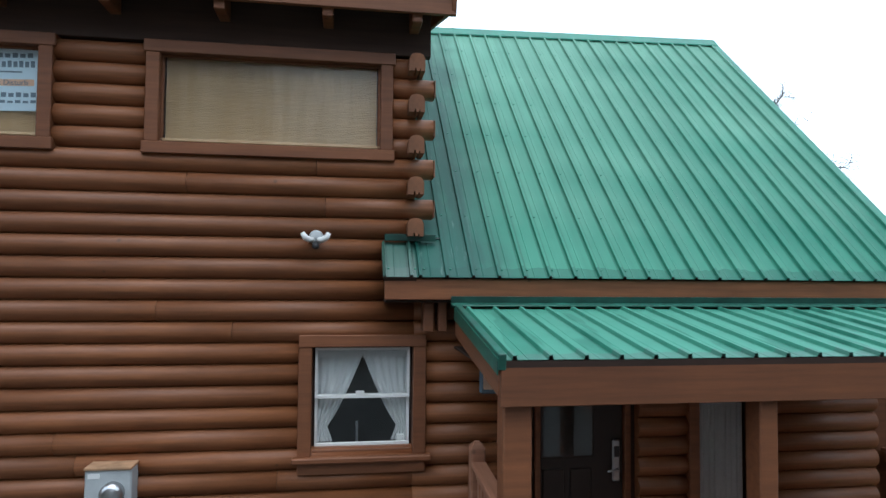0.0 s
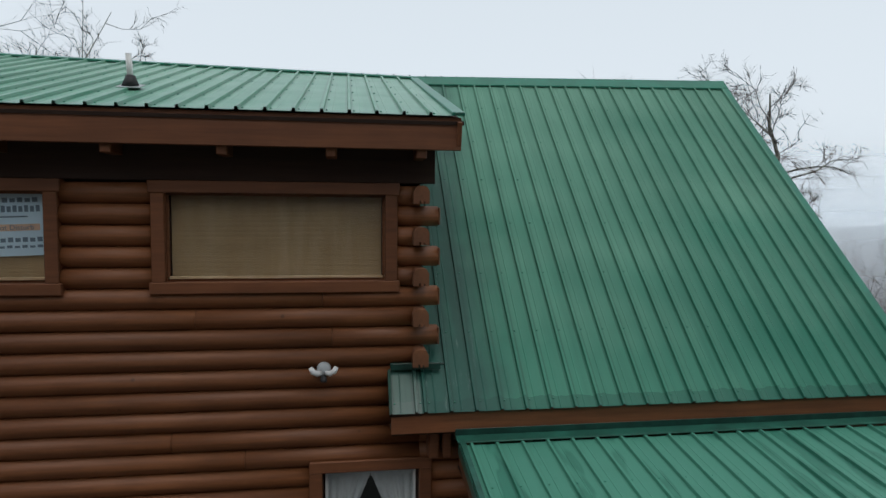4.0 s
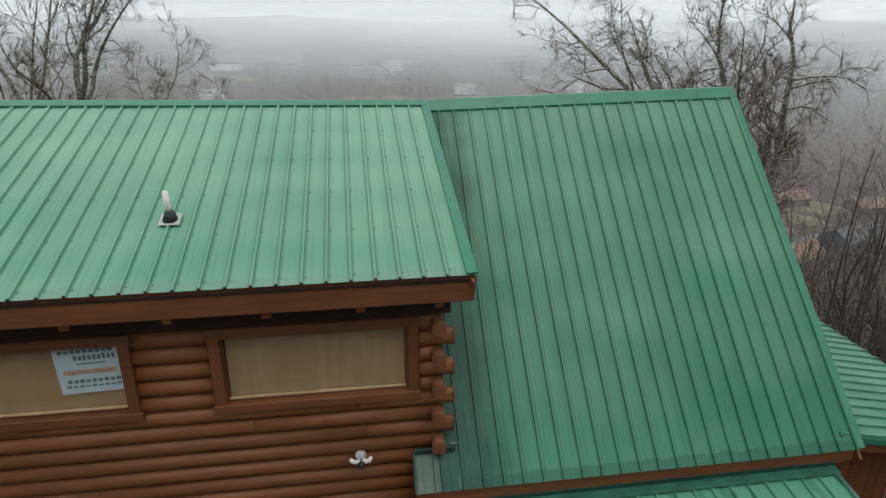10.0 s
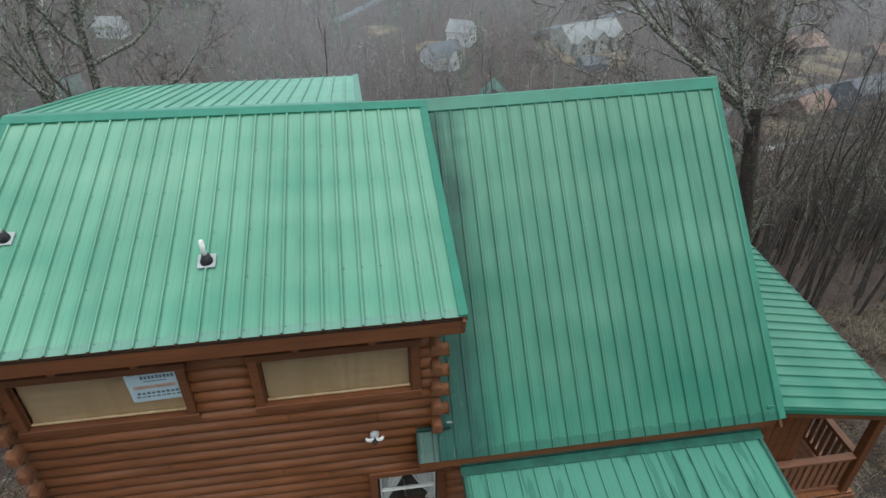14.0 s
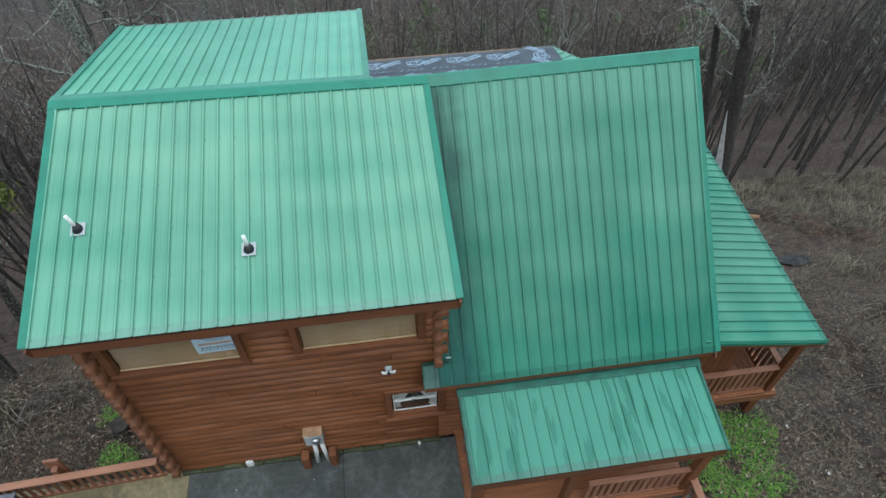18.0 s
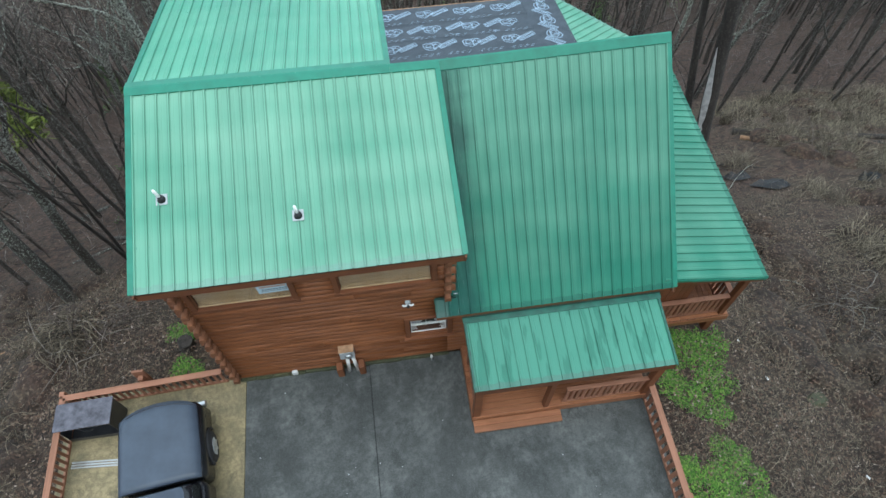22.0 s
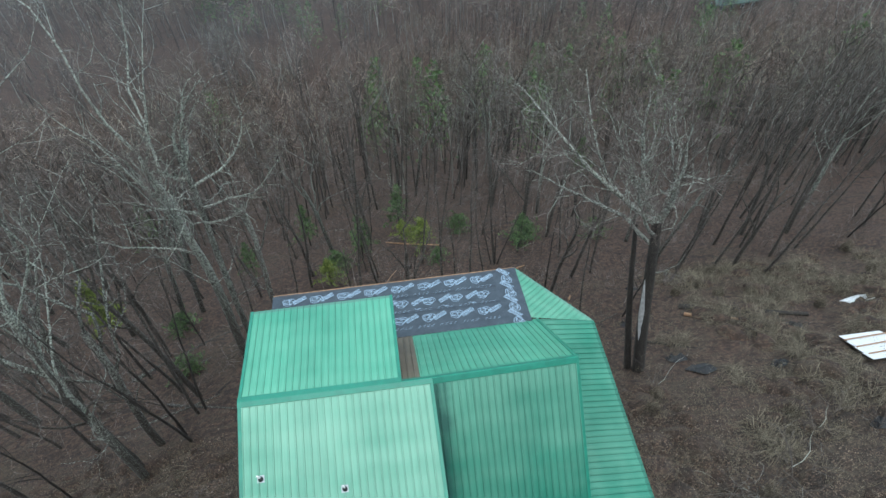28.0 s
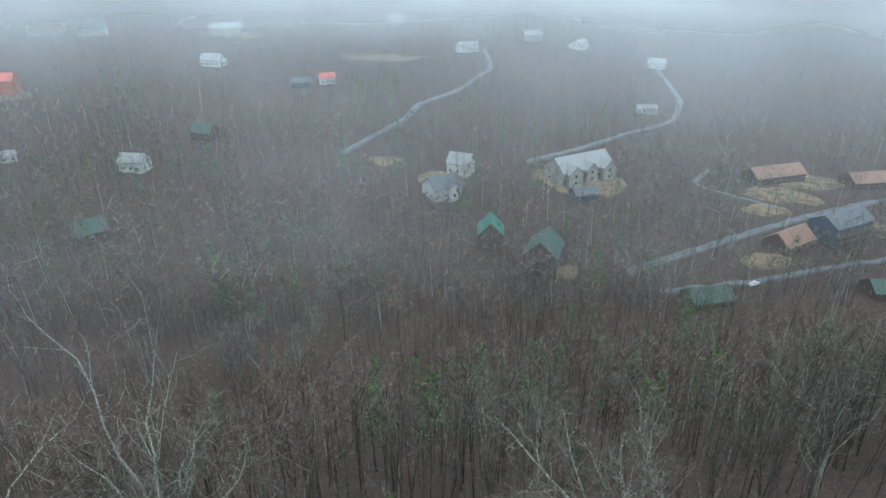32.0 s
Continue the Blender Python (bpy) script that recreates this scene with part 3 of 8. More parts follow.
                        screws_f.append((b0 + 4, b0 + 5, b0 + 6, b0 + 7))
                        screws_f += [(b0 + i, b0 + (i + 1) % 4, b0 + 4 + (i + 1) % 4, b0 + 4 + i) for i in range(4)]
        start += width
    if screws_v:
        tagged(put_mesh("roof_screw", mesh_from("roof_screw", screws_v, screws_f, GREEN_TRIM), roof), kind="stuff")
    return roof


LOG_H, LOG_Z0 = 0.1815, -0.047
log_outline = [(0.06, 0.0)] + [(0.022 - 0.074 * math.sin(math.pi * t) ** 0.62, LOG_H * t) for t in (0.015, 0.06, 0.14, 0.26, 0.4, 0.55, 0.7, 0.82, 0.91, 0.96, 0.985)] + [(0.06, LOG_H)]


def log_course(parent, x0, x1, z, name="log"):
    v, f = extrude_profile(log_outline, x1 - x0)
    me = mesh_from(name, v, f, LOG)
    sm = [len(p.vertices) == 4 for p in me.polygons]
    me.polygons.foreach_set("use_smooth", sm)
    return put_mesh(name, me, parent, pose(x0, 0, z))


# ---- the lie of the land ----
def smooth01(t):
    t = np.clip(t, 0, 1)
    return t * t * (3 - 2 * t)


def ground_height(x, y):
    """Height of the hillside: level at the drive, steep behind the house, then a wooded valley; an unseen bank is added
    behind the camera.
    """
    x, y = np.asarray(x, float), np.asarray(y, float)
    # y < -18.5: unseen bank added to darken the front wall and window reflections
    hill = np.where(y < -3, -1.6 * smooth01((y + 16) / 13) + 0.85 * np.clip(-18.5 - y, 0, 70), -1.6 - 0.45 * (y + 3) - 0.21 * (y - 3) * smooth01((y - 3) / 8))
    hill = hill - 0.3 * np.maximum(-x - 11, 0) * smooth01((y + 6) / 12) * np.exp(-np.maximum(-x - 11, 0) / 40)
    u, v = (x + 0.2) / 1.65, (y + 7) / 1.65 - 7
    valley = -36.8 - 0.045 * np.clip(u, -150, 150) + 0.05 * (np.clip(v, 0, 420) - 110)
    valley = valley + 2.5 * np.sin(u * 0.031 + 1.3) * np.cos(v * 0.027) + 1.5 * np.sin(u * 0.013 - v * 0.019)
    valley = 28.5 + 1.65 * (valley - 28.5)
    k = 5.0
    land = valley + k * np.logaddexp(0, np.clip((hill - valley) / k, -40, 60))
    near = smooth01((np.hypot(x, y) - 3) / 25)
    land = land + near * (0.35 * np.sin(x * 0.42 + 0.6 * np.sin(y * 0.3)) * np.cos(y * 0.37 + 1) + 0.12 * np.sin(x * 1.3 + y * 0.7))
    # the yard is filled level round the drive and the house front
    gap = np.hypot(np.maximum(np.maximum(-9.7 - x, x - 4.5), 0), np.maximum(y - 0.3, 0))
    return -0.06 + (land + 0.06) * smooth01(gap / 7.0)


def graded(n, far):
    t = np.linspace(-1, 1, n)
    k = 5.2
    return far * np.sinh(k * t) / math.sinh(k)


gx = graded(241, 3000)
gy = graded(241, 3000) + 12.0
GX, GY = np.meshgrid(gx, gy)
GZ = ground_height(GX, GY)
nx, ny = len(gx), len(gy)
land_v = np.stack([GX, GY, GZ], -1).reshape(-1, 3)
ii, jj = np.meshgrid(np.arange(nx - 1), np.arange(ny - 1))
base = (jj * nx + ii).ravel()
land_f = np.stack([base, base + 1, base + nx + 1, base + nx], 1)
ground = new("ground", mesh_from("ground", land_v.tolist(), land_f.tolist(), LITTER, True))
tagged(ground, "steep hillside of brown leaf litter and dead grass", "ground", kind="structure")

# the drive: a concrete slab with a sawn joint, a tan pad at its side
drive = thing("drive", "damp grey concrete parking slab with a joint", "driveway", kind="structure")
for x0, x1 in ((-5.42, -2.345), (-2.33, 4.42)):
    boxpart("concrete_slab", x0, x1, -14.0, -0.02, -0.35, 0.045, SLAB, drive, 0.008)
boxpart("joint_filler", -2.345, -2.33, -14.0, -0.02, -0.3, 0.033, BLACK_RUBBER, drive, 0)
pad = boxpart("parking_pad", -9.75, -5.43, -14.0, 0.05, -0.45, 0.03, TAN, None, 0.008)
tagged(pad, "tan stained concrete pad beside the grey slab", "driveway", kind="structure")


# ---- the log cabin ----
cabin = thing("log_cabin", "brown log cabin with green ribbed metal roofs", "house")
EAVE_Y, RIDGE_Y, RIDGE_Z = -0.366, 3.505, 6.595
UP_EAVE_Z, LOW_EAVE_Z = 5.433, 2.884
WIN_Z0, WIN_Z1 = 4.005, 4.765
UPPER = [(-5.33, -3.455), (-2.51, -0.65)]
KITCHEN = (-1.195, -0.345, 1.39, 2.262)
DOOR = (0.80, 1.73, 0.32, 2.36)
SIDELIGHT = (2.37, 2.955, 0.62, 2.30)
holes = [(a, b, WIN_Z0, WIN_Z1) for a, b in UPPER] + [KITCHEN, DOOR, SIDELIGHT]


def holed_wall(x0, x1, z0, z1, y0, y1, cut):
    """A wall slab with real openings, as one mesh."""
    xs = sorted({x0, x1, *[c for h in cut for c in h[:2] if x0 < c < x1]})
    zs = sorted({z0, z1, *[c for h in cut for c in h[2:] if z0 < c < z1]})
    solid = {(i, k) for i, (a, b) in enumerate(zip(xs, xs[1:])) for k, (c, d) in enumerate(zip(zs, zs[1:]))
             if not any(h[0] <= (a + b) / 2 <= h[1] and h[2] <= (c + d) / 2 <= h[3] for h in cut)}
    bm = bmesh.new()
    v = {(i, k, s): bm.verts.new((x, s, z)) for i, x in enumerate(xs) for k, z in enumerate(zs) for s in (y0, y1)}
    for i, k in solid:
        for s in (y0, y1):
            bm.faces.new([v[i, k, s], v[i + 1, k, s], v[i + 1, k + 1, s], v[i, k + 1, s]])
        for di, dk, p, q in ((-1, 0, (i, k), (i, k + 1)), (1, 0, (i + 1, k), (i + 1, k + 1)), (0, -1, (i, k), (i + 1, k)), (0, 1, (i, k + 1), (i + 1, k + 1))):
            if (i + di, k + dk) not in solid:
                bm.faces.new([v[(*p, y0)], v[(*q, y0)], v[(*q, y1)], v[(*p, y1)]])
    bmesh.ops.delete(bm, geom=[w for w in bm.verts if not w.link_faces], context='VERTS')
    return bm


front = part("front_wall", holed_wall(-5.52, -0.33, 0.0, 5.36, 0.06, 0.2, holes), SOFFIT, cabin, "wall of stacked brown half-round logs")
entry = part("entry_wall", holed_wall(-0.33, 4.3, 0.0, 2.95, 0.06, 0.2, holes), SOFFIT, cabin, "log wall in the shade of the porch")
boxpart("left_wall", -5.52, -5.38, 0.2, 7.1, -6.5, 5.4, LOG, cabin, 0.01)
boxpart("back_wall", -5.38, 4.16, 6.96, 7.1, -7.0, 3.0, LOG, cabin, 0.01)
boxpart("right_wall", 4.16, 4.3, 0.2, 7.1, -6.0, 3.0, LOG, cabin, 0.01)
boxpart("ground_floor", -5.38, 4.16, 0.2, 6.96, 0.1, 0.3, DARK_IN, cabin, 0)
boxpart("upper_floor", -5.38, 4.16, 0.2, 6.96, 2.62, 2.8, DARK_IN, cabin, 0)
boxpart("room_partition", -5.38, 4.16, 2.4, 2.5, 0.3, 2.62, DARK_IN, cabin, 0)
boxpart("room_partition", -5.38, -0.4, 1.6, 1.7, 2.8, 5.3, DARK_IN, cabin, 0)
for name, pts, x in (("gable_wall", [(0.06, 2.9), (7.0, 2.9), (3.505, 6.45)], 4.16), ("gable_wall", [(0.06, 5.25), (7.1, 5.3), (3.505, 6.5)], -5.52),
                     ("dormer_cheek", [(0.06, 3.2), (0.06, 5.38), (3.45, 6.46)], -0.47), ("dormer_cheek", [(3.56, 6.46), (7.1, 5.55), (7.1, 3.1)], -1.4)):
    vv = [(x, y, z) for y, z in pts] + [(x + 0.14, y, z) for y, z in pts]
    put_mesh(name, mesh_from(name, vv, [(0, 1, 2), (5, 4, 3), (0, 3, 4, 1), (1, 4, 5, 2), (2, 5, 3, 0)], LOG), cabin)
boxpart("rear_dormer_wall", -5.5, -1.26, 7.1, 7.22, 2.9, 5.55, LOG, cabin)

# log courses, cut at the openings, some in two lengths
rng = random.Random(5)
course = 1
z = LOG_Z0 + LOG_H
while z < 4.9:
    for wall, x0, x1, top in ((front, -5.5, -0.33, 4.9), (entry, -0.33, 4.28, 2.75)):
        if z + LOG_H * 0.6 > top:
            continue
        if wall is front and z > 3.1:
            x1 = -0.17 if course % 2 else -0.33
        if wall is front:
            x0 = -5.62 if course % 2 else -5.5
        cuts = sorted((a - 0.05, b + 0.05) for a, b, c, d in holes if c - 0.05 < z + LOG_H / 2 < d + 0.05)
        runs, s = [], x0
        for a, b in cuts:
            if a > s and a < x1:
                runs.append((s, a))
            if b > s and a < x1:
                s = max(s, b)
        if s < x1:
            runs.append((s, x1))
        for a, b in runs:
            if b - a > 2.6 and rng.random() < 0.75:
                c = rng.uniform(a + 0.8, b - 0.8)
                log_course(wall, a, c - 0.002, z)
                log_course(wall, c + 0.002, b, z)
            elif b - a > 0.03:
                log_course(wall, a, b, z)
    z += LOG_H
    course += 1

# butt ends of the side-wall logs at the corners
bw, bh = 0.07, 0.176
butt_v = [(-bw, 0.02), (bw, 0.02), (bw, 0.13), (bw * 0.72, 0.165), (bw * 0.3, bh), (-bw * 0.3, bh), (-bw * 0.72, 0.165), (-bw, 0.13)]
notch = [(-0.02, 0.02), (-0.02, 0.045), (-0.005, 0.045), (-0.005, 0.02), (0.02, 0.02), (0.02, 0.04), (0.032, 0.04), (0.032, 0.02)]
outline = [butt_v[0]] + notch + butt_v[1:]
bv, bf = extrude_profile([(p, q) for p, q in outline], 0.30)
BUTT = mesh_from("log_end", [(y, 0.12 - x, zz) for x, y, zz in bv], bf, ENDGRAIN)
course, z = 1, LOG_Z0 + LOG_H
while z < 4.8:
    if course % 2 == 0:
        ob = put_mesh("log_end", BUTT, front, pose(-5.56, -0.06, z))
        if z > 3.2:
            put_mesh("log_end", BUTT, front, pose(-0.338, 0.0, z))
    else:
        boxpart("log_tail", -5.80, -5.62, -0.045, 0.1, z + 0.012, z + LOG_H - 0.012, ENDGRAIN, front, 0.02)
        if z > 3.2:
            boxpart("log_tail", -0.17, -0.155, -0.046, 0.1, z + 0.012, z + LOG_H - 0.012, ENDGRAIN, front, 0.006)
    z += LOG_H
    course += 1
# near-black board added above the logs deepens the eave's shade
boxpart("frieze_board", -5.5, -0.2, -0.02, 0.058, 4.873, 5.37, SOFFIT, front, 0.004, "near-black board deepening the shade under the eave")
# mossy foundation course
for k in range(24):
    x = -5.55 + k * 0.405
    if x < -0.3:
        boxpart("foundation_block", x, min(x + 0.395, -0.3), -0.085 - 0.012 * (k % 2), 0.06, -0.02, 0.118 + 0.007 * (k % 3), BLOCK, front, 0.012)

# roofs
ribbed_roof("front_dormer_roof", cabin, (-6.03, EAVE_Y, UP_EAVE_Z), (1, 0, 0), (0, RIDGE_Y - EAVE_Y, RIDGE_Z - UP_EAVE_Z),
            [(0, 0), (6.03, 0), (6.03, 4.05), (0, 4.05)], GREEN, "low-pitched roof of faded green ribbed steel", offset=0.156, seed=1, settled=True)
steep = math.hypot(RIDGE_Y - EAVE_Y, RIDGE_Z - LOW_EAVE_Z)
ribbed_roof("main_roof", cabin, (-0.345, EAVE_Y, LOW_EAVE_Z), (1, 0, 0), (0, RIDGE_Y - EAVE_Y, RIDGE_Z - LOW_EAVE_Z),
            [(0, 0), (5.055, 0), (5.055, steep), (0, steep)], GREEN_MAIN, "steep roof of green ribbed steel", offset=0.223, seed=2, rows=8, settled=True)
ribbed_roof("roof_foot", cabin, (-0.625, EAVE_Y, LOW_EAVE_Z), (1, 0, 0), (0, RIDGE_Y - EAVE_Y, RIDGE_Z - LOW_EAVE_Z),
            [(0, 0), (0.28, 0), (0.28, 0.44), (0, 0.44)], GREEN_DIRTY, "", offset=0.02, seed=3, rows=2)
ribbed_roof("rear_dormer_roof", cabin, (-0.99, 7.495, 5.60), (-1, 0, 0), (0, RIDGE_Y - 7.495, RIDGE_Z - 5.60),
            [(0, 0), (5.04, 0), (5.04, 4.12), (0, 4.12)], GREEN_REAR, "low-pitched rear roof of green ribbed steel", seed=4, settled=True)
ribbed_roof("rear_roof", cabin, (4.71, 7.37, LOW_EAVE_Z), (-1, 0, 0), (0, RIDGE_Y - 7.37, RIDGE_Z - LOW_EAVE_Z),
            [(0, 0), (22.5 * RIB, 0), (22.5 * RIB, steep), (0, steep)], GREEN_REAR, "steep rear roof of green ribbed steel", seed=5, settled=True)
ribbed_roof("rear_roof_edge", cabin, (4.71, 7.37, LOW_EAVE_Z), (-1, 0, 0), (0, RIDGE_Y - 7.37, RIDGE_Z - LOW_EAVE_Z),
            [(22.52 * RIB, 0), (5.72, 0), (5.72, steep), (22.52 * RIB, steep)], GREEN_RUSTY, "rear roof strip stained brown by leaves", offset=0.5 * RIB, seed=9, settled=True)
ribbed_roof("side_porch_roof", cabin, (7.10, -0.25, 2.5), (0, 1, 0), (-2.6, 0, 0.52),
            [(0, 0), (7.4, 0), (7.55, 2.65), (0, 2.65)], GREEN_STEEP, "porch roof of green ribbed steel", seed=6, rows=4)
_a = Vector((-2.64, 3.13, 0))
_w = Vector((-2.7, 0.22, 0.52))
_up = _w - _w.dot(_a.normalized()) * _a.normalized()
ribbed_roof("corner_porch_roof", cabin, (7.1, 7.15, 2.5), _a, _up, [(0, 0), (_a.length, 0), (_w.dot(_a.normalized()), _up.length)], GREEN,
            "three-cornered porch roof of green ribbed steel", seed=7, rows=3)
porch_up = Vector((0, 1.49, 0.225))
ribbed_roof("entry_porch_roof", cabin, (-0.02, -1.945, 2.395), (1, 0, 0), porch_up,
            [(0, 0), (4.43, 0), (4.43, porch_up.length), (0, porch_up.length)], GREEN_WET, "low porch roof of green ribbed steel with damp patches", offset=0.163, seed=8, rows=4)


def bent_cap(name, x0, x1, yf, zf, yb, zb, ytop, ztop):
    """A folded ridge cap with turned-down lips."""
    prof = [(yf, zf - 0.02), (yf, zf), (ytop - 0.02, ztop), (ytop + 0.02, ztop), (yb, zb), (yb, zb - 0.02), (ytop, ztop - 0.035)]
    v, f = extrude_profile(prof, x1 - x0)
    v = [(x, y, zz + ridge_sag(x0 + x)) for x, y, zz in v]
    return put_mesh(name, mesh_from(name, v, f, GREEN_TRIM), cabin, pose(x0, 0, 0))


bent_cap("ridge_cap", -6.06, -0.99, RIDGE_Y - 0.17, RIDGE_Z - 0.015, RIDGE_Y + 0.18, RIDGE_Z - 0.005, RIDGE_Y, RIDGE_Z + 0.03)
bent_cap("ridge_cap", -0.988, 0.0, RIDGE_Y - 0.17, RIDGE_Z - 0.015, RIDGE_Y + 0.15, RIDGE_Z - 0.10, RIDGE_Y, RIDGE_Z + 0.031)
bent_cap("ridge_cap", 0.002, 4.75, RIDGE_Y - 0.15, RIDGE_Z - 0.10, RIDGE_Y + 0.15, RIDGE_Z - 0.10, RIDGE_Y, RIDGE_Z + 0.032)


def rake(x, y0, z0, y1, z1, w=0.11, mat=GREEN_TRIM, drop=0.0, h=0.03):
    beam("rake_trim", (x, y0, z0 + 0.016 - drop), (x, y1, z1 + 0.016 - drop + ridge_sag(x)), w, h, mat, cabin, 0.004)


rake(4.70, EAVE_Y, LOW_EAVE_Z, RIDGE_Y, RIDGE_Z)
rake(4.70, 7.37, LOW_EAVE_Z, RIDGE_Y, RIDGE_Z)
rake(-6.0, EAVE_Y, UP_EAVE_Z, RIDGE_Y, RIDGE_Z)
rake(-6.0, 7.495, 5.60, RIDGE_Y, RIDGE_Z)
rake(-0.05, EAVE_Y, UP_EAVE_Z, RIDGE_Y - 0.1, RIDGE_Z - 0.03)
rake(-1.02, 7.495, 5.60, RIDGE_Y, RIDGE_Z)
for x in (4.68, ):
    rake(x, EAVE_Y, LOW_EAVE_Z - 0.02, RIDGE_Y, RIDGE_Z - 0.02, 0.04, TRIM, 0.16, 0.2)
rake(-5.99, EAVE_Y, UP_EAVE_Z - 0.02, RIDGE_Y, RIDGE_Z - 0.02, 0.04, TRIM, 0.15, 0.2)
rake(-0.04, EAVE_Y, UP_EAVE_Z - 0.02, RIDGE_Y - 0.1, RIDGE_Z - 0.05, 0.04, TRIM, 0.15, 0.2)

# fascias, soffit, rafter tails
boxpart("upper_fascia", -6.01, -0.02, -0.335, -0.29, 5.145, 5.424, TRIM, cabin, 0.005)
for x in (-5.52, -4.64, -3.77, -2.885, -1.995, -1.115, -0.355):
    boxpart("rafter_tail", x - 0.045, x + 0.045, -0.30, 0.06, 5.075, 5.26, TRIM, cabin, 0.008)
boxpart("main_fascia", -0.61, 4.69, -0.335, -0.29, 2.695, 2.873, TRIM, cabin, 0.005)
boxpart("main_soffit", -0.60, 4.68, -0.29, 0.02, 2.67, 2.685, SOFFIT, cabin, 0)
boxpart("side_fascia", 7.03, 7.07, -0.22, 7.13, 2.27, 2.475, TRIM, cabin, 0.005)
beam("side_front_trim", (7.08, -0.245, 2.455), (4.74, -0.245, 2.923), 0.03, 0.085, GREEN_TRIM, cabin, 0.004)
beam("side_front_fascia", (7.03, -0.2, 2.36), (4.74, -0.2, 2.82), 0.04, 0.15, TRIM, cabin, 0.005)
for x0, x1 in ((-0.265, -0.172), (-0.138, -0.056)):
    boxpart("eave_bracket", x0, x1, -0.2, 0.0, 2.41, 2.67, TRIM, cabin, 0.012)
# loose flashing at the foot of the dormer corner
boxpart("corner_flashing", -0.60, -0.15, -0.10, -0.06, 3.2, 3.26, FLASH_WET, cabin, 0.004)
boxpart("step_flashing", -0.19, -0.10, -0.02, 0.55, 3.23, 3.235, STEEL, cabin, 0, m=None)

# upper windows with rolled bamboo blinds behind the glass
for a, b in UPPER:
    win = boxpart("upper_window", a - 0.005, b + 0.005, 0.015, 0.05, WIN_Z0 - 0.005, WIN_Z0 + 0.02, TRIM, cabin, 0.004, "wide fixed window with a bamboo blind drawn behind the glass")
    boxpart("head_casing", a - 0.13, b + 0.13, -0.075, 0.055, WIN_Z1, WIN_Z1 + 0.105, TRIM, win, 0.006)
    boxpart("sill_casing", a - 0.13, b + 0.13, -0.08, 0.055, WIN_Z0 - 0.10, WIN_Z0, TRIM, win, 0.006)
    for x in (a - 0.11, b):
        boxpart("side_casing", x, x + 0.11, -0.07, 0.055, WIN_Z0, WIN_Z1, TRIM, win, 0.006)
    for x0, x1, z0, z1 in ((a, a + 0.022, WIN_Z0, WIN_Z1), (b - 0.022, b, WIN_Z0, WIN_Z1), (a, b, WIN_Z1 - 0.02, WIN_Z1), (a, b, WIN_Z0 + 0.02, WIN_Z0 + 0.045)):
        boxpart("sash_bead", x0, x1, 0.0, 0.03, z0, z1, BLIND if z1 == WIN_Z0 + 0.045 else TRIM, win, 0.003)
    pane = boxpart("pane", a + 0.015, b - 0.015, 0.034, 0.039, WIN_Z0 + 0.02, WIN_Z1 - 0.015, GLASS_DUSTY, win, 0)
    pane.visible_shadow = False
    bm = bmesh.new()
    zz = WIN_Z0 + 0.03
    while zz < WIN_Z1 - 0.02:
        dy = 0.004 * math.sin(zz * 40)
        block(bm, a + 0.03, b - 0.03, 0.052 + dy, 0.060 + dy, zz, zz + 0.0135)
        zz += 0.015
    part("bamboo_blind", bm, BLIND, win, "faded bamboo slat blind")

# kitchen window: double-hung, white sashes, tied-back curtains
ka, kb, kc, kd = KITCHEN
kitchen = boxpart("kitchen_window", ka, kb, 0.0, 0.05, kc - 0.02, kc + 0.012, TRIM, cabin, 0.004, "double-hung window with white sashes and tied-back curtains")
boxpart("head_casing", ka - 0.125, kb + 0.125, -0.075, 0.055, kd + 0.012, kd + 0.115, TRIM, kitchen, 0.006)
boxpart("sill", ka - 0.17, kb + 0.17, -0.125, 0.055, kc - 0.095, kc - 0.045, TRIM, kitchen, 0.01)
boxpart("apron", ka - 0.125, kb + 0.125, -0.07, 0.0, kc - 0.2, kc - 0.095, TRIM, kitchen, 0.006)
boxpart("lower_stop", ka, kb, -0.03, 0.05, kc - 0.045, kc - 0.0, TRIM, kitchen, 0.006)
for x in (ka - 0.125, kb + 0.012):
    boxpart("side_casing", x, x + 0.113, -0.07, 0.055, kc - 0.045, kd + 0.012, TRIM, kitchen, 0.006)
mid = 1.835
for name, y, z0, z1 in (("upper_sash", 0.012, mid - 0.015, kd), ("lower_sash", 0.04, kc + 0.012, mid + 0.018)):
    sash = boxpart(name, ka + 0.012, kb - 0.012, y, y + 0.026, z1 - 0.024, z1, WHITE, kitchen, 0.003, "white vinyl sash")
    boxpart("bottom_rail", ka + 0.012, kb - 0.012, y, y + 0.026, z0, z0 + 0.03, WHITE, sash, 0.003)
    for x in (ka + 0.012, kb - 0.037):
        boxpart("stile", x, x + 0.025, y, y + 0.026, z0 + 0.03, z1 - 0.024, WHITE, sash, 0.003)
    pn = boxpart("pane", ka + 0.03, kb - 0.03, y + 0.011, y + 0.015, z0 + 0.025, z1 - 0.02, GLASS, sash, 0)
    pn.visible_shadow = False


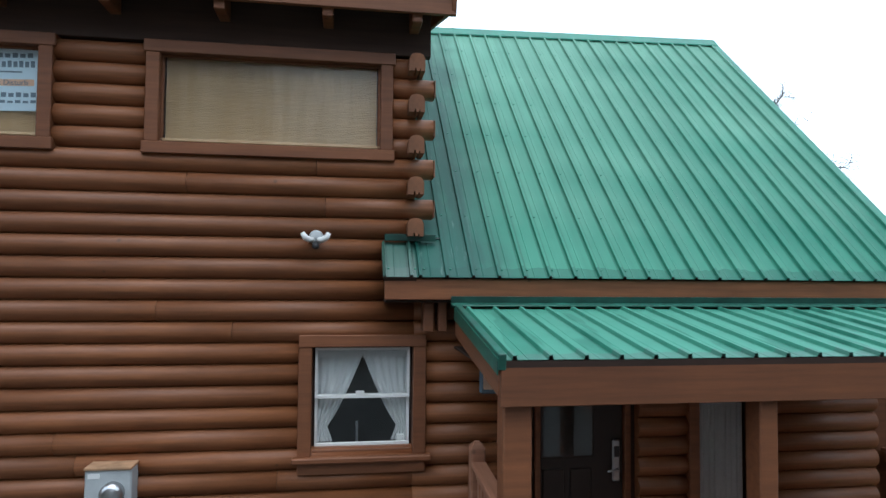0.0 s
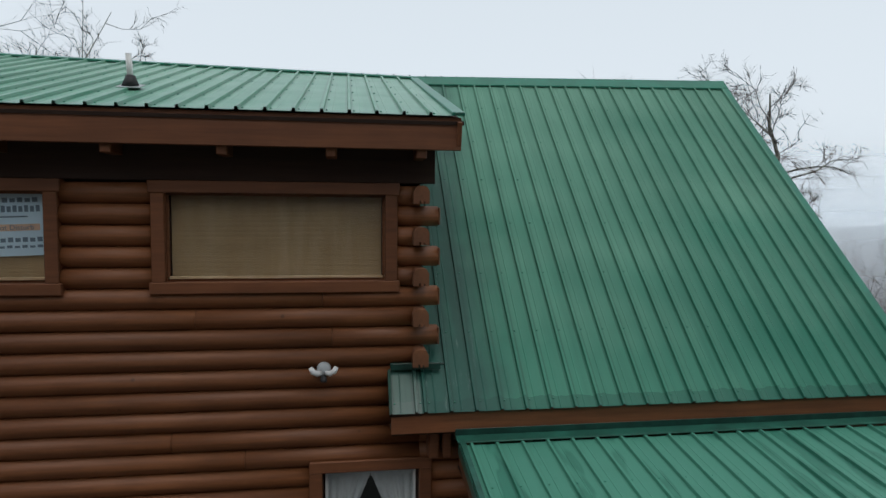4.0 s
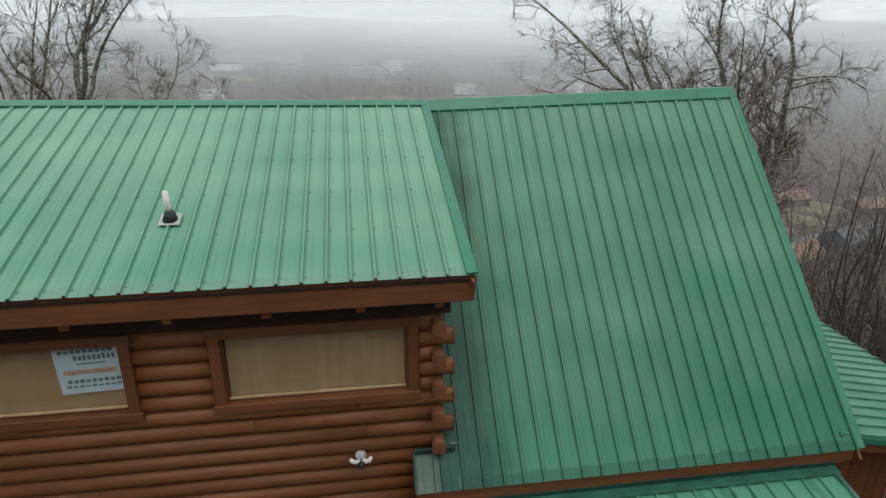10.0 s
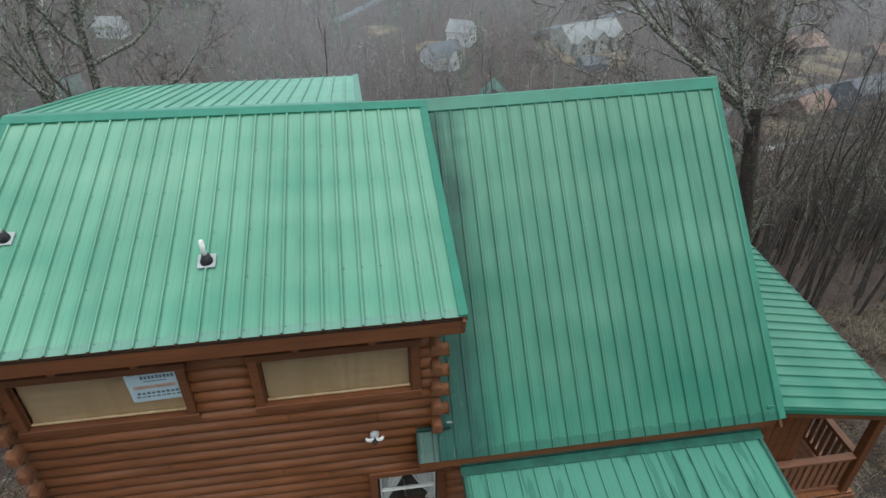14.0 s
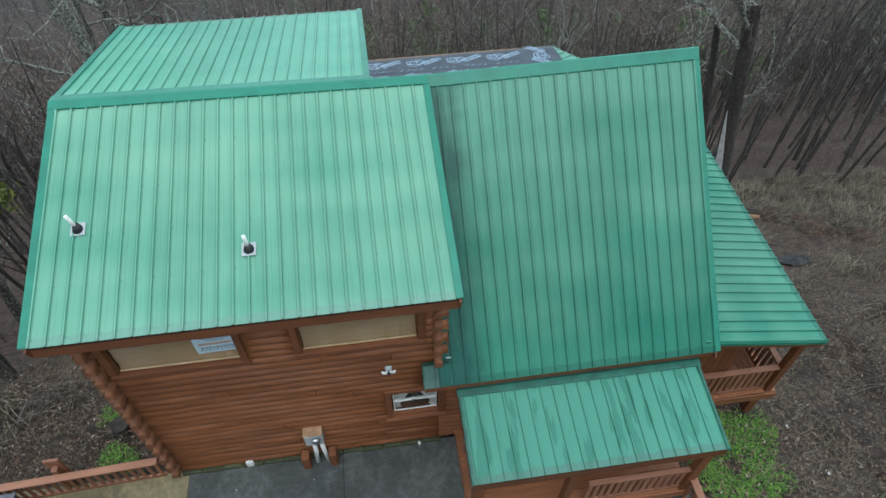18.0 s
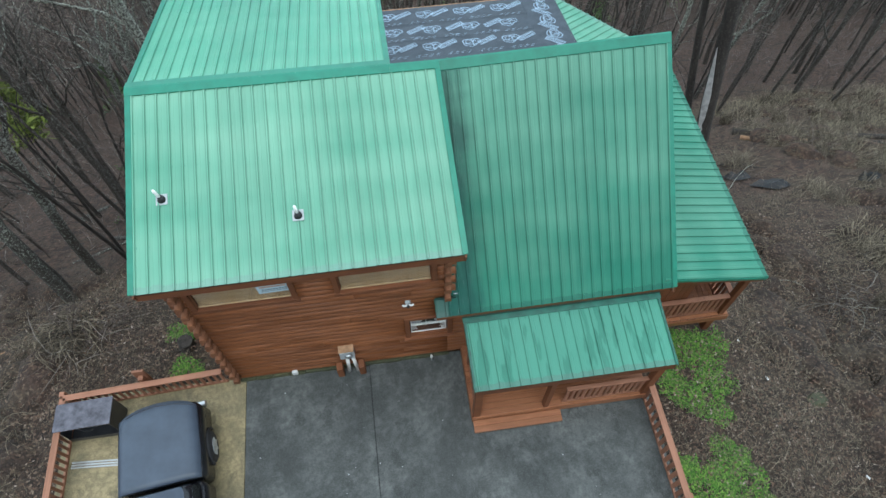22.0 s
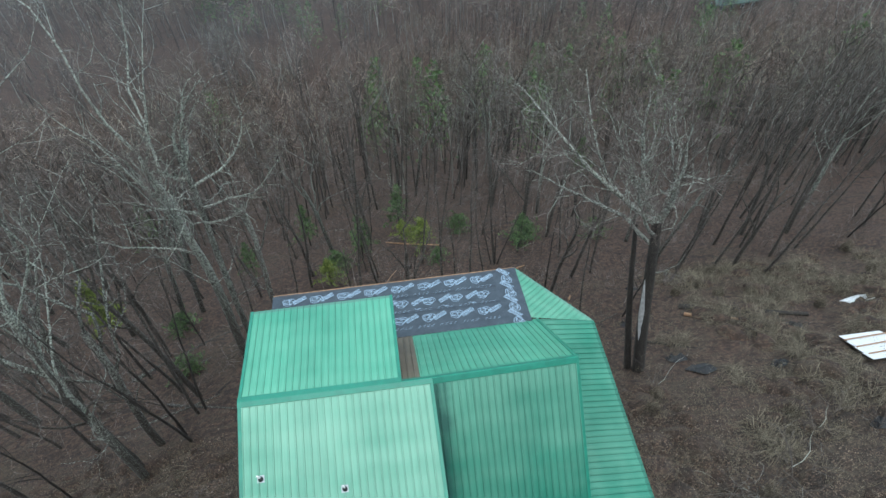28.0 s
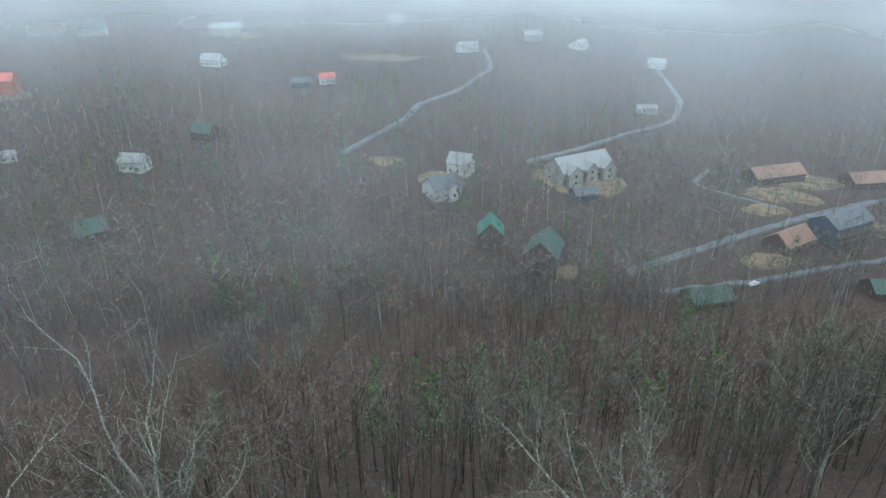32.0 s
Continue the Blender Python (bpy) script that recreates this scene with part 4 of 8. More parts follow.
def drape(name, side, z0, z1, inner):
    """A gathered curtain, tied back to one jamb; inner(z) is how far it reaches."""
    nv, nu = 26, 34
    verts, faces = [], []
    for j in range(nv):
        zz = z0 + (z1 - z0) * j / (nv - 1)
        reach = inner(zz)
        for i in range(nu):
            t = i / (nu - 1)
            x = (ka + 0.02 + reach * t) if side < 0 else (kb - 0.02 - reach * t)
            verts.append((x, 0.105 + 0.012 * math.sin(t * 34 + 0.8 * math.sin(zz * 9)), zz))
    for j in range(nv - 1):
        for i in range(nu - 1):
            s = j * nu + i
            faces.append((s, s + 1, s + nu + 1, s + nu))
    n = len(verts)
    verts += [(x, y + 0.003, zz) for x, y, zz in verts]
    faces += [(d + n, c + n, b + n, a + n) for a, b, c, d in list(faces)]
    return put_mesh(name, mesh_from(name, verts, faces, CURTAIN, True), kitchen, None, "white gathered curtain tied back")


tie = 1.57
for side in (-1, 1):
    drape("curtain", side, 1.43, 2.245, lambda zz: (0.10 + 0.31 * min(1, max(0, (zz - tie) / (2.2 - tie))) ** 0.8) if zz > tie else 0.10 + 0.05 * (tie - zz) / 0.14)
bm = bmesh.new()
for k in range(20):
    x = ka + 0.03 + k * 0.0398
    block(bm, x, x + 0.034, 0.088, 0.094, 2.16 + 0.012 * (k % 2), 2.245)
part("valance", bm, CURTAIN, kitchen, "scalloped lace valance")
boxpart("sticker", -0.83, -0.755, 0.008, 0.011, mid + 0.01, mid + 0.05, WHITE, kitchen, 0)
soap = thing("soap_box", "small white box standing on the kitchen window sill", "box", m=pose(-0.43, 0.075, 1.40))
boxpart("carton", -0.035, 0.035, -0.02, 0.02, 0.0, 0.085, WHITE, soap, 0.004)
faucet = thing("kitchen_faucet", "chrome faucet behind the kitchen window", "faucet", m=pose(-0.81, 0.3, 1.22))
part("spout", tube(bmesh.new(), [(0, 0, 0), (0, 0, 0.24), (0, 0.03, 0.3), (0, 0.09, 0.31), (0, 0.13, 0.27)], 0.011), STEEL, faucet, smooth=True)
part("base", tube(bmesh.new(), [(0, 0, 0), (0, 0, 0.03)], [0.03, 0.022], 14), STEEL, faucet)
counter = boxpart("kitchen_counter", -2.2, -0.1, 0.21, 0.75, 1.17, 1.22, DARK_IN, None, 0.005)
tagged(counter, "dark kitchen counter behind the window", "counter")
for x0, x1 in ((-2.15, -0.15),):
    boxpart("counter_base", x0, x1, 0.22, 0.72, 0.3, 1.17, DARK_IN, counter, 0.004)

# entry door and sidelight
door = boxpart("entry_door", DOOR[0] + 0.06, DOOR[1] - 0.06, 0.085, 0.125, 0.36, 2.3, DARK_DOOR, cabin, 0.006, "dark wooden half-glass entry door")
boxpart("glass_frame", 0.865, 1.385, 0.07, 0.084, 1.22, 2.22, DARK_DOOR, door, 0.006)
dp = boxpart("pane", 0.89, 1.36, 0.062, 0.068, 1.245, 2.2, GLASS, door, 0)
dp.visible_shadow = False
for x0, x1 in ((0.89, 1.10), (1.15, 1.36)):
    boxpart("door_panel", x0, x1, 0.074, 0.084, 0.5, 1.12, DARK_DOOR, door, 0.01)
for x in (DOOR[0], DOOR[1] - 0.055):
    boxpart("door_jamb", x, x + 0.055, 0.03, 0.14, 0.32, 2.36, TRIM, door, 0.005)
lock = boxpart("keypad_lock", 1.56, 1.635, 0.05, 0.084, 0.99, 1.38, STEEL, door, 0.015, "satin keypad lock with a lever")
boxpart("keypad", 1.572, 1.623, 0.044, 0.05, 1.22, 1.32, BLACK_RUBBER, lock, 0.003)
part("lever", tube(bmesh.new(), [(1.60, 0.05, 1.11), (1.60, 0.0, 1.11), (1.56, -0.005, 1.112), (1.49, -0.003, 1.105)], 0.011, 8), STEEL, lock, smooth=True)
side = boxpart("sidelight_window", SIDELIGHT[0], SIDELIGHT[1], 0.03, 0.06, 2.27, 2.3, TRIM, cabin, 0.004, "tall narrow window beside the door")
sp = boxpart("pane", SIDELIGHT[0] + 0.02, SIDELIGHT[1] - 0.02, 0.05, 0.056, 0.64, 2.27, GLASS, side, 0)
sp.visible_shadow = False
sc_v = []
for i in range(61):
    x = SIDELIGHT[0] + 0.03 + (SIDELIGHT[1] - SIDELIGHT[0] - 0.06) * i / 60
    y = 0.12 + 0.014 * math.sin(i * 0.95) + 0.006 * math.sin(i * 2.3)
    sc_v += [(x, y, 0.64), (x, y, 2.0), (x, y + 0.003, 2.0), (x, y + 0.003, 0.64)]
sc_f = [(4 * i + a, 4 * i + 4 + a, 4 * i + 4 + (a + 1) % 4, 4 * i + (a + 1) % 4) for i in range(60) for a in range(4)]
put_mesh("curtain", mesh_from("curtain", sc_v, sc_f, CURTAIN, True), side, None, "pale gathered curtain")
for x in (SIDELIGHT[0] - 0.1, SIDELIGHT[1]):
    boxpart("side_casing", x, x + 0.1, -0.07, 0.05, 0.55, 2.35, TRIM, side, 0.006)

# entry porch: floor, steps, posts, rails
porch = thing("entry_porch", "brown stained timber entry porch with steps", "porch")
FLOOR = 0.36
for k in range(13):
    y = -1.86 + k * 0.142
    boxpart("floor_board", 0.02, 4.32, y, y + 0.137, FLOOR - 0.035, FLOOR, DECK, porch, 0.005)
boxpart("rim_board", 0.02, 4.32, -1.90, -1.865, 0.08, FLOOR - 0.002, DECK, porch, 0.005)
boxpart("side_board", 0.0, 0.018, -1.90, 0.0, 0.08, FLOOR - 0.002, DECK, porch, 0.004)
boxpart("skirt_board", 0.1, 4.28, -1.83, -1.80, 0.0, 0.1, SOFFIT, porch, 0.004)
for x0, x1, y0, y1, ztop in ((0.02, 2.15, -2.20, -1.905, 0.185),):
    for k in range(2):
        yy = y0 + k * 0.148
        boxpart("step_tread", x0, x1, yy, yy + 0.143, ztop - 0.04, ztop, DECK, porch, 0.005)
    boxpart("step_riser", x0 + 0.03, x1 - 0.03, y0 + 0.03, y0 + 0.06, 0.0, ztop - 0.04, DECK, porch, 0.004)
    for x in (x0 + 0.03, x1 - 0.06):
        boxpart("step_stringer", x, x + 0.03, y0 + 0.06, y1, 0.0, ztop - 0.042, DECK, porch, 0.003)
for x0, x1 in ((0.02, 0.20), (1.72, 1.85), (4.12, 4.30)):
    boxpart("post", x0, x1, -1.88, -1.72, FLOOR, 2.25, TRIM, porch, 0.01)
boxpart("front_fascia", -0.01, 4.40, -1.938, -1.895, 2.115, 2.386, TRIM, porch, 0.005)
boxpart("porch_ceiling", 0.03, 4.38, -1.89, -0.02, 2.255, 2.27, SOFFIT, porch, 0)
for x in (-0.005, 4.375):
    beam("rake_board", (x + 0.01, -1.89, 2.265), (x + 0.01, -0.34, 2.49), 0.035, 0.2, TRIM, porch, 0.005)
    beam("rake_flashing", (x, -1.95, 2.385), (x, -0.42, 2.612), 0.05, 0.1, FLASH, porch, 0.004)
    beam("rake_drip", (x + (0.028 if x > 1 else -0.028), -1.955, 2.358), (x + (0.028 if x > 1 else -0.028), -0.42, 2.585), 0.008, 0.10, FLASH, porch, 0.002)
boxpart("wall_flashing", -0.05, 4.43, -0.345, -0.338, 2.63, 2.725, FLASH_WET, porch, 0.002)
part("flashing_lip", block(bmesh.new(), -0.05, 4.43, -0.13, 0.0, -0.006, 0.006, 0.003), FLASH, porch, "", pose(0, -0.345, 2.664, 7))


def railing(parent, a, b, z0, z1, cap=0.14, step=0.135, mat=RAIL, slat=(0.085, 0.03)):
    """Top rail, bottom rail and slats between two points of the plan."""
    a, b = Vector((*a, 0)), Vector((*b, 0))
    d = b - a
    rise = Vector((0, 0, 1))
    beam("top_rail", a + rise * (z1 - 0.02), b + rise * (z1 - 0.02), cap, 0.04, mat, parent, 0.006)
    beam("under_rail", a + rise * (z1 - 0.09), b + rise * (z1 - 0.09), 0.04, 0.09, mat, parent, 0.005)
    beam("bottom_rail", a + rise * (z0 + 0.08), b + rise * (z0 + 0.08), 0.05, 0.09, mat, parent, 0.005)
    n = max(1, int(d.length / step))
    me = None
    ang = math.atan2(d.y, d.x)
    bm = block(bmesh.new(), -slat[0] / 2, slat[0] / 2, -slat[1] / 2, slat[1] / 2, z0 + 0.12, z1 - 0.13, 0.004)
    me = bpy.data.meshes.new("slat")
    bm.to_mesh(me)
    bm.free()
    me.materials.append(mat)
    for k in range(n):
        p = a + d * ((k + 0.5) / n)
        put_mesh("slat", me, parent, Matrix.Translation(p) @ pose(0, 0, 0, 0, 0, math.degrees(ang)))


railing(porch, (2.18, -1.80), (4.12, -1.80), FLOOR, 1.26, 0.10)
railing(porch, (0.10, -1.72), (0.15, -0.56), FLOOR, 1.40, 0.12)
bm = block(bmesh.new(), 0.09, 0.21, -0.56, -0.44, FLOOR, 1.50, 0.012)
bmesh.ops.create_cone(bm, segments=4, radius1=0.085, radius2=0.03, depth=0.05, cap_ends=True, matrix=pose(0.15, -0.5, 1.525, 0, 0, 45))
part("newel_post", bm, RAIL, porch)

# the wall sign under the porch eave
plaque = thing("wall_plaque", "small dark carved plaque on the log wall", "sign", m=pose(0.42, -0.06, 1.98))
bm = bmesh.new()
block(bm, -0.16, 0.16, -0.015, 0.015, -0.13, 0.17, 0.02)
part("board", bm, INK, plaque)
boxpart("face", -0.13, 0.13, -0.02, -0.014, -0.09, 0.14, ORANGE_INK, plaque, 0.01)
for zz, w in ((0.08, 0.16), (0.03, 0.2), (-0.03, 0.12)):
    boxpart("line_of_writing", -w / 2, w / 2, -0.024, -0.02, zz - 0.012, zz + 0.012, INK, plaque, 0)

# side porch on the right gable
side_porch = thing("side_porch", "brown timber side porch with slatted rails", "porch")
SF = 0.30
for k in range(19):
    x = 4.34 + k * 0.142
    boxpart("floor_board", x, x + 0.137, -0.10, 7.0, SF - 0.04, SF, DECK, side_porch, 0.004)
boxpart("rim_board", 4.34, 7.04, -0.14, -0.105, SF - 0.27, SF - 0.045, DECK, side_porch, 0.005)
boxpart("rim_board", 7.04, 7.075, -0.14, 7.0, SF - 0.27, SF - 0.045, DECK, side_porch, 0.005)
for y in (-0.02, 2.3, 4.6, 6.9):
    gz = float(ground_height(6.9, y))
    boxpart("post", 6.78, 6.93, y - 0.075, y + 0.075, SF, 2.35, TRIM, side_porch, 0.01)
    boxpart("footing_post", 6.75, 6.95, y - 0.1 + 0.12, y + 0.1 + 0.12, gz - 0.3, SF - 0.05, TRIM, side_porch, 0.01)
railing(side_porch, (4.40, 0.0), (6.78, 0.0), SF, 1.22, 0.13)
railing(side_porch, (6.85, 0.06), (6.85, 6.8), SF, 1.22, 0.13)
for k in range(9):
    boxpart("end_panel_board", 4.36 + k * 0.152, 4.36 + k * 0.152 + 0.148, 0.10, 0.135, SF, 2.62, TRIM, side_porch, 0.004)
boxpart("side_beam", 6.80, 6.95, -0.15, 7.0, 2.3, 2.42, TRIM, side_porch, 0.006)
# rear porch under the felted roof
rear_porch = thing("rear_porch", "brown timber rear porch on tall posts", "porch")
boxpart("floor", -5.5, 4.3, 7.12, 10.1, SF - 0.06, SF, DECK, rear_porch, 0.005)
for x in (-5.4, -2.2, 1.0, 4.2):
    gz = float(ground_height(x, 10.0))
    boxpart("post", x - 0.08, x + 0.08, 9.95, 10.11, gz - 0.3, 2.45, TRIM, rear_porch, 0.01)
boxpart("rear_beam", -5.8, 4.35, 9.95, 10.1, 2.26, 2.42, TRIM, rear_porch, 0.006)
felt_up = Vector((0, 7.17 - 10.285, 3.065 - 2.5))
fm = Matrix((Vector((-1, 0, 0)), felt_up.normalized(), Vector((-1, 0, 0)).cross(felt_up.normalized()))).transposed().to_4x4()
fm.translation = Vector((4.46, 10.285, 2.5))
felt = part("felted_roof", block(bmesh.new(), 0, 10.45, 0, felt_up.length, -0.05, -0.004), SOFFIT, rear_porch, "stripped porch roof covered in printed grey roofing felt", fm)


def felt_sheet(u0, u1, v0, v1, lift, seed):
    nu, nv = max(2, int((u1 - u0) / 0.35)), max(2, int((v1 - v0) / 0.2))
    verts = []
    for j in range(nv + 1):
        for i in range(nu + 1):
            u, v = u0 + (u1 - u0) * i / nu, v0 + (v1 - v0) * j / nv
            verts.append((u, v + 0.012 * noise.noise((u * 1.3, seed, 0)) * (j == nv), lift + 0.006 * abs(noise.noise((u * 2.1, v * 2.3, seed)))))
    n = len(verts)
    q = nu + 1
    faces = [(j * q + i, j * q + i + 1, (j + 1) * q + i + 1, (j + 1) * q + i) for j in range(nv) for i in range(nu)]
    verts += [(x, y, zz - 0.003) for x, y, zz in verts]
    faces += [tuple(reversed([k + n for k in f])) for f in list(faces)]
    faces += [(i, i + n, i + 1 + n, i + 1) for i in range(nu)]
    return put_mesh("felt_sheet", mesh_from("felt_sheet", verts, faces, FELT, True), felt)


for k in range(3):
    felt_sheet(0.9, 10.45, k * 0.92, 3.15 if k == 2 else k * 0.92 + 1.0, 0.003 + 0.005 * k, k + 1)
felt_sheet(0.0, 1.02, 0.0, 3.15, 0.019, 9)
boxpart("bare_eave_board", 0.0, 10.45, -0.05, 0.012, -0.04, 0.004, DEADWOOD, felt, 0.004)
# printed marks on the felt, plain shapes
def joined_shapes(name, shapes, mat, thick=0.001):
    """Flat printed strokes of one mark as one mesh."""
    v, f = [], []
    for pts in shapes:
        f.append(tuple(range(len(v), len(v) + len(pts))))
        v += [(x, y, thick) for x, y in pts]
    return mesh_from(name, v, f, mat)


def stroke(a, b, w):
    d = (np.array(b) - np.array(a)) / max(1e-6, math.dist(a, b))
    n = np.array((-d[1], d[0])) * w / 2
    return [tuple(np.array(a) - n), tuple(np.array(b) - n), tuple(np.array(b) + n), tuple(np.array(a) + n)]


def bent_line(pts, w):
    return [stroke(p, q, w) for p, q in zip(pts, pts[1:])]


def blot(cx, cy, rx, ry, wob, turn):
    """A lobed loop round cx, cy."""
    res = []
    for a in np.linspace(0, math.tau, 23):
        k = 1 + wob * math.sin(3 * a + turn) + 0.6 * wob * math.cos(5 * a + 2 * turn)
        res.append((cx + rx * k * math.cos(a), cy + ry * k * math.sin(a) + 0.12 * rx * math.cos(a)))
    return res


# a lobed outline with inner curves, and a slanted panel of lettering reduced to bars
KNOT = joined_shapes("printed_mark", bent_line(blot(0, 0, 0.25, 0.19, 0.12, 0.4), 0.024) + bent_line(blot(-0.07, 0.03, 0.10, 0.07, 0.2, 1.1), 0.02) + bent_line(blot(0.11, -0.02, 0.075, 0.085, 0.18, 2.0), 0.02)
                     + bent_line([(-0.20, -0.03), (-0.11, -0.09), (0.0, -0.10), (0.08, -0.15)], 0.026) + bent_line([(-0.02, 0.15), (0.05, 0.10), (0.13, 0.11)], 0.024), LOGO)
rows_of_bars = []
for j, h in ((0, 0.058), (1, 0.04)):
    for i in range(7 if j == 0 else 10):
        x0 = -0.25 + i * (0.072 if j == 0 else 0.05)
        y0 = 0.005 if j == 0 else -0.062
        rows_of_bars.append([(x0, y0), (x0 + (0.046 if j == 0 else 0.036), y0), (x0 + (0.046 if j == 0 else 0.036), y0 + h), (x0, y0 + h)])
PANEL = joined_shapes("printed_mark", bent_line([(-0.29, -0.09), (0.27, -0.09), (0.29, 0.09), (-0.27, 0.09), (-0.29, -0.09)], 0.022) + rows_of_bars, LOGO)
DASHES = joined_shapes("printed_line", [[(x, y), (x + 0.09, y), (x + 0.09, y + 0.012), (x, y + 0.012)] for i in range(52) for x, y in ((1.05 + i * 0.18, 0.006 * (i % 2)), (1.0 + i * 0.18, -0.07)) if (i * 7) % 5], LOGO)
SCRAWL = joined_shapes("printed_mark", bent_line([(0.0, 0.0), (0.1, 0.03), (0.18, 0.01)], 0.018) + bent_line([(0.05, -0.06), (0.09, 0.05)], 0.016) + bent_line([(-0.12, 0.05), (-0.02, 0.07)], 0.014), LOGO)


def print_mark(u, v, turn, lift, flip=False):
    m = pose(u, v, lift, 0, 0, turn)
    s = -1 if flip else 1
    put_mesh("printed_mark", KNOT, felt, m @ pose(-0.24 * s, -0.02, 0))
    put_mesh("printed_mark", PANEL, felt, m @ pose(0.22 * s, 0.03, 0.0006, 0, 0, 30))


for row in range(3):
    lift = 0.020 + 0.005 * row
    for c in range(8):
        u = 1.55 + c * 1.14 + (0.36 if row % 2 else 0.0)
        if u < 10.0:
            print_mark(u, 0.44 + row * 0.92, 180, lift, row % 2 == 1)
        if row == 1:
            put_mesh("printed_mark", SCRAWL, felt, pose(u + 0.3, 0.86 + row * 0.92, lift, 0, 0, 170 + 9 * c))
    tagged(put_mesh("printed_line", DASHES, felt, pose(0, 0.93 + row * 0.92, lift - 0.004 if row == 2 else lift)), kind="stuff")
for c in range(4):
    print_mark(0.55, 0.4 + c * 0.82, 105, 0.030, True)

# vent pipes through the front roof
slope = math.atan2(RIDGE_Z - UP_EAVE_Z, RIDGE_Y - EAVE_Y)
for x, y, lean in ((-5.42, 1.28, -9), (-2.99, 0.70, -2)):
    z = UP_EAVE_Z + (y - EAVE_Y) * math.tan(slope)
    vent = thing("vent_pipe", "white plastic vent pipe in a black roof boot" if lean > -5 else "leaning white plastic vent pipe in a black roof boot", "pipe", "roof vents", pose(x, y, z + 0.01))
    part("flange", block(bmesh.new(), -0.105, 0.105, -0.105, 0.105, 0.0, 0.012, 0.004), METER_GREY, vent, "", pose(0, 0, 0.006, math.degrees(slope)))
    part("boot", tube(bmesh.new(), [(0, 0, 0.0), (0, 0, 0.06), (0.0, 0, 0.11)], [0.085, 0.06, 0.042], 16), BLACK_RUBBER, vent, smooth=True)
    top = Vector((math.sin(radians(lean)), -0.04, math.cos(radians(lean)))) * 0.31
    part("pipe", tube(bmesh.new(), [(0, 0, 0.03), tuple(top)], 0.028, 16), WHITE_PIPE, vent, smooth=True)

# floodlight with two arms and a sensor
flood = thing("flood_light", "grey wall floodlight with a sensor and two white lamp bars", "lamp", m=pose(-1.19, -0.055, 3.22))
part("base", tube(bmesh.new(), [(0, 0.02, 0), (0, -0.03, 0), (0, -0.045, 0)], [0.065, 0.06, 0.04], 18), METER_GREY, flood, smooth=True)
for s in (-1, 1):
    pts = [(s * 0.02, -0.05, -0.02), (s * 0.055, -0.075, -0.025), (s * 0.09, -0.085, -0.005), (s * 0.112, -0.085, 0.035)]
    part("lamp_bar", tube(bmesh.new(), pts, [0.018, 0.026, 0.026, 0.02], 10), WHITE, flood, smooth=True)
part("sensor", tube(bmesh.new(), [(0, -0.05, -0.05), (0, -0.075, -0.085), (0, -0.08, -0.10)], [0.022, 0.032, 0.02], 12), BLACK_RUBBER, flood, smooth=True)

# electricity meter, conduits and the two posts beside them
meter = thing("electric_meter", "grey electricity meter box with a round glass meter", "meter", m=pose(-2.77, -0.05, 0))
boxpart("housing", -0.175, 0.175, -0.16, 0.02, 0.92, 1.35, METER_GREY, meter, 0.012)
boxpart("lid", -0.18, 0.18, -0.175, 0.02, 1.335, 1.36, DEADWOOD, meter, 0.006, "rust-stained lid")
part("meter_dome", tube(bmesh.new(), [(0.04, -0.16, 1.16), (0.04, -0.22, 1.16), (0.04, -0.245, 1.16)], [0.09, 0.085, 0.05], 20), STEEL, meter, "round meter under glass", smooth=True)
boxpart("seal_plate", -0.15, -0.06, -0.164, -0.158, 1.27, 1.31, WHITE, meter, 0)
for x, lean in ((-0.03, -0.05), (0.1, 0.06)):
    part("conduit", tube(bmesh.new(), [(x, -0.08, 0.95), (x + lean * 0.3, -0.09, 0.5), (x + lean, -0.12, -0.01)], 0.045, 14), WHITE_PIPE, meter, "white plastic conduit", smooth=True)
for x in (-3.04, -2.50):
    g = thing("guard_post", "short brown stained timber guard post by the wall", "post", "guard posts", pose(x, -0.2, 0))
    boxpart("timber", -0.075, 0.075, -0.1, 0.12, 0.0, 0.5, TRIM, g, 0.01)
outlet = thing("outlet_box", "small white outlet box low on the log wall", "outlet", m=pose(-4.18, -0.05, 0.12))
boxpart("cover", -0.07, 0.07, -0.07, 0.0, 0.0, 0.17, WHITE, outlet, 0.012)
boxpart("hinge", -0.07, 0.07, -0.075, -0.07, 0.15, 0.165, WHITE, outlet, 0.002)
tap = thing("garden_tap", "small pale garden tap at the wall foot", "tap", m=pose(-0.75, -0.12, 0))
part("pipe", tube(bmesh.new(), [(0, 0.05, 0.16), (0, -0.05, 0.16), (0, -0.08, 0.12)], 0.018, 8), STEEL, tap)
part("valve", tube(bmesh.new(), [(0, -0.02, 0.15), (0, -0.02, 0.22)], [0.03, 0.035], 10), WHITE, tap)

# notice taped inside the left upper window
notice = thing("window_notice", "pale blue printed notice taped to the upper window", "sign", m=pose(-3.78, 0.03, 4.51, 0, -2.0, 0))
boxpart("sheet", -0.30, 0.30, 0.0, 0.002, -0.285, 0.235, PAPER, notice, 0)
boxpart("orange_strip", -0.24, 0.26, -0.002, 0.0, -0.075, -0.02, ORANGE_INK, notice, 0)
for x0, x1, z0, z1 in ((-0.25, 0.27, 0.155, 0.20), (-0.12, 0.28, 0.075, 0.135), (-0.10, 0.17, 0.03, 0.048), (-0.22, 0.29, -0.175, -0.13), (-0.24, 0.29, -0.225, -0.195)):
    w = x1 - x0
    n = 1 if z1 - z0 < 0.02 else 9
    for i in range(n):
        boxpart("printed_bar", x0 + w * i / n, x0 + w * (i + (0.7 if n > 1 else 1)) / n, -0.002, 0.0, z0 + 0.006, z1 - 0.006 * (i % 2), INK, notice, 0)
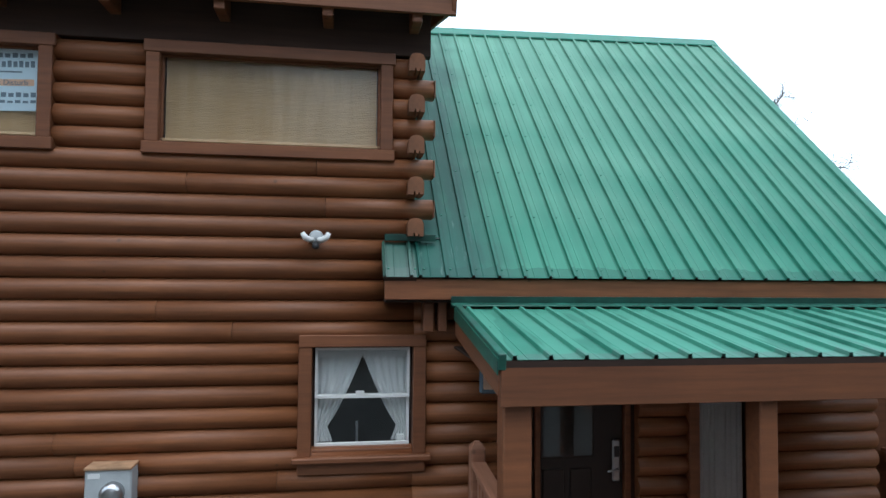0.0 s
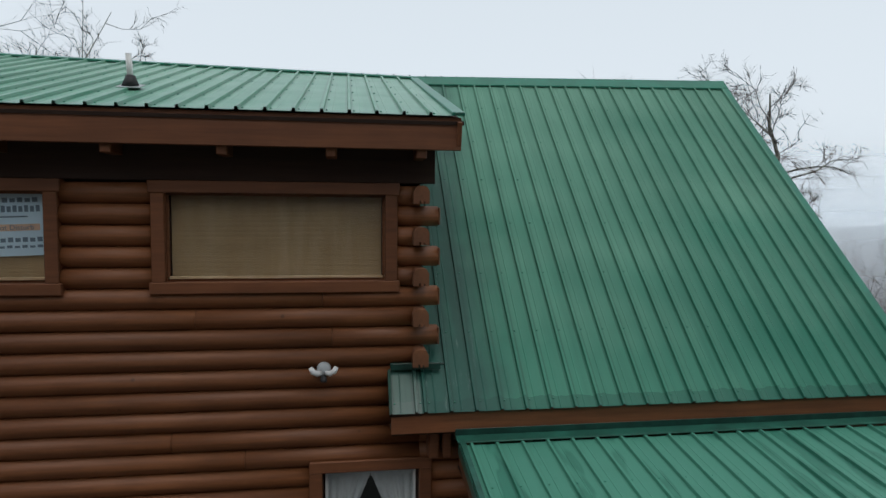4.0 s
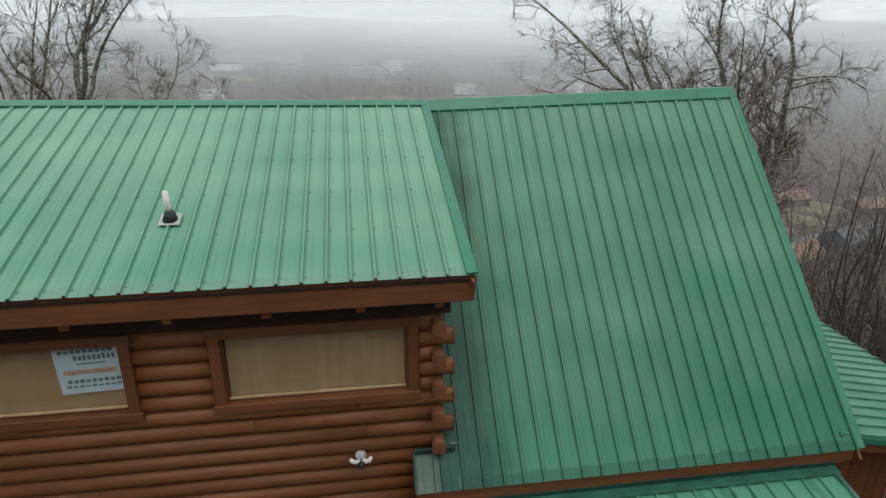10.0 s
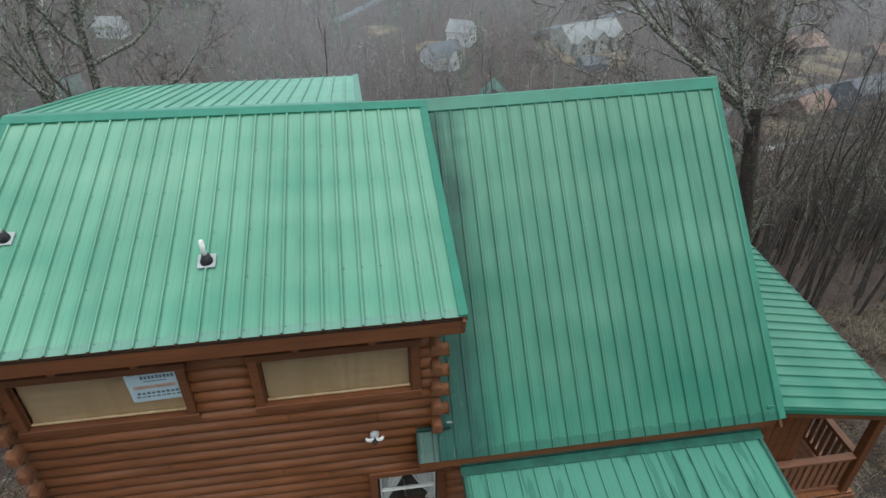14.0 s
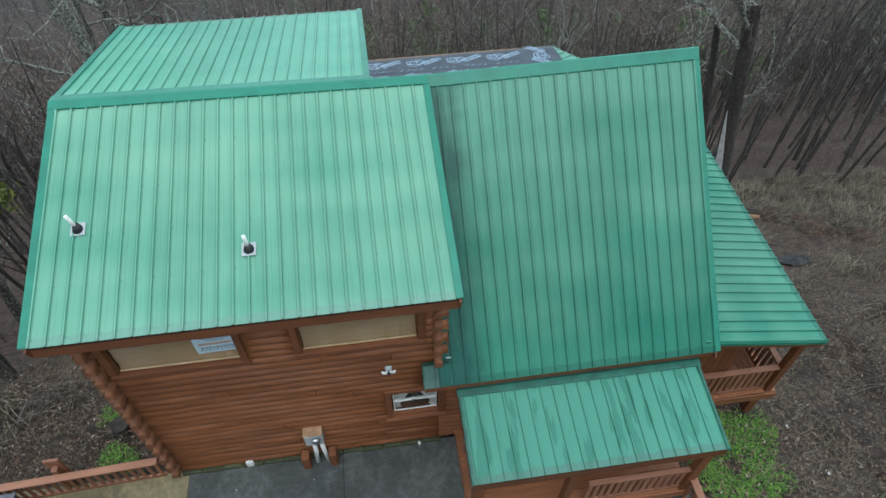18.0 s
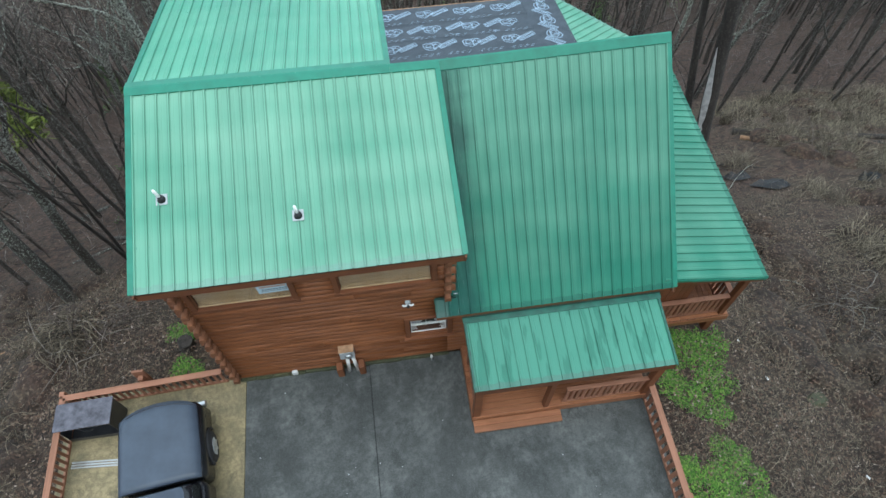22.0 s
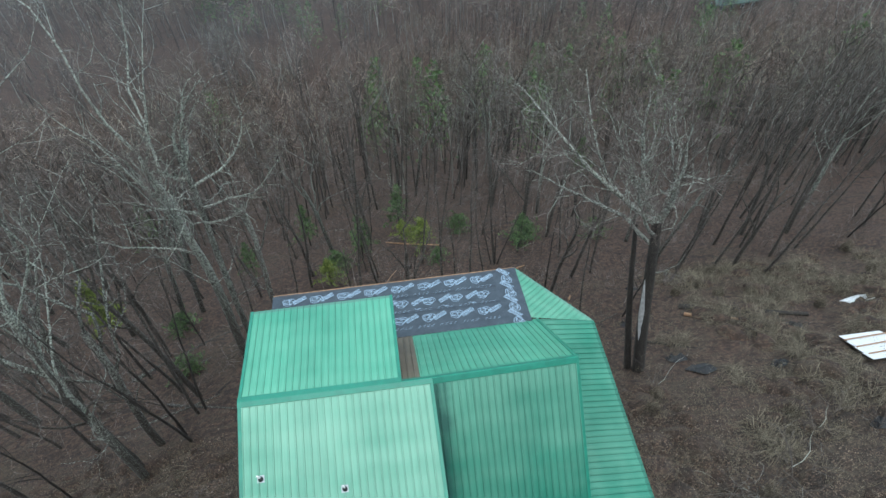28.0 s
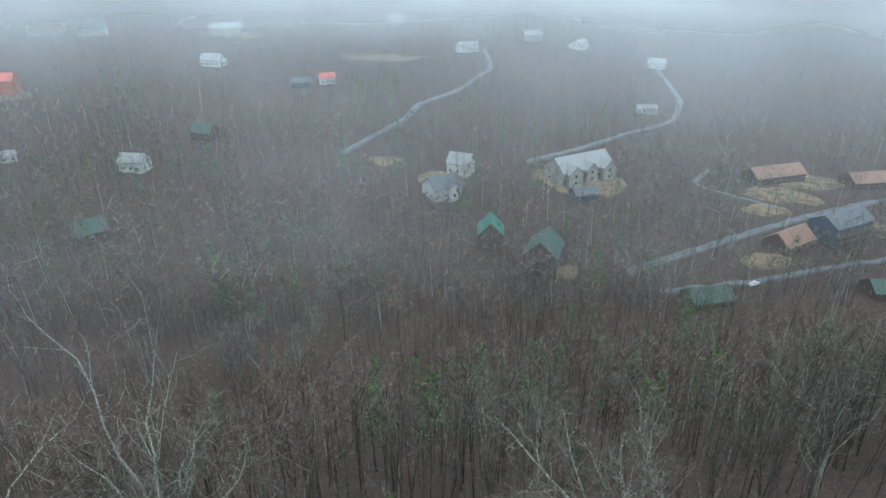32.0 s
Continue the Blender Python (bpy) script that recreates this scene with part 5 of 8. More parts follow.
tc = bpy.data.curves.new("notice_words", 'FONT')
tc.body = "Do Not Disturb"
tc.size = 0.062
tc.extrude = 0.0008
tc.align_x = 'CENTER'
tmp = bpy.data.objects.new("notice_words", tc)
scene.collection.objects.link(tmp)
words = bpy.data.meshes.new_from_object(tmp.evaluated_get(bpy.context.evaluated_depsgraph_get()))
bpy.data.objects.remove(tmp)
words.materials.clear()
words.materials.append(INK)
tagged(put_mesh("notice_words", words, notice, pose(0.01, -0.003, -0.068, 90, 0, 0)), kind="stuff")

# ---- yard: fences, bin, pickup ----
right_fence = thing("deck_fence", "brown stained slatted rail fence along the slab", "fence")
railing(right_fence, (4.33, -13.5), (4.28, -1.62), 0.02, 0.86, 0.15, 0.19, RAIL, (0.1, 0.035))
for y in (-1.72, -4.35, -7.0, -9.6, -12.2):
    boxpart("fence_post", 4.33, 4.43, y - 0.05, y + 0.05, -0.3, 0.80, RAIL, right_fence, 0.008)
left_fence = thing("deck_fence", "brown stained slatted rail fence between house and bin", "fence")
railing(left_fence, (-9.55, -0.16), (-5.86, 0.0), -0.02, 0.72, 0.15, 0.16, RAIL, (0.07, 0.03))
railing(left_fence, (-9.55, -13.0), (-9.55, -0.16), -0.02, 0.72, 0.15, 0.16, RAIL, (0.07, 0.03))
for x, y in ((-7.75, 0.02), (-9.6, -0.1), (-9.6, -2.6), (-9.6, -5.2)):
    boxpart("fence_post", x - 0.06, x + 0.06, y, y + 0.12, -0.5, 0.78 if x > -9 else 0.7, RAIL, left_fence, 0.008)
boxpart("leaning_board", -7.9, -7.62, 0.14, 0.2, -0.2, 0.98, RAIL, left_fence, 0.006)

bin_box = thing("trash_bin", "black metal trash bin with a sloping scuffed lid, open in front", "bin", m=pose(-8.93, -0.68, 0))
lidm = pose(0, 0, 0.86, -4, 0, 2)
part("lid", block(bmesh.new(), -0.64, 0.64, -0.34, 0.34, 0.0, 0.03, 0.006), BIN_LID, bin_box, "flat scuffed metal lid", lidm)
boxpart("back_panel", -0.62, 0.62, 0.29, 0.32, 0.0, 0.82, BOX_BLACK, bin_box, 0.004)
for x in (-0.62, 0.6):
    boxpart("side_panel", x, x + 0.025, -0.3, 0.29, 0.0, 0.82, BOX_BLACK, bin_box, 0.004)
boxpart("floor_panel", -0.59, 0.59, -0.3, 0.29, 0.04, 0.07, BOX_BLACK, bin_box, 0.004)
boxpart("front_lip", -0.6, 0.6, -0.32, -0.3, 0.0, 0.2, BOX_BLACK, bin_box, 0.004)
part("cord", tube(bmesh.new(), [(-0.1, -0.3, 0.78), (0.0, -0.34, 0.66), (0.12, -0.31, 0.6), (0.2, -0.3, 0.7)], 0.012, 6), BLACK_RUBBER, bin_box)
rails = thing("metal_rails", "bundle of silver metal rails lying on the pad", "rails", m=pose(-9.0, -1.62, 0.0, 0, 0, -4))
for k in range(3):
    boxpart("rail", -0.45, 0.75, -0.07 + k * 0.06, -0.03 + k * 0.06, 0.0, 0.05, STEEL, rails, 0.006)


def rounded_slab(x0, x1, y0, y1, z0, z1, r, taper=0.0):
    """A slab with rounded corners, drawn in at the top by taper."""
    bm = bmesh.new()
    rings = []
    for z, inset in ((z0, 0.0), (z1 - 0.03, taper * 0.85), (z1, taper + 0.03)):
        ring = []
        for cx, cy, a0 in ((x1 - r, y1 - r, 0), (x0 + r, y1 - r, 90), (x0 + r, y0 + r, 180), (x1 - r, y0 + r, 270)):
            for k in range(5):
                a = radians(a0 + k * 22.5)
                sx = 1 if cx > (x0 + x1) / 2 else -1
                sy = 1 if cy > (y0 + y1) / 2 else -1
                ring.append(bm.verts.new((cx - sx * inset + r * math.cos(a), cy - sy * inset + r * math.sin(a), z)))
        rings.append(ring)
    n = len(rings[0])
    for p, q in zip(rings, rings[1:]):
        for k in range(n):
            bm.faces.new((p[k], p[(k + 1) % n], q[(k + 1) % n], q[k]))
    bm.faces.new(rings[0][::-1])
    bm.faces.new(rings[-1])
    return bm


def pickup(label):
    t = thing("pickup_truck", label, "truck")
    part("bed", rounded_slab(-0.95, 0.95, -1.80, 0.0, 0.42, 1.12, 0.16, 0.06), CAR_BLACK, t, "", None, True)
    # taut cover: bowed rear edge, softly crowned, rolled rim
    bm = bmesh.new()
    nu, nv = 14, 14
    grid = []
    for j in range(nv + 1):
        row = []
        for i in range(nu + 1):
            p, q = -1 + 2 * i / nu, j / nv
            back = 0.10 - 0.17 * p * p - 0.06 * p ** 8
            x = 0.87 * p * (1 - 0.035 * q ** 6)
            y = -1.80 + (back + 1.78) * q
            edge = max(abs(p) ** 10, q ** 14)
            row.append(bm.verts.new((x, y, 1.235 + 0.02 * (1 - p * p) - 0.085 * edge)))
        grid.append(row)
    for j in range(nv):
        for i in range(nu):
            bm.faces.new((grid[j][i], grid[j][i + 1], grid[j + 1][i + 1], grid[j + 1][i]))
    rim = [grid[0][i] for i in range(nu + 1)] + [grid[j][nu] for j in range(1, nv + 1)] + [grid[nv][i] for i in range(nu - 1, -1, -1)] + [grid[j][0] for j in range(nv - 1, 0, -1)]
    low = [bm.verts.new((v.co.x, v.co.y, 1.08)) for v in rim]
    for k in range(len(rim)):
        e = (k + 1) % len(rim)
        bm.faces.new((rim[k], low[k], low[e], rim[e]))
    bm.faces.new(low)
    cover = part("tonneau_cover", bm, TONNEAU, t, "taut black vinyl bed cover", None, True)
    part("seam", tube(bmesh.new(), [(-0.80, -0.18, 1.235), (-0.4, -0.06, 1.246), (0.0, -0.02, 1.25), (0.4, -0.06, 1.246), (0.80, -0.18, 1.235)], 0.008, 6), BLACK_RUBBER, cover)
    part("cab", rounded_slab(-0.94, 0.94, -4.1, -1.83, 0.42, 1.10, 0.12, 0.03), CAR_BLACK, t, "", None, True)
    gh = part("cab_top", rounded_slab(-0.84, 0.84, -3.6, -1.86, 1.09, 1.50, 0.16, 0.14), CAR_BLACK, t, "", None, True)
    # paler panel stands in for the sky mirrored on the black cab
    part("roof_panel", rounded_slab(-0.68, 0.62, -3.3, -1.98, 1.495, 1.525, 0.12, 0.02), TONNEAU, gh, "roof panel with the sky's grey reflection put into its colour", None, True)
    for x in (-1, 1):
        for y0, y1 in ((-2.6, -1.98), (-3.4, -2.68)):
            bm = block(bmesh.new(), -0.008, 0.008, y0, y1, 0, 0.28, 0.006)
            part("side_window", bm, GLASS, gh, "", pose(x * 0.83, 0, 1.16, 0, -x * 18, 0))
    part("hood", rounded_slab(-0.9, 0.9, -5.4, -4.05, 0.45, 1.02, 0.16, 0.06), CAR_BLACK, t, "", None, True)
    for x in (-1, 1):
        part("mirror", block(bmesh.new(), x * 1.0 - 0.1, x * 1.0 + 0.1, -3.62, -3.5, 1.05, 1.25, 0.03), CAR_BLACK, t)
        for y in (-0.95, -4.45):
            w = part("wheel", tube(bmesh.new(), [(x * 0.72, y, 0.36), (x * 0.74, y, 0.36), (x * 0.94, y, 0.36), (x * 0.97, y, 0.36)], [0.32, 0.365, 0.365, 0.31], 28), BLACK_RUBBER, t, "", None, True)
            part("rim", tube(bmesh.new(), [(x * 0.95, y, 0.36), (x * 0.985, y, 0.36)], [0.22, 0.17], 20), METER_GREY, w)
            for k in range(6):
                a = k * math.tau / 6
                part("spoke", block(bmesh.new(), -0.012, 0.012, -0.022, 0.022, 0.05, 0.2, 0.004), STEEL, w, "", pose(x * 0.985, y, 0.36, math.degrees(a)))
            part("wheel_arch", tube(bmesh.new(), [(x * 0.93, y + 0.42 * math.cos(q), 0.36 + 0.42 * math.sin(q)) for q in np.linspace(0, math.pi, 11)], 0.04, 6), BLACK_RUBBER, t)
    part("rear_bumper", block(bmesh.new(), -0.9, 0.9, 0.0, 0.14, 0.42, 0.58, 0.03), STEEL, t)
    part("tailgate_handle", block(bmesh.new(), -0.1, 0.1, -0.005, 0.02, 0.8, 0.88, 0.01), BLACK_RUBBER, t)
    return t


truck = pickup("black pickup truck with a black vinyl bed cover")
truck.matrix_basis = pose(-7.1, -0.86, 0.03, 0, 0, 6.5)


# ---- trees ----
def limb_tube(out, pts, r0, r1, sides):
    """Adds a tapering tube through pts to the lists (verts, faces)."""
    verts, faces = out
    n = len(pts)
    b0 = len(verts)
    pts = np.asarray(pts)
    for i in range(n):
        d = pts[min(i + 1, n - 1)] - pts[max(i - 1, 0)]
        d = d / (np.linalg.norm(d) + 1e-9)
        s = np.cross(d, (0.31, 0.9, 0.2))
        s /= np.linalg.norm(s) + 1e-9
        t = np.cross(d, s)
        r = r0 + (r1 - r0) * i / (n - 1)
        for k in range(sides):
            a = k * math.tau / sides
            verts.append(tuple(pts[i] + r * (math.cos(a) * s + math.sin(a) * t)))
    for i in range(n - 1):
        for k in range(sides):
            p, q = b0 + i * sides + k, b0 + i * sides + (k + 1) % sides
            faces.append((p, q, q + sides, p + sides))


def spike(out, pts, r):
    """A thin twig that runs out to a point."""
    verts, faces = out
    b0 = len(verts)
    n = len(pts)
    d = pts[-1] - pts[0]
    s = np.cross(d, (0.31, 0.9, 0.2))
    s /= np.linalg.norm(s) + 1e-9
    t = np.cross(d, s) / (np.linalg.norm(d) + 1e-9)
    for i in range(n - 1):
        q = r * (1 - 0.55 * i / (n - 1))
        for k in range(3):
            a = k * math.tau / 3
            verts.append(tuple(pts[i] + q * (math.cos(a) * s + math.sin(a) * t)))
    verts.append(tuple(pts[-1]))
    for i in range(n - 2):
        for k in range(3):
            p, q = b0 + i * 3 + k, b0 + i * 3 + (k + 1) % 3
            faces.append((p, q, q + 3))
            faces.append((p, q + 3, p + 3))
    e = b0 + (n - 2) * 3
    for k in range(3):
        faces.append((e + k, e + (k + 1) % 3, b0 + (n - 1) * 3))


def hair(out, p, q, r):
    """The finest twig: one narrow blade from p to a point at q."""
    verts, faces = out
    d = q - p
    w = np.cross(d, (0.53 - p[1] % 1.0, p[0] % 1.0 - 0.47, 0.31))
    w *= r / (np.linalg.norm(w) + 1e-9)
    b = len(verts)
    verts += [tuple(p - w), tuple(p + w), tuple(q)]
    faces.append((b, b + 1, b + 2))


def path_of(rng, start, d, length, segs, wander, lift):
    pts = [np.array(start)]
    d = np.array(d, float)
    for _ in range(segs):
        d = d + rng.normal(0, wander, 3) + np.array((0, 0, lift))
        d /= np.linalg.norm(d)
        pts.append(pts[-1] + d * length / segs)
    return pts, d


def side_dir(rng, d, angle):
    r = rng.normal(0, 1, 3)
    r -= r.dot(d) * d
    r /= np.linalg.norm(r) + 1e-9
    return d * math.cos(angle) + r * math.sin(angle)


def grow_tree(seed, height, girth, bare=0.4, limbs=12, spread=0.75, fine=(6, 4), sway=0.05, fork=False):
    """A leafless tree: trunk with limbs, and its twigs, as two lists of verts and faces."""
    rng = np.random.RandomState(seed)
    wood, twigs = ([], []), ([], [])
    stems = []
    trunk, d = path_of(rng, (0, 0, -0.6), (rng.normal(0, sway), rng.normal(0, sway), 1), height, 9, sway, 0.02)
    limb_tube(wood, trunk, girth, girth * 0.16, 8)
    stems.append((trunk, girth, height))
    if fork:
        k = 3
        pts, d2 = path_of(rng, trunk[k], (0.45, 0.25, 1), height * 0.62, 7, 0.07, 0.03)
        limb_tube(wood, pts, girth * 0.62, girth * 0.12, 7)
        stems.append((pts, girth * 0.62, height * 0.62))
    for pts, g, h in stems:
        n = len(pts) - 1
        for i in range(limbs if g == girth else limbs * 2 // 3):
            t = bare + (1 - bare) * (i + rng.rand()) / limbs
            t = min(t, 0.985)
            k = int(t * n)
            at = pts[k] + (pts[k + 1] - pts[k]) * (t * n - k)
            axis = (pts[k + 1] - pts[k])
            axis = axis / np.linalg.norm(axis)
            ln = h * (0.34 * (1 - t) + 0.14) * rng.uniform(0.7, 1.25)
            r = g * (1 - 0.84 * t) * rng.uniform(0.32, 0.55)
            bp, _ = path_of(rng, at, side_dir(rng, axis, spread * rng.uniform(0.7, 1.3)), ln, 5, 0.16, 0.10)
            limb_tube(wood, bp, r, r * 0.22, 5)
            for j in range(fine[0]):
                u = 0.25 + 0.74 * (j + rng.rand()) / fine[0]
                q = min(int(u * 5), 4)
                p2 = bp[q] + (bp[q + 1] - bp[q]) * (u * 5 - q)
                ax = bp[q + 1] - bp[q]
                ax = ax / np.linalg.norm(ax)
                l2 = ln * rng.uniform(0.28, 0.5) * (1.15 - 0.5 * u)
                r2 = max(r * (1 - 0.75 * u) * 0.5, 0.008)
                sp, _ = path_of(rng, p2, side_dir(rng, ax, rng.uniform(0.4, 0.9)), l2, 3, 0.2, 0.08)
                spike(twigs, sp, r2)
                for m in range(fine[1]):
                    w = 0.2 + 0.78 * (m + rng.rand()) / fine[1]
                    q2 = min(int(w * 3), 2)
                    p3 = sp[q2] + (sp[q2 + 1] - sp[q2]) * (w * 3 - q2)
                    a3 = sp[q2 + 1] - sp[q2]
                    a3 = a3 / np.linalg.norm(a3)
                    l3 = l2 * rng.uniform(0.35, 0.6)
                    e3 = p3 + side_dir(rng, a3, rng.uniform(0.4, 0.95)) * l3
                    hair(twigs, p3, e3, 0.008)
                    for w4 in (0.3, 0.6, 0.8):
                        p4 = p3 + (e3 - p3) * w4
                        hair(twigs, p4, p4 + side_dir(rng, a3, rng.uniform(0.5, 1.1)) * l3 * rng.uniform(0.3, 0.6), 0.005)
    return wood, twigs


def grow_crown(seed, fork, girth, reach, limbs=5, spread=0.6, bias=(0, 0, 0), n2=7, n3=5, n4=3, sway=0.04, lift=0.09, low=4, start=0.72, twin=False, stout=1.15, arms_at=(), wander=0.19):
    """A broad leafless tree: a trunk that parts into long arching limbs, their branches, and twigs."""
    rng = np.random.RandomState(seed)
    wood, boughs, twigs = ([], []), ([], []), ([], [])
    trunk, d = path_of(rng, (0, 0, -0.6), (rng.normal(0, sway), rng.normal(0, sway), 1), fork + 0.6, 8, sway, 0.02)
    limb_tube(wood, trunk, girth, girth * 0.66, 9)
    if twin:
        stem, _ = path_of(rng, (-0.45, 0.42, -0.6), (-0.03, 0.02, 1), fork * 0.97, 8, 0.02, 0.02)
        limb_tube(wood, stem, girth * 0.62, girth * 0.3, 8)
    bias = np.array(bias, float)
    arms = []
    for i in range(limbs):
        t = start + (0.99 - start) * i / max(1, limbs - 1)
        k = min(int(t * 8), 7)
        at = trunk[k] + (trunk[k + 1] - trunk[k]) * (t * 8 - k)
        turn = i * 2.4 + rng.uniform(-0.5, 0.5)
        tilt = spread * rng.uniform(0.55, 1.3) * (0.5 if i == limbs - 1 else 1)
        dd = np.array((math.cos(turn) * math.sin(tilt), math.sin(turn) * math.sin(tilt), math.cos(tilt))) + bias * rng.uniform(0.4, 1.2)
        arms.append((at, dd / np.linalg.norm(dd), reach * rng.uniform(0.75, 1.15), girth * stout * rng.uniform(0.36, 0.52)))
    for t, dd, ln, r in arms_at:
        k = min(int(t * 8), 7)
        dd = np.array(dd, float)
        arms.append((trunk[k] + (trunk[k + 1] - trunk[k]) * (t * 8 - k), dd / np.linalg.norm(dd), ln, girth * r))
    for i in range(low):
        t = rng.uniform(0.45, 0.72)
        k = int(t * 8)
        arms.append((trunk[k], side_dir(rng, d, rng.uniform(0.8, 1.2)), reach * rng.uniform(0.25, 0.4), girth * 0.16))
    for at, dd, ln, r in arms:
        bp, _ = path_of(rng, at, dd, ln, 7, wander, lift)
        limb_tube(boughs, bp, r, r * 0.14, 6)
        for j in range(n2 if ln > reach * 0.5 else 3):
            u = 0.22 + 0.77 * (j + rng.rand()) / n2
            u = min(u, 0.99)
            q = min(int(u * 7), 6)
            p2 = bp[q] + (bp[q + 1] - bp[q]) * (u * 7 - q)
            ax = (bp[q + 1] - bp[q]) / np.linalg.norm(bp[q + 1] - bp[q])
            l2 = ln * rng.uniform(0.22, 0.45) * (1.2 - 0.6 * u)
            r2 = max(r * (1 - 0.85 * u) * 0.45, 0.013)
            sp, _ = path_of(rng, p2, side_dir(rng, ax, rng.uniform(0.5, 1.0)), l2, 4, 0.32, 0.07)
            limb_tube(boughs, sp, r2, r2 * 0.3, 4)
            for m in range(n3):
                w = min(0.2 + 0.79 * (m + rng.rand()) / n3, 0.99)
                q2 = min(int(w * 4), 3)
                p3 = sp[q2] + (sp[q2 + 1] - sp[q2]) * (w * 4 - q2)
                a3 = (sp[q2 + 1] - sp[q2]) / np.linalg.norm(sp[q2 + 1] - sp[q2])
                l3 = max(l2 * rng.uniform(0.3, 0.5), 0.5)
                tp, _ = path_of(rng, p3, side_dir(rng, a3, rng.uniform(0.5, 1.0)), l3, 3, 0.25, 0.05)
                spike(twigs, tp, 0.0105)
                for o in range(n4):
                    e = tp[1] + (tp[2] - tp[1]) * rng.rand()
                    a4 = (tp[2] - tp[1]) / np.linalg.norm(tp[2] - tp[1])
                    tq = e + side_dir(rng, a4, rng.uniform(0.5, 1.0)) * l3 * rng.uniform(0.4, 0.75)
                    hair(twigs, e, tq, 0.008)
                    for w5 in (0.35, 0.7):
                        p5 = e + (tq - e) * w5
                        hair(twigs, p5, p5 + side_dir(rng, a4, rng.uniform(0.6, 1.2)) * l3 * rng.uniform(0.25, 0.5), 0.0065)
    return wood, boughs, twigs


def crown_kind(seed, fork, girth, reach, bark_mat, twig_mat, label, bough_mat=None, **kw):
    wood, boughs, twigs = grow_crown(seed, fork, girth, reach, **kw)
    t = thing("bare_tree", label, "tree", "trees round the cabin")
    put_mesh("trunk", mesh_from("trunk", *wood, bark_mat, True), t)
    put_mesh("bough", mesh_from("bough", *boughs, bough_mat or bark_mat, True), t)
    put_mesh("crown", mesh_from("crown", *twigs, twig_mat), t)
    return t


def tree_kind(seed, height, girth, bark_mat, twig_mat, label, **kw):
    wood, twigs = grow_tree(seed, height, girth, **kw)
    t = thing("bare_tree", label, "tree", "trees round the cabin")
    put_mesh("trunk", mesh_from("trunk", *wood, bark_mat, True), t)
    put_mesh("crown", mesh_from("crown", *twigs, twig_mat), t)
    return t


GREYLABEL = "tall leafless tree with pale lichen on grey bark"
DARKLABEL = "tall leafless tree with dark wet bark"
THINLABEL = "slender leafless forest tree with brown twigs"
kinds = [
    crown_kind(11, 12.5, 0.22, 8.0, BARK_GREY, TWIG_PALE, GREYLABEL, BARK_GREY, limbs=4, spread=0.42, n2=5, n3=4, n4=3, low=2, start=0.6, stout=1.0),
    crown_kind(12, 10.5, 0.21, 8.5, BARK_WOOD, TWIG_DARK, DARKLABEL, BARK_WOOD, limbs=4, spread=0.45, n2=5, n3=4, n4=3, low=2, start=0.6, stout=1.0),
    crown_kind(13, 11.5, 0.19, 7.0, BARK_WOOD, TWIG_DARK, DARKLABEL, BARK_WOOD, limbs=5, spread=0.45, n2=5, n3=4, n4=3, stout=1.0),
    tree_kind(14, 20, 0.13, BARK_WOOD, TWIG_DARK, THINLABEL, bare=0.55, limbs=11, spread=0.5, fine=(4, 2)),
    tree_kind(15, 17, 0.11, BARK_WOOD, TWIG_DARK, THINLABEL, bare=0.55, limbs=10, spread=0.5, fine=(4, 2)),
    tree_kind(16, 14, 0.085, BARK_DARK, TWIG_DARK, THINLABEL, bare=0.35, limbs=10, spread=0.6, fine=(4, 2)),
]
# the dark tree behind the side porch: two stems above a low fork, one limb arched far over the roof
DARK_ARMS = ((0.99, (-0.35, 0.1, 1), 6.6, 0.5), (0.98, (-0.85, 0.05, 0.7), 10.0, 0.44), (0.86, (-0.75, 0.2, 0.85), 7.6, 0.34), (0.93, (0.2, -0.1, 1), 6.9, 0.46), (0.95, (-0.05, 0.4, 1), 6.7, 0.36),
             (0.88, (0.6, 0.2, 0.8), 3.9, 0.18), (0.9, (0.3, 0.8, 0.7), 7.0, 0.32), (0.92, (-0.6, -0.4, 0.7), 7.0, 0.28), (0.72, (0.6, -0.5, 0.6), 3.5, 0.14), (0.78, (0.5, 0.3, 0.9), 4.5, 0.16), (0.97, (-0.7, 0.6, 0.8), 8.5, 0.34), (0.96, (0.45, 0.3, 1), 6.3, 0.34))
big_dark = crown_kind(21, 11.6, 0.36, 7.6, BARK_DARK, TWIG_DARK, "large dark leafless tree with arching limbs and a bleached scar", BARK_MIX, limbs=0, low=0, n2=12, n3=9, n4=5, lift=0.05, wander=0.16, sway=0.012, twin=True, arms_at=DARK_ARMS)
big_pale = crown_kind(22, 15.0, 0.26, 10.0, BARK_PALE, TWIG_PALE, "large pale lichened leafless tree with a long bare trunk", BARK_PALE, limbs=7, spread=0.34, n2=8, n3=5, n4=3, low=3, start=0.6, stout=0.72, lift=0.11, wander=0.24)
big_grey = crown_kind(25, 13.0, 0.23, 10.5, BARK_MIX, TWIG, "large leafless tree with dark bark and pale lichen above", BARK_GREY, limbs=4, spread=0.36, n2=5, n3=4, n4=2, low=2, start=0.6, stout=0.75, lift=0.11, wander=0.24)

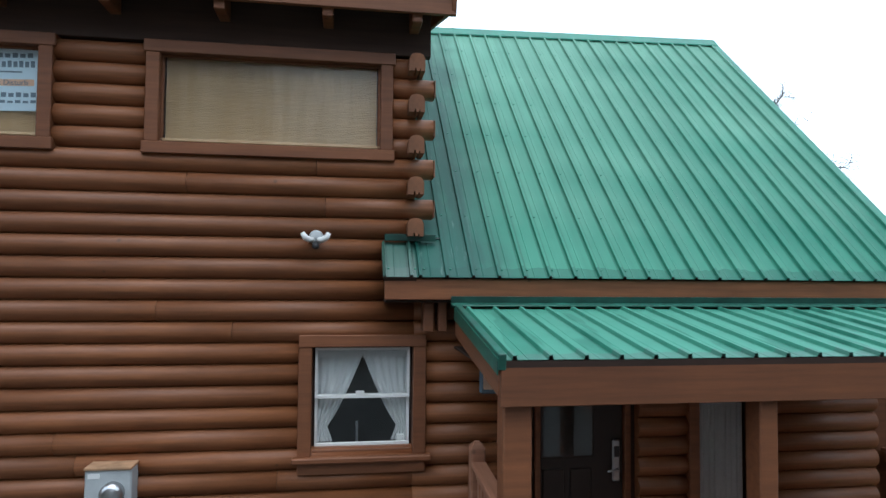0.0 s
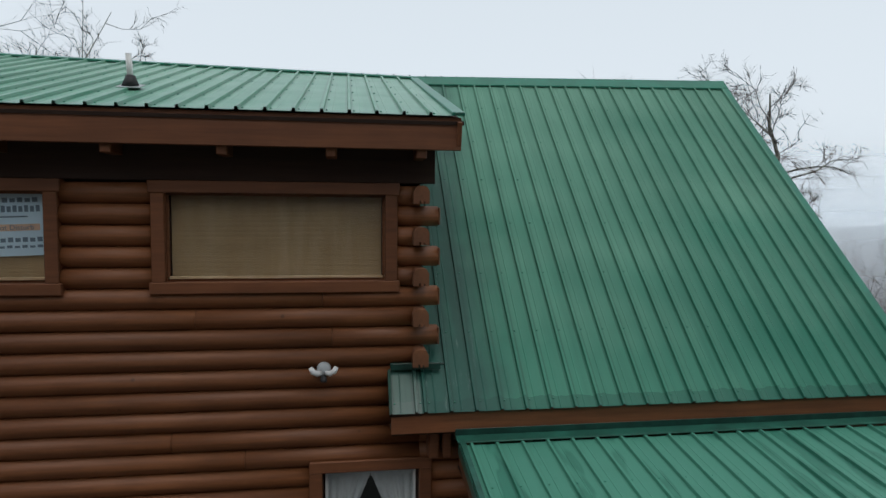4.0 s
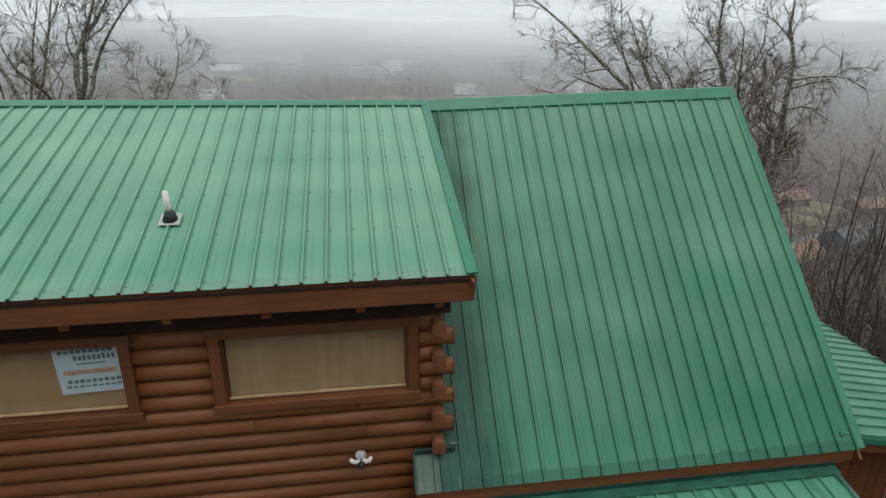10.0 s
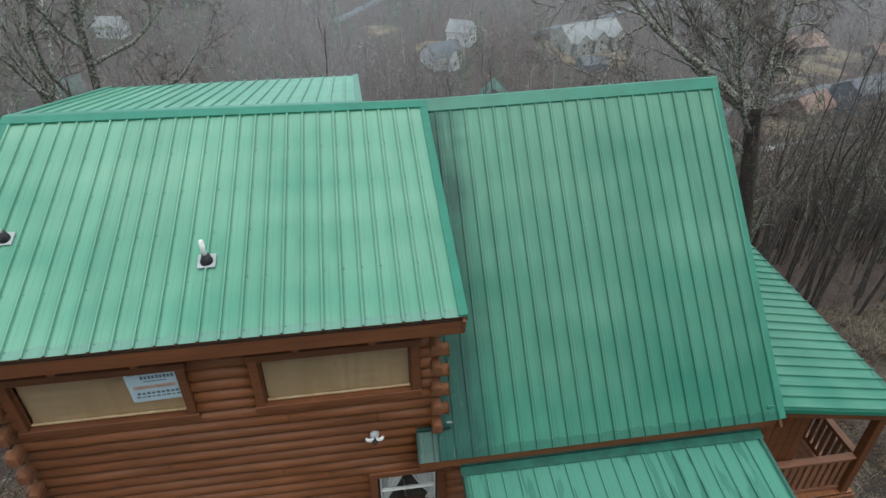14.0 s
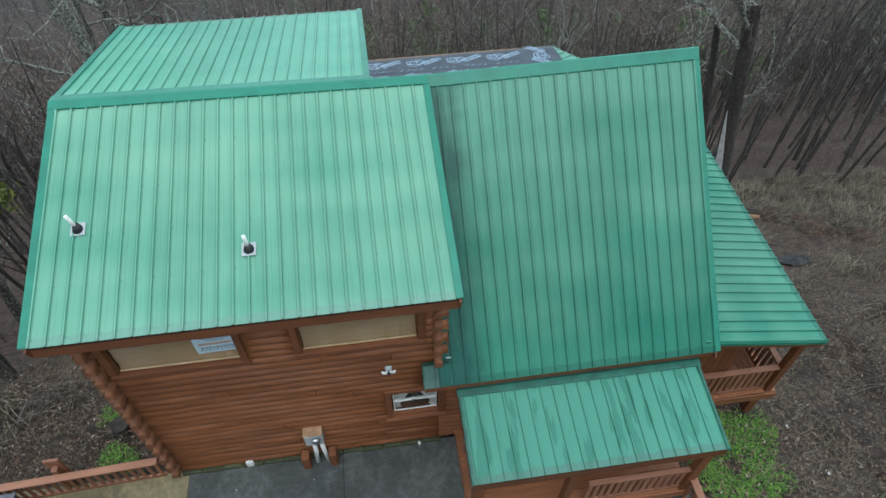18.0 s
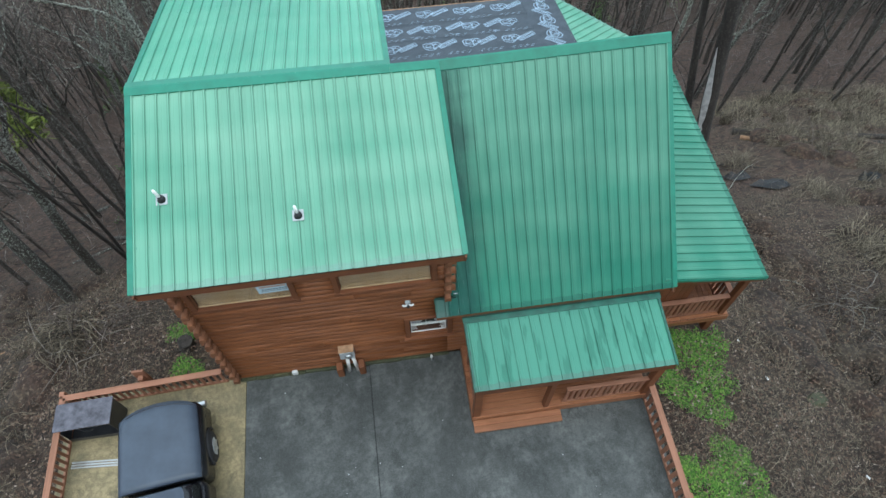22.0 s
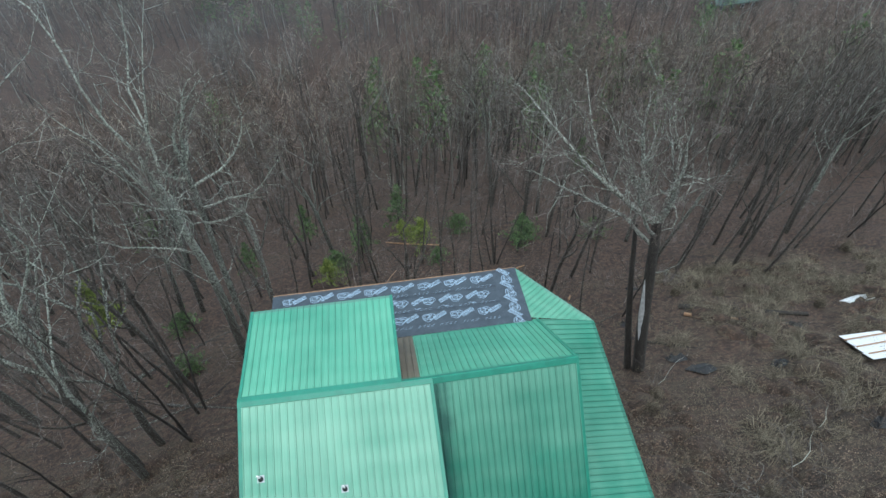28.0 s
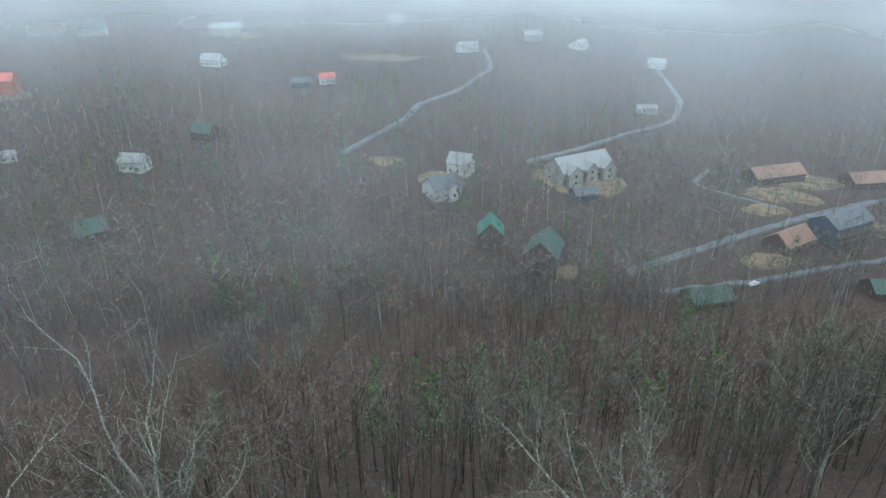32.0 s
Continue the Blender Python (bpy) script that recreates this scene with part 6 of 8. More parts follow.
FINE_ARMS = ((0.8, (-0.9, 0.1, 0.5), 5.0, 0.42), (0.99, (-0.35, 0.1, 1), 4.6, 0.55), (0.99, (0.2, -0.2, 1), 4.8, 0.55), (0.9, (0.9, 0.15, 0.5), 5.4, 0.45), (0.82, (1.0, -0.1, 0.3), 5.4, 0.42), (0.97, (0.55, 0.3, 0.8), 5.0, 0.45), (0.93, (-0.5, -0.4, 0.8), 4.2, 0.4), (0.76, (0.9, 0.4, 0.25), 4.0, 0.35))
fine_crown = crown_kind(37, 18.6, 0.2, 5.0, BARK_GREY, TWIG_DARK, "tall leafless tree with a round crown of fine dark twigs", BARK_PALE, limbs=0, low=0, n2=11, n3=7, n4=4, lift=0.06, wander=0.17, sway=0.012, arms_at=FINE_ARMS)


def stand(kind, x, y, turn=0, size=1.0, lean=0.0, first=False):
    m = pose(x, y, float(ground_height(x, y)) - 0.1, lean, 0, turn) @ Matrix.Scale(size, 4)
    if first:
        kind.matrix_basis = m
        return kind
    ob = copy_thing(kind, pose(0, 0, 0))
    ob.matrix_basis = m
    return ob


big_dark.matrix_basis = pose(12.75, 10.1, float(ground_height(12.75, 10.1)) - 0.1, -11.5, -6.0, 0)
bm = bmesh.new()
ring = [bm.verts.new((x, -0.40 + 0.5 * abs(x), z)) for x, z in ((0.0, 3.2), (0.12, 4.2), (0.16, 5.6), (0.08, 7.0), (0.02, 7.8), (-0.06, 6.6), (-0.14, 5.2), (-0.10, 4.0))]
back_ring = [bm.verts.new((v.co.x * 0.9, -0.2, v.co.z)) for v in ring]
bm.faces.new(ring)
for k in range(8):
    bm.faces.new((ring[k], back_ring[k], back_ring[(k + 1) % 8], ring[(k + 1) % 8]))
part("bleached_scar", bm, plain("bleached_wood", (0.42, 0.42, 0.41), 0.85, 0, 0.3, 5), big_dark, "strip of bare bleached wood", pose(0, 0, 0, 0, 0, -41))
stand(big_pale, -11.4, 17.2, 130, 1.13, 0, True)
stand(fine_crown, -10.3, 16.8, 0, 1.0, 0, True)
stand(big_pale, -14.6, 7.45, 20, 0.95, -4)
stand(big_grey, -14.8, 10.0, 200, 1.0, -3, True)
stand(big_grey, -19.5, 4.6, 80, 0.9, -3)
stand(big_grey, -9.6, 21.5, 300, 0.95)
stand(big_pale, -25, 15, 250, 1.0)
for x, y, turn, size in ((-18.5, 25.5, 60, 1.0), (-20, 33, 10, 0.95), (-29, 26, 300, 1.0), (-35, 34, 140, 1.0), (21, 29, 90, 0.75), (28, 34, 220, 0.95), (36, 28, 30, 0.75), (16, 40, 280, 0.8)):
    stand(big_pale if size < 0.92 or size > 1.05 else kinds[1 if x > 0 else 0], x, y, turn, size)

for k, x, y, turn, size in ((2, -13.9, 14.2, 130, 1.0), (5, -13.3, 10.1, 70, 1.1), (5, -12.6, 9.35, 10, 1.15), (5, -12.9, 12.3, 170, 1.0), (2, -18.1, 20.3, 250, 0.95), (5, -17.8, 6.6, 90, 0.9), (5, 14.8, 16.4, 30, 0.9), (3, 15.5, 23.7, 110, 0.8), (5, 10.9, 21.6, 200, 0.9),
                            (2, 28.5, 29.3, 75, 0.9), (1, 25.9, 20.9, 160, 0.8), (3, 27.4, 19.5, 320, 0.85), (4, -3.2, 29.9, 15, 0.75), (2, -8.0, 29.7, 140, 0.8), (0, 21.0, 24.0, 60, 0.75), (4, -22, 12, 20, 0.9), (0, -21.2, 14.1, 100, 1.0), (3, -19, 17.5, 200, 0.8), (1, -31, 14, 40, 1.0), (4, -12.2, 27, 310, 0.95), (1, -33, 24, 130, 1.05)):
    stand(kinds[k], x, y, turn, size)
# taller trees at the clearing's far edge
for k, x, y, turn, size in ((3, 22.0, 22.2, 40, 0.92), (4, 24.2, 21.0, 150, 1.0), (3, 27.6, 26.0, 260, 1.05), (4, 29.5, 25.0, 10, 1.2), (2, 31.2, 27.4, 95, 1.0), (3, 33.5, 31.0, 310, 1.15), (4, 30.6, 22.8, 220, 1.15), (2, 35.0, 26.6, 20, 1.05)):
    stand(kinds[k], x, y, turn, size)
for dx, dy, tn, ln in ((0, 0, 0, 7), (0.25, 0.1, 120, 8), (-0.2, 0.15, 240, 7)):
    stand(kinds[5], 8.2 + dx, 27.5 + dy, tn, 0.72, ln)

# built things and roads of the valley, kept clear of trees
FAR_HOUSES = [
    # x, y, length, depth, wall height, roof rise, turn, wall, roof, storeys
    (22.4, 157.5, 10.5, 8.0, 4.0, 3.2, 25, "white", "slate", 1), (30.0, 171, 8.0, 7.0, 4.2, 3.0, -30, "white", "pale", 1),
    (65.3, 168, 22.0, 11.0, 5.0, 4.0, 20, "cream", "pale", 2), (61.9, 153, 8.2, 6.0, 2.4, 1.6, 8, "slateblue", "slate", 1),
    (40.5, 119, 11.0, 9.0, 6.0, 4.2, 62, "brown", "darkgreen", 2), (30.6, 131, 8.0, 7.0, 5.0, 3.6, 78, "brown", "green", 1),
    (116, 121, 16.0, 9.0, 6.8, 2.6, 18, "slateblue", "slate", 2), (100.7, 118, 12.5, 8.0, 2.8, 3.2, 24, "brown", "tan", 1),
    (126, 163, 21.0, 9.0, 3.2, 2.8, 8, "brown", "tan", 1), (155, 158, 18.0, 9.0, 3.0, 2.6, 0, "brown", "tan", 1),
    (69.9, 99, 10.5, 7.0, 2.4, 2.4, 3, "brown", "darkgreen", 1), (108, 96, 8.0, 7.0, 2.4, 2.2, -8, "brown", "darkgreen", 1),
    (-65.8, 367, 19.0, 12.0, 5.0, 3.0, 10, "cream", "pale", 1), (-60.8, 297, 11.0, 8.0, 3.6, 2.8, -20, "white", "pale", 1),
    (-131, 253, 16.0, 9.0, 6.5, 2.8, 6, "orange", "red", 2), (-97, 177, 7.5, 5.0, 2.6, 1.0, 35, "white", "pale", 1),
    (-60.5, 170, 8.0, 6.0, 3.6, 2.2, -15, "white", "pale", 1), (-46.8, 196, 8.0, 6.0, 3.2, 2.6, -25, "brown", "darkgreen", 1),
    (-59.6, 130, 8.0, 7.0, 3.0, 2.8, 30, "brown", "darkgreen", 1), (-20, 252, 9.0, 6.0, 2.8, 1.8, 5, "slateblue", "slate", 1),
    (-10, 256, 7.0, 5.0, 3.2, 2.0, 12, "white", "red", 1), (118, 238, 9.5, 5.0, 2.6, 1.4, -10, "white", "pale", 1),
    (60, 330, 12, 8, 3.5, 2.5, 15, "white", "pale", 1), (120, 330, 10, 8, 3.5, 2.5, 40, "white", "pale", 1), (100, 350, 12, 8, 4, 2.5, 0, "cream", "pale", 1),
    (150, 300, 10, 7, 3.5, 2.5, -20, "white", "pale", 1), (-130, 360, 14, 9, 4, 3, 10, "cream", "darkgreen", 1), (30, 420, 12, 8, 4, 3, 0, "white", "pale", 1),
]


def afar(x, y):
    return 1.65 * (x + 0.2) - 0.2, 1.65 * (y + 7) - 7


FAR_HOUSES = [(*afar(x, y), 1.38 * a, 1.38 * b, 1.3 * h, 1.35 * r, *rest) for x, y, a, b, h, r, *rest in FAR_HOUSES]
ROADS = [
    ([(-5, 182), (8.5, 199), (18, 212), (22.6, 225), (40, 246), (64.9, 293), (70, 340)], 5.5),
    ([(51.6, 178), (75, 192), (96.8, 210), (125, 227), (139, 250), (150, 300)], 5.5),
    ([(58, 113), (79.9, 120), (100, 127), (120.6, 135), (150, 146), (185, 150)], 5.5),
    ([(62, 104), (85, 104), (110, 108), (140, 112), (170, 112)], 4.0),
    ([(112, 140), (104, 150), (98, 160), (110, 172)], 3.5),
    ([(-70, 345), (-30, 330), (10, 322), (60, 318)], 4.0),
]
ROADS = [([afar(*p) for p in pts], w * 0.66) for pts, w in ROADS]
CLEAR = [(x, y, 0.6 * max(a, b) + 1.0) for x, y, a, b, *_ in FAR_HOUSES] + [(*afar(x, y), 1.5 * r) for x, y, r in ((92, 110, 8), (120, 150, 9), (108, 140, 7), (66, 160, 8), (128, 128, 6), (84, 103, 5), (23, 168, 5))]


def blocked(x, y):
    """True where no tree can stand: buildings, roads, the yard and the cleared ground beside it."""
    if -11.5 < x < 9.5 and -20 < y < 12.5:
        return True
    if x > 7 and y < (14.5 if x < 16 else 19 + 0.1 * (x - 16)):
        return True
    if x < -9 and y < 5:
        return True
    for cx, cy, r in CLEAR:
        if (x - cx) ** 2 + (y - cy) ** 2 < r * r:
            return True
    if y > 150:
        for pts, w in ROADS:
            for (a, b), (c, d) in zip(pts, pts[1:]):
                t = min(1, max(0, ((x - a) * (c - a) + (y - b) * (d - b)) / ((c - a) ** 2 + (d - b) ** 2)))
                if math.hypot(x - a - t * (c - a), y - b - t * (d - b)) < w * 0.5 + 1.2:
                    return True
    return False


trng = random.Random(77)
spots = []
tries = 0
while len(spots) < 175 and tries < 20000:
    tries += 1
    y = 7 + 58 * trng.random() ** 1.1
    x = trng.uniform(-1, 1) * (18 + 0.95 * y)
    if blocked(x, y) or any((x - a) ** 2 + (y - b) ** 2 < 9.5 for a, b in spots) or math.hypot(x - 12.75, y - 10.1) < 3.5 or math.hypot(x + 11.2, y - 17.5) < 3:
        continue
    spots.append((x, y))
used = set()
TALL = (24, 22, 20, 20, 17, 14)
for i, (x, y) in enumerate(spots):
    r = trng.random()
    k = 0 if r < 0.07 else 1 if r < 0.13 else 2 if r < 0.24 else 3 if r < 0.52 else 4 if r < 0.84 else 5
    size = trng.uniform(0.75, 1.12)
    away = math.degrees(math.atan2(x + 1, y + 5.7))
    if -13 < away < 52:
        room = (5.6 if away < 18 else 2.5) - 0.085 * math.hypot(x + 1, y + 5.7) - float(ground_height(x, y))
        size = min(size, room / TALL[k])
    stand(kinds[k], x, y, trng.uniform(0, 360), size, trng.uniform(-4, 4), k not in used)
    used.add(k)

# the woods beyond: several thousand small bare trees joined
def far_tree(seed, limbs=9, sprays=10):
    rng = np.random.RandomState(seed)
    out, fine = ([], []), ([], [])
    bend = rng.normal(0, 0.03, 4)
    tr = [np.array((0, 0, -0.05)), np.array((bend[0], bend[1], 0.42)), np.array((bend[0] * 1.5 + bend[2], bend[1] * 1.5 + bend[3], 0.93))]
    spike(out, tr, 0.0075)
    for i in range(limbs):
        t = 0.4 + 0.52 * (i + rng.rand()) / limbs
        at = tr[0] + (tr[1] - tr[0]) * t * 2 if t < 0.5 else tr[1] + (tr[2] - tr[1]) * (t - 0.5) * 2
        ln = (0.45 * (1 - t) + 0.15) * rng.uniform(0.75, 1.3)
        d = side_dir(rng, np.array((0, 0, 1.0)), rng.uniform(0.5, 1.05))
        bp, e = path_of(rng, at, d, ln, 2, 0.22, 0.2)
        spike(out, bp, 0.0028)
        for j in range(sprays):
            u = 0.2 + 0.8 * (j + rng.rand()) / sprays
            p = bp[0] + (bp[1] - bp[0]) * u * 2 if u < 0.5 else bp[1] + (bp[2] - bp[1]) * (u - 0.5) * 2
            q = p + (side_dir(rng, e, rng.uniform(0.4, 1.3)) + np.array((0, 0, 0.1))) * ln * rng.uniform(0.18, 0.38)
            hair(fine, p, q, 0.0010)
            hair(fine, p + (q - p) * 0.5, p + (q - p) * 0.5 + side_dir(rng, e, 1.1) * ln * 0.18, 0.0008)
    return (np.array(out[0]), np.array(out[1])), (np.array(fine[0]), np.array(fine[1]))


def scatter(name, variants, places, mat, label, category):
    """Joins many copies of small meshes: places are (x, y, z, turn, size, variant)."""
    vs, fs, off = [], [], 0
    for x, y, z, a, s, k in places:
        v, f = variants[k]
        c, q = math.cos(a), math.sin(a)
        w = np.empty_like(v)
        w[:, 0] = (v[:, 0] * c - v[:, 1] * q) * s + x
        w[:, 1] = (v[:, 0] * q + v[:, 1] * c) * s + y
        w[:, 2] = v[:, 2] * s + z
        vs.append(w)
        fs.append(f + off)
        off += len(v)
    V, F = np.concatenate(vs), np.concatenate(fs)
    me = bpy.data.meshes.new(name)
    me.vertices.add(len(V))
    me.vertices.foreach_set("co", V.ravel())
    k = F.shape[1]
    me.loops.add(F.size)
    me.loops.foreach_set("vertex_index", F.ravel().astype(np.int32))
    me.polygons.add(len(F))
    me.polygons.foreach_set("loop_start", np.arange(0, F.size, k, dtype=np.int32))
    me.update(calc_edges=True)
    me.materials.append(mat)
    return tagged(new(name, me), label, category, kind="stuff")


far_kinds = [far_tree(s) for s in range(40, 46)]


def woods(count, y0, y1, power, half):
    got, tries = [], 0
    while len(got) < count and tries < count * 12:
        tries += 1
        y = y0 + (y1 - y0) * trng.random() ** power
        x = trng.uniform(-1, 1) * half(y)
        if not blocked(x, y):
            got.append((x, y, float(ground_height(x, y)), trng.uniform(0, 6.3), trng.uniform(12, 23), trng.randrange(6)))
    return got


flank = []
while len(flank) < 380:
    x, y = trng.uniform(38, 150), trng.uniform(38, 135)
    if x > 0.42 * y + 14 and not blocked(x, y):
        flank.append((x, y, float(ground_height(x, y)), trng.uniform(0, 6.3), trng.uniform(13, 21), trng.randrange(6)))
slope_woods = woods(1250, 46, 175, 1.0, lambda y: 36 + 0.8 * y) + flank
scatter("woods", [k[0] for k in far_kinds], slope_woods, TRUNK_FAR, "trunks and limbs of leafless woods on the lower slope", "woods")
scatter("woods_twigs", [k[1] for k in far_kinds], slope_woods, TWIG_FAR, "grey twigs of leafless woods on the lower slope", "twigs")


def farther_tree(seed):
    """A still smaller bare tree: trunk and limbs, and its fine sprays."""
    rng = np.random.RandomState(seed)
    out, fine = ([], []), ([], [])
    top = np.array((*rng.normal(0, 0.035, 2), 0.93))
    spike(out, [np.array((0, 0, -0.05)), top], 0.0068)
    for i in range(7):
        t = 0.38 + 0.56 * (i + rng.rand()) / 7
        d = side_dir(rng, np.array((0, 0, 1.0)), rng.uniform(0.5, 1.1)) + np.array((0, 0, 0.1))
        ln = (0.4 * (1 - t) + 0.16) * rng.uniform(0.75, 1.25)
        spike(out, [top * t, top * t + d * ln], 0.0036)
        for j in range(5):
            p = top * t + d * ln * rng.uniform(0.25, 1.0)
            hair(fine, p, p + side_dir(rng, d / np.linalg.norm(d), rng.uniform(0.5, 1.3)) * ln * rng.uniform(0.35, 0.65), 0.0022)
    return (np.array(out[0]), np.array(out[1])), (np.array(fine[0]), np.array(fine[1]))


def understorey(count):
    got = []
    while len(got) < count:
        y = 11 + 45 * trng.random()
        x = trng.uniform(-1, 1) * (16 + 0.8 * y)
        if not blocked(x, y):
            got.append((x, y, float(ground_height(x, y)), trng.uniform(0, 6.3), trng.uniform(1.5, 5.0), trng.randrange(4)))
    return got


sapling_kinds, sapling_spots = [farther_tree(q) for q in range(70, 74)], understorey(420)
scatter("saplings", [k[0] for k in sapling_kinds], sapling_spots, TWIG_DARK, "thin bare saplings between the trunks", "saplings")
scatter("sapling_twigs", [k[1] for k in sapling_kinds], sapling_spots, TWIG_DARK, "fine twigs of bare saplings", "twigs")
distant_kinds, distant_spots = [farther_tree(q) for q in range(80, 86)], woods(10500, 165, 1050, 1.35, lambda y: 60 + 0.92 * min(y, 800))
scatter("distant_woods", [k[0] for k in distant_kinds], distant_spots, TRUNK_FAR, "trunks of leafless woods filling the misty valley", "woods")
scatter("distant_twigs", [k[1] for k in distant_kinds], distant_spots, TWIG_FAR, "grey twigs of leafless woods in the misty valley", "twigs")


# ---- what lies on the hillside: leaves, dead grass, brush, logs, debris ----
lr = np.random.RandomState(9)


def ragged(n, blades, length, width, droop, spread, base_r):
    """A tuft of bent blades as verts and triangles."""
    out = []
    for s in range(n):
        r = np.random.RandomState(500 + s)
        v, f = [], []
        for k in range(blades):
            a, b = r.uniform(0, math.tau), r.uniform(0, math.tau)
            p = np.array((math.cos(b), math.sin(b), 0)) * base_r * math.sqrt(r.rand())
            d = np.array((math.cos(a) * spread, math.sin(a) * spread, 1.0))
            ln = length * r.uniform(0.5, 1.3)
            side_w = np.array((-math.sin(a), math.cos(a), 0)) * width
            m = p + d * ln * 0.5
            e = p + d * ln * np.array((1, 1, droop)) * 0.9 + np.array((math.cos(a), math.sin(a), 0)) * ln * 0.35
            i = len(v)
            v += [p - side_w, p + side_w, m + side_w * 0.8, m - side_w * 0.8, e]
            f += [(i, i + 1, i + 2), (i, i + 2, i + 3), (i + 3, i + 2, i + 4)]
        out.append((np.array(v), np.array(f)))
    return out


def litter_places(n, region, variants, s0, s1, keep):
    res = []
    while len(res) < n:
        x, y = region(lr)
        if keep(x, y):
            res.append((x, y, float(ground_height(x, y)) + 0.005, lr.uniform(0, 6.3), lr.uniform(s0, s1), lr.randint(variants)))
    return res


def off_build(x, y):
    return not (-9.9 < x < 4.55 and y < 0.25) and not (-5.6 < x < 7.1 and -0.2 < y < 10.2)


leaf_kinds = []
for s in range(6):
    r = np.random.RandomState(700 + s)
    v, f = [], []
    for k in range(14):
        c = np.array((*r.uniform(-0.5, 0.5, 2), r.uniform(0.005, 0.05)))
        t = r.normal(0, 1, 3) * np.array((1, 1, 0.35))
        t /= np.linalg.norm(t)
        w = np.cross(t, (0, 0, 1.0)) * 0.6 + np.array((0, 0, r.uniform(-0.2, 0.2)))
        L = r.uniform(0.014, 0.042)
        i = len(v)
        v += [c - t * L, c + w * L * 0.7, c + t * L, c - w * L * 0.7]
        f += [(i, i + 1, i + 2), (i, i + 2, i + 3)]
    leaf_kinds.append((np.array(v), np.array(f)))
scatter("leaf_litter", leaf_kinds, litter_places(9500, lambda r: (r.normal(0, 15) + 3, r.normal(4, 11)) if r.rand() < 0.45 else (r.uniform(4.6, 14), r.uniform(-8, 6)) if r.rand() < 0.5 else (r.uniform(-20, -5.6), r.uniform(-5, 9)), 6, 0.8, 1.5, off_build), LEAVES, "brown fallen leaves scattered over the hillside", "leaves")
dry = ragged(5, 24, 0.34, 0.0042, 0.3, 0.9, 0.28)


def rough_ground(x, y):
    return off_build(x, y) and all(math.hypot(x - a, y - b) > 1.1 for a, b in ((15.3, 10.6), (16.1, 9.3), (20.4, 8.8), (24.5, 12.5))) and ((x > 5.5 and y < 23) or (x < -5.5 and y < 9)) and noise.noise((x * 0.35, y * 0.35, 3)) > -0.12


scatter("dead_grass", dry, litter_places(950, lambda r: (r.uniform(-26, 34), r.uniform(-11, 23)), 5, 0.6, 1.6, rough_ground), DRYGRASS, "matted tufts of dead grass", "grass")
straw = []
for q in range(6):
    r = np.random.RandomState(760 + q)
    out = ([], [])
    for k in range(72):
        p = np.array((*r.uniform(-0.75, 0.75, 2), r.uniform(0.0, 0.08)))
        a = r.uniform(0, math.tau)
        hair(out, p, p + np.array((math.cos(a), math.sin(a) * 0.7, r.uniform(-0.12, 0.12))) * r.uniform(0.07, 0.26), r.uniform(0.002, 0.0045))
    straw.append((np.array(out[0]), np.array(out[1])))


def straw_ground(x, y):
    return off_build(x, y) and noise.noise((x * 0.5, y * 0.5, 13)) > -0.28


scatter("lying_straw", straw, litter_places(3800, lambda r: (r.uniform(6, 40), r.uniform(-9, 21)) if r.rand() < 0.4 else (r.uniform(4.7, 15), r.uniform(-9, 7)) if r.rand() < 0.5 else (r.uniform(-22, -5.7), r.uniform(-9, 8)), 6, 0.7, 1.5, straw_ground), DRYGRASS, "dead straw and vines matted flat over the slope", "straw")
mound = ragged(4, 120, 0.55, 0.006, -0.15, 1.0, 0.3)
TARPS = ((15.3, 10.6, 0.75), (16.1, 9.3, 0.95), (20.4, 8.8, 0.6), (17.2, 20, 0.6), (14.5, 15.3, 0.5), (21.5, 3.6, 0.6), (24.5, 12.5, 0.6))


def clearing(x, y):
    return x > 14 + 0.3 * abs(y - 9) and all(math.hypot(x - a, y - b) > 1.3 for a, b, _ in TARPS) and noise.noise((x * 0.25, y * 0.25, 7)) > -0.05


scatter("grass_mounds", mound, litter_places(330, lambda r: (r.uniform(13, 38), 1 + 20 * r.uniform(0, 1) ** 0.75), 4, 0.8, 2.0, clearing), DRYGRASS, "slumped mounds of long dead grass in the clearing", "grass")
# humps of matted grass and earth that break up the clearing and the banks
hump_kinds = []
for s in range(5):
    r = np.random.RandomState(820 + s)
    v, f = [(0, 0, 1.0)], []
    for ring, h in ((0.35, 0.86), (0.7, 0.5), (1.0, -0.25)):
        for q in range(12):
            a = q * math.tau / 12
            k = ring * r.uniform(0.75, 1.2)
            v.append((k * math.cos(a), k * math.sin(a) * 0.75, h * r.uniform(0.75, 1.2)))
    f += [(0, 1 + q, 1 + (q + 1) % 12) for q in range(12)]
    for g in range(2):
        for q in range(12):
            p, o = 1 + g * 12 + q, 1 + g * 12 + (q + 1) % 12
            f += [(p, p + 12, o + 12), (p, o + 12, o)]
    v = np.array(v, float)
    v[:, 2] *= 0.42
    hump_kinds.append((v, np.array(f)))


def hump_ground(x, y):
    return off_build(x, y) and not (4 < x < 9 and y < 4) and ((clearing(x, y) and x > 14) or (x < -10.5 and -8 < y < 9) or (7.5 < x < 13 and -8 < y < 8))


scatter("ground_humps", hump_kinds, litter_places(760, lambda r: (r.uniform(-26, 38), r.uniform(-8, 21)), 5, 0.25, 1.15, hump_ground), LITTER, "humps of matted dead grass and earth", "mounds")
lush = ragged(4, 30, 0.05, 0.011, 0.5, 1.0, 0.14)


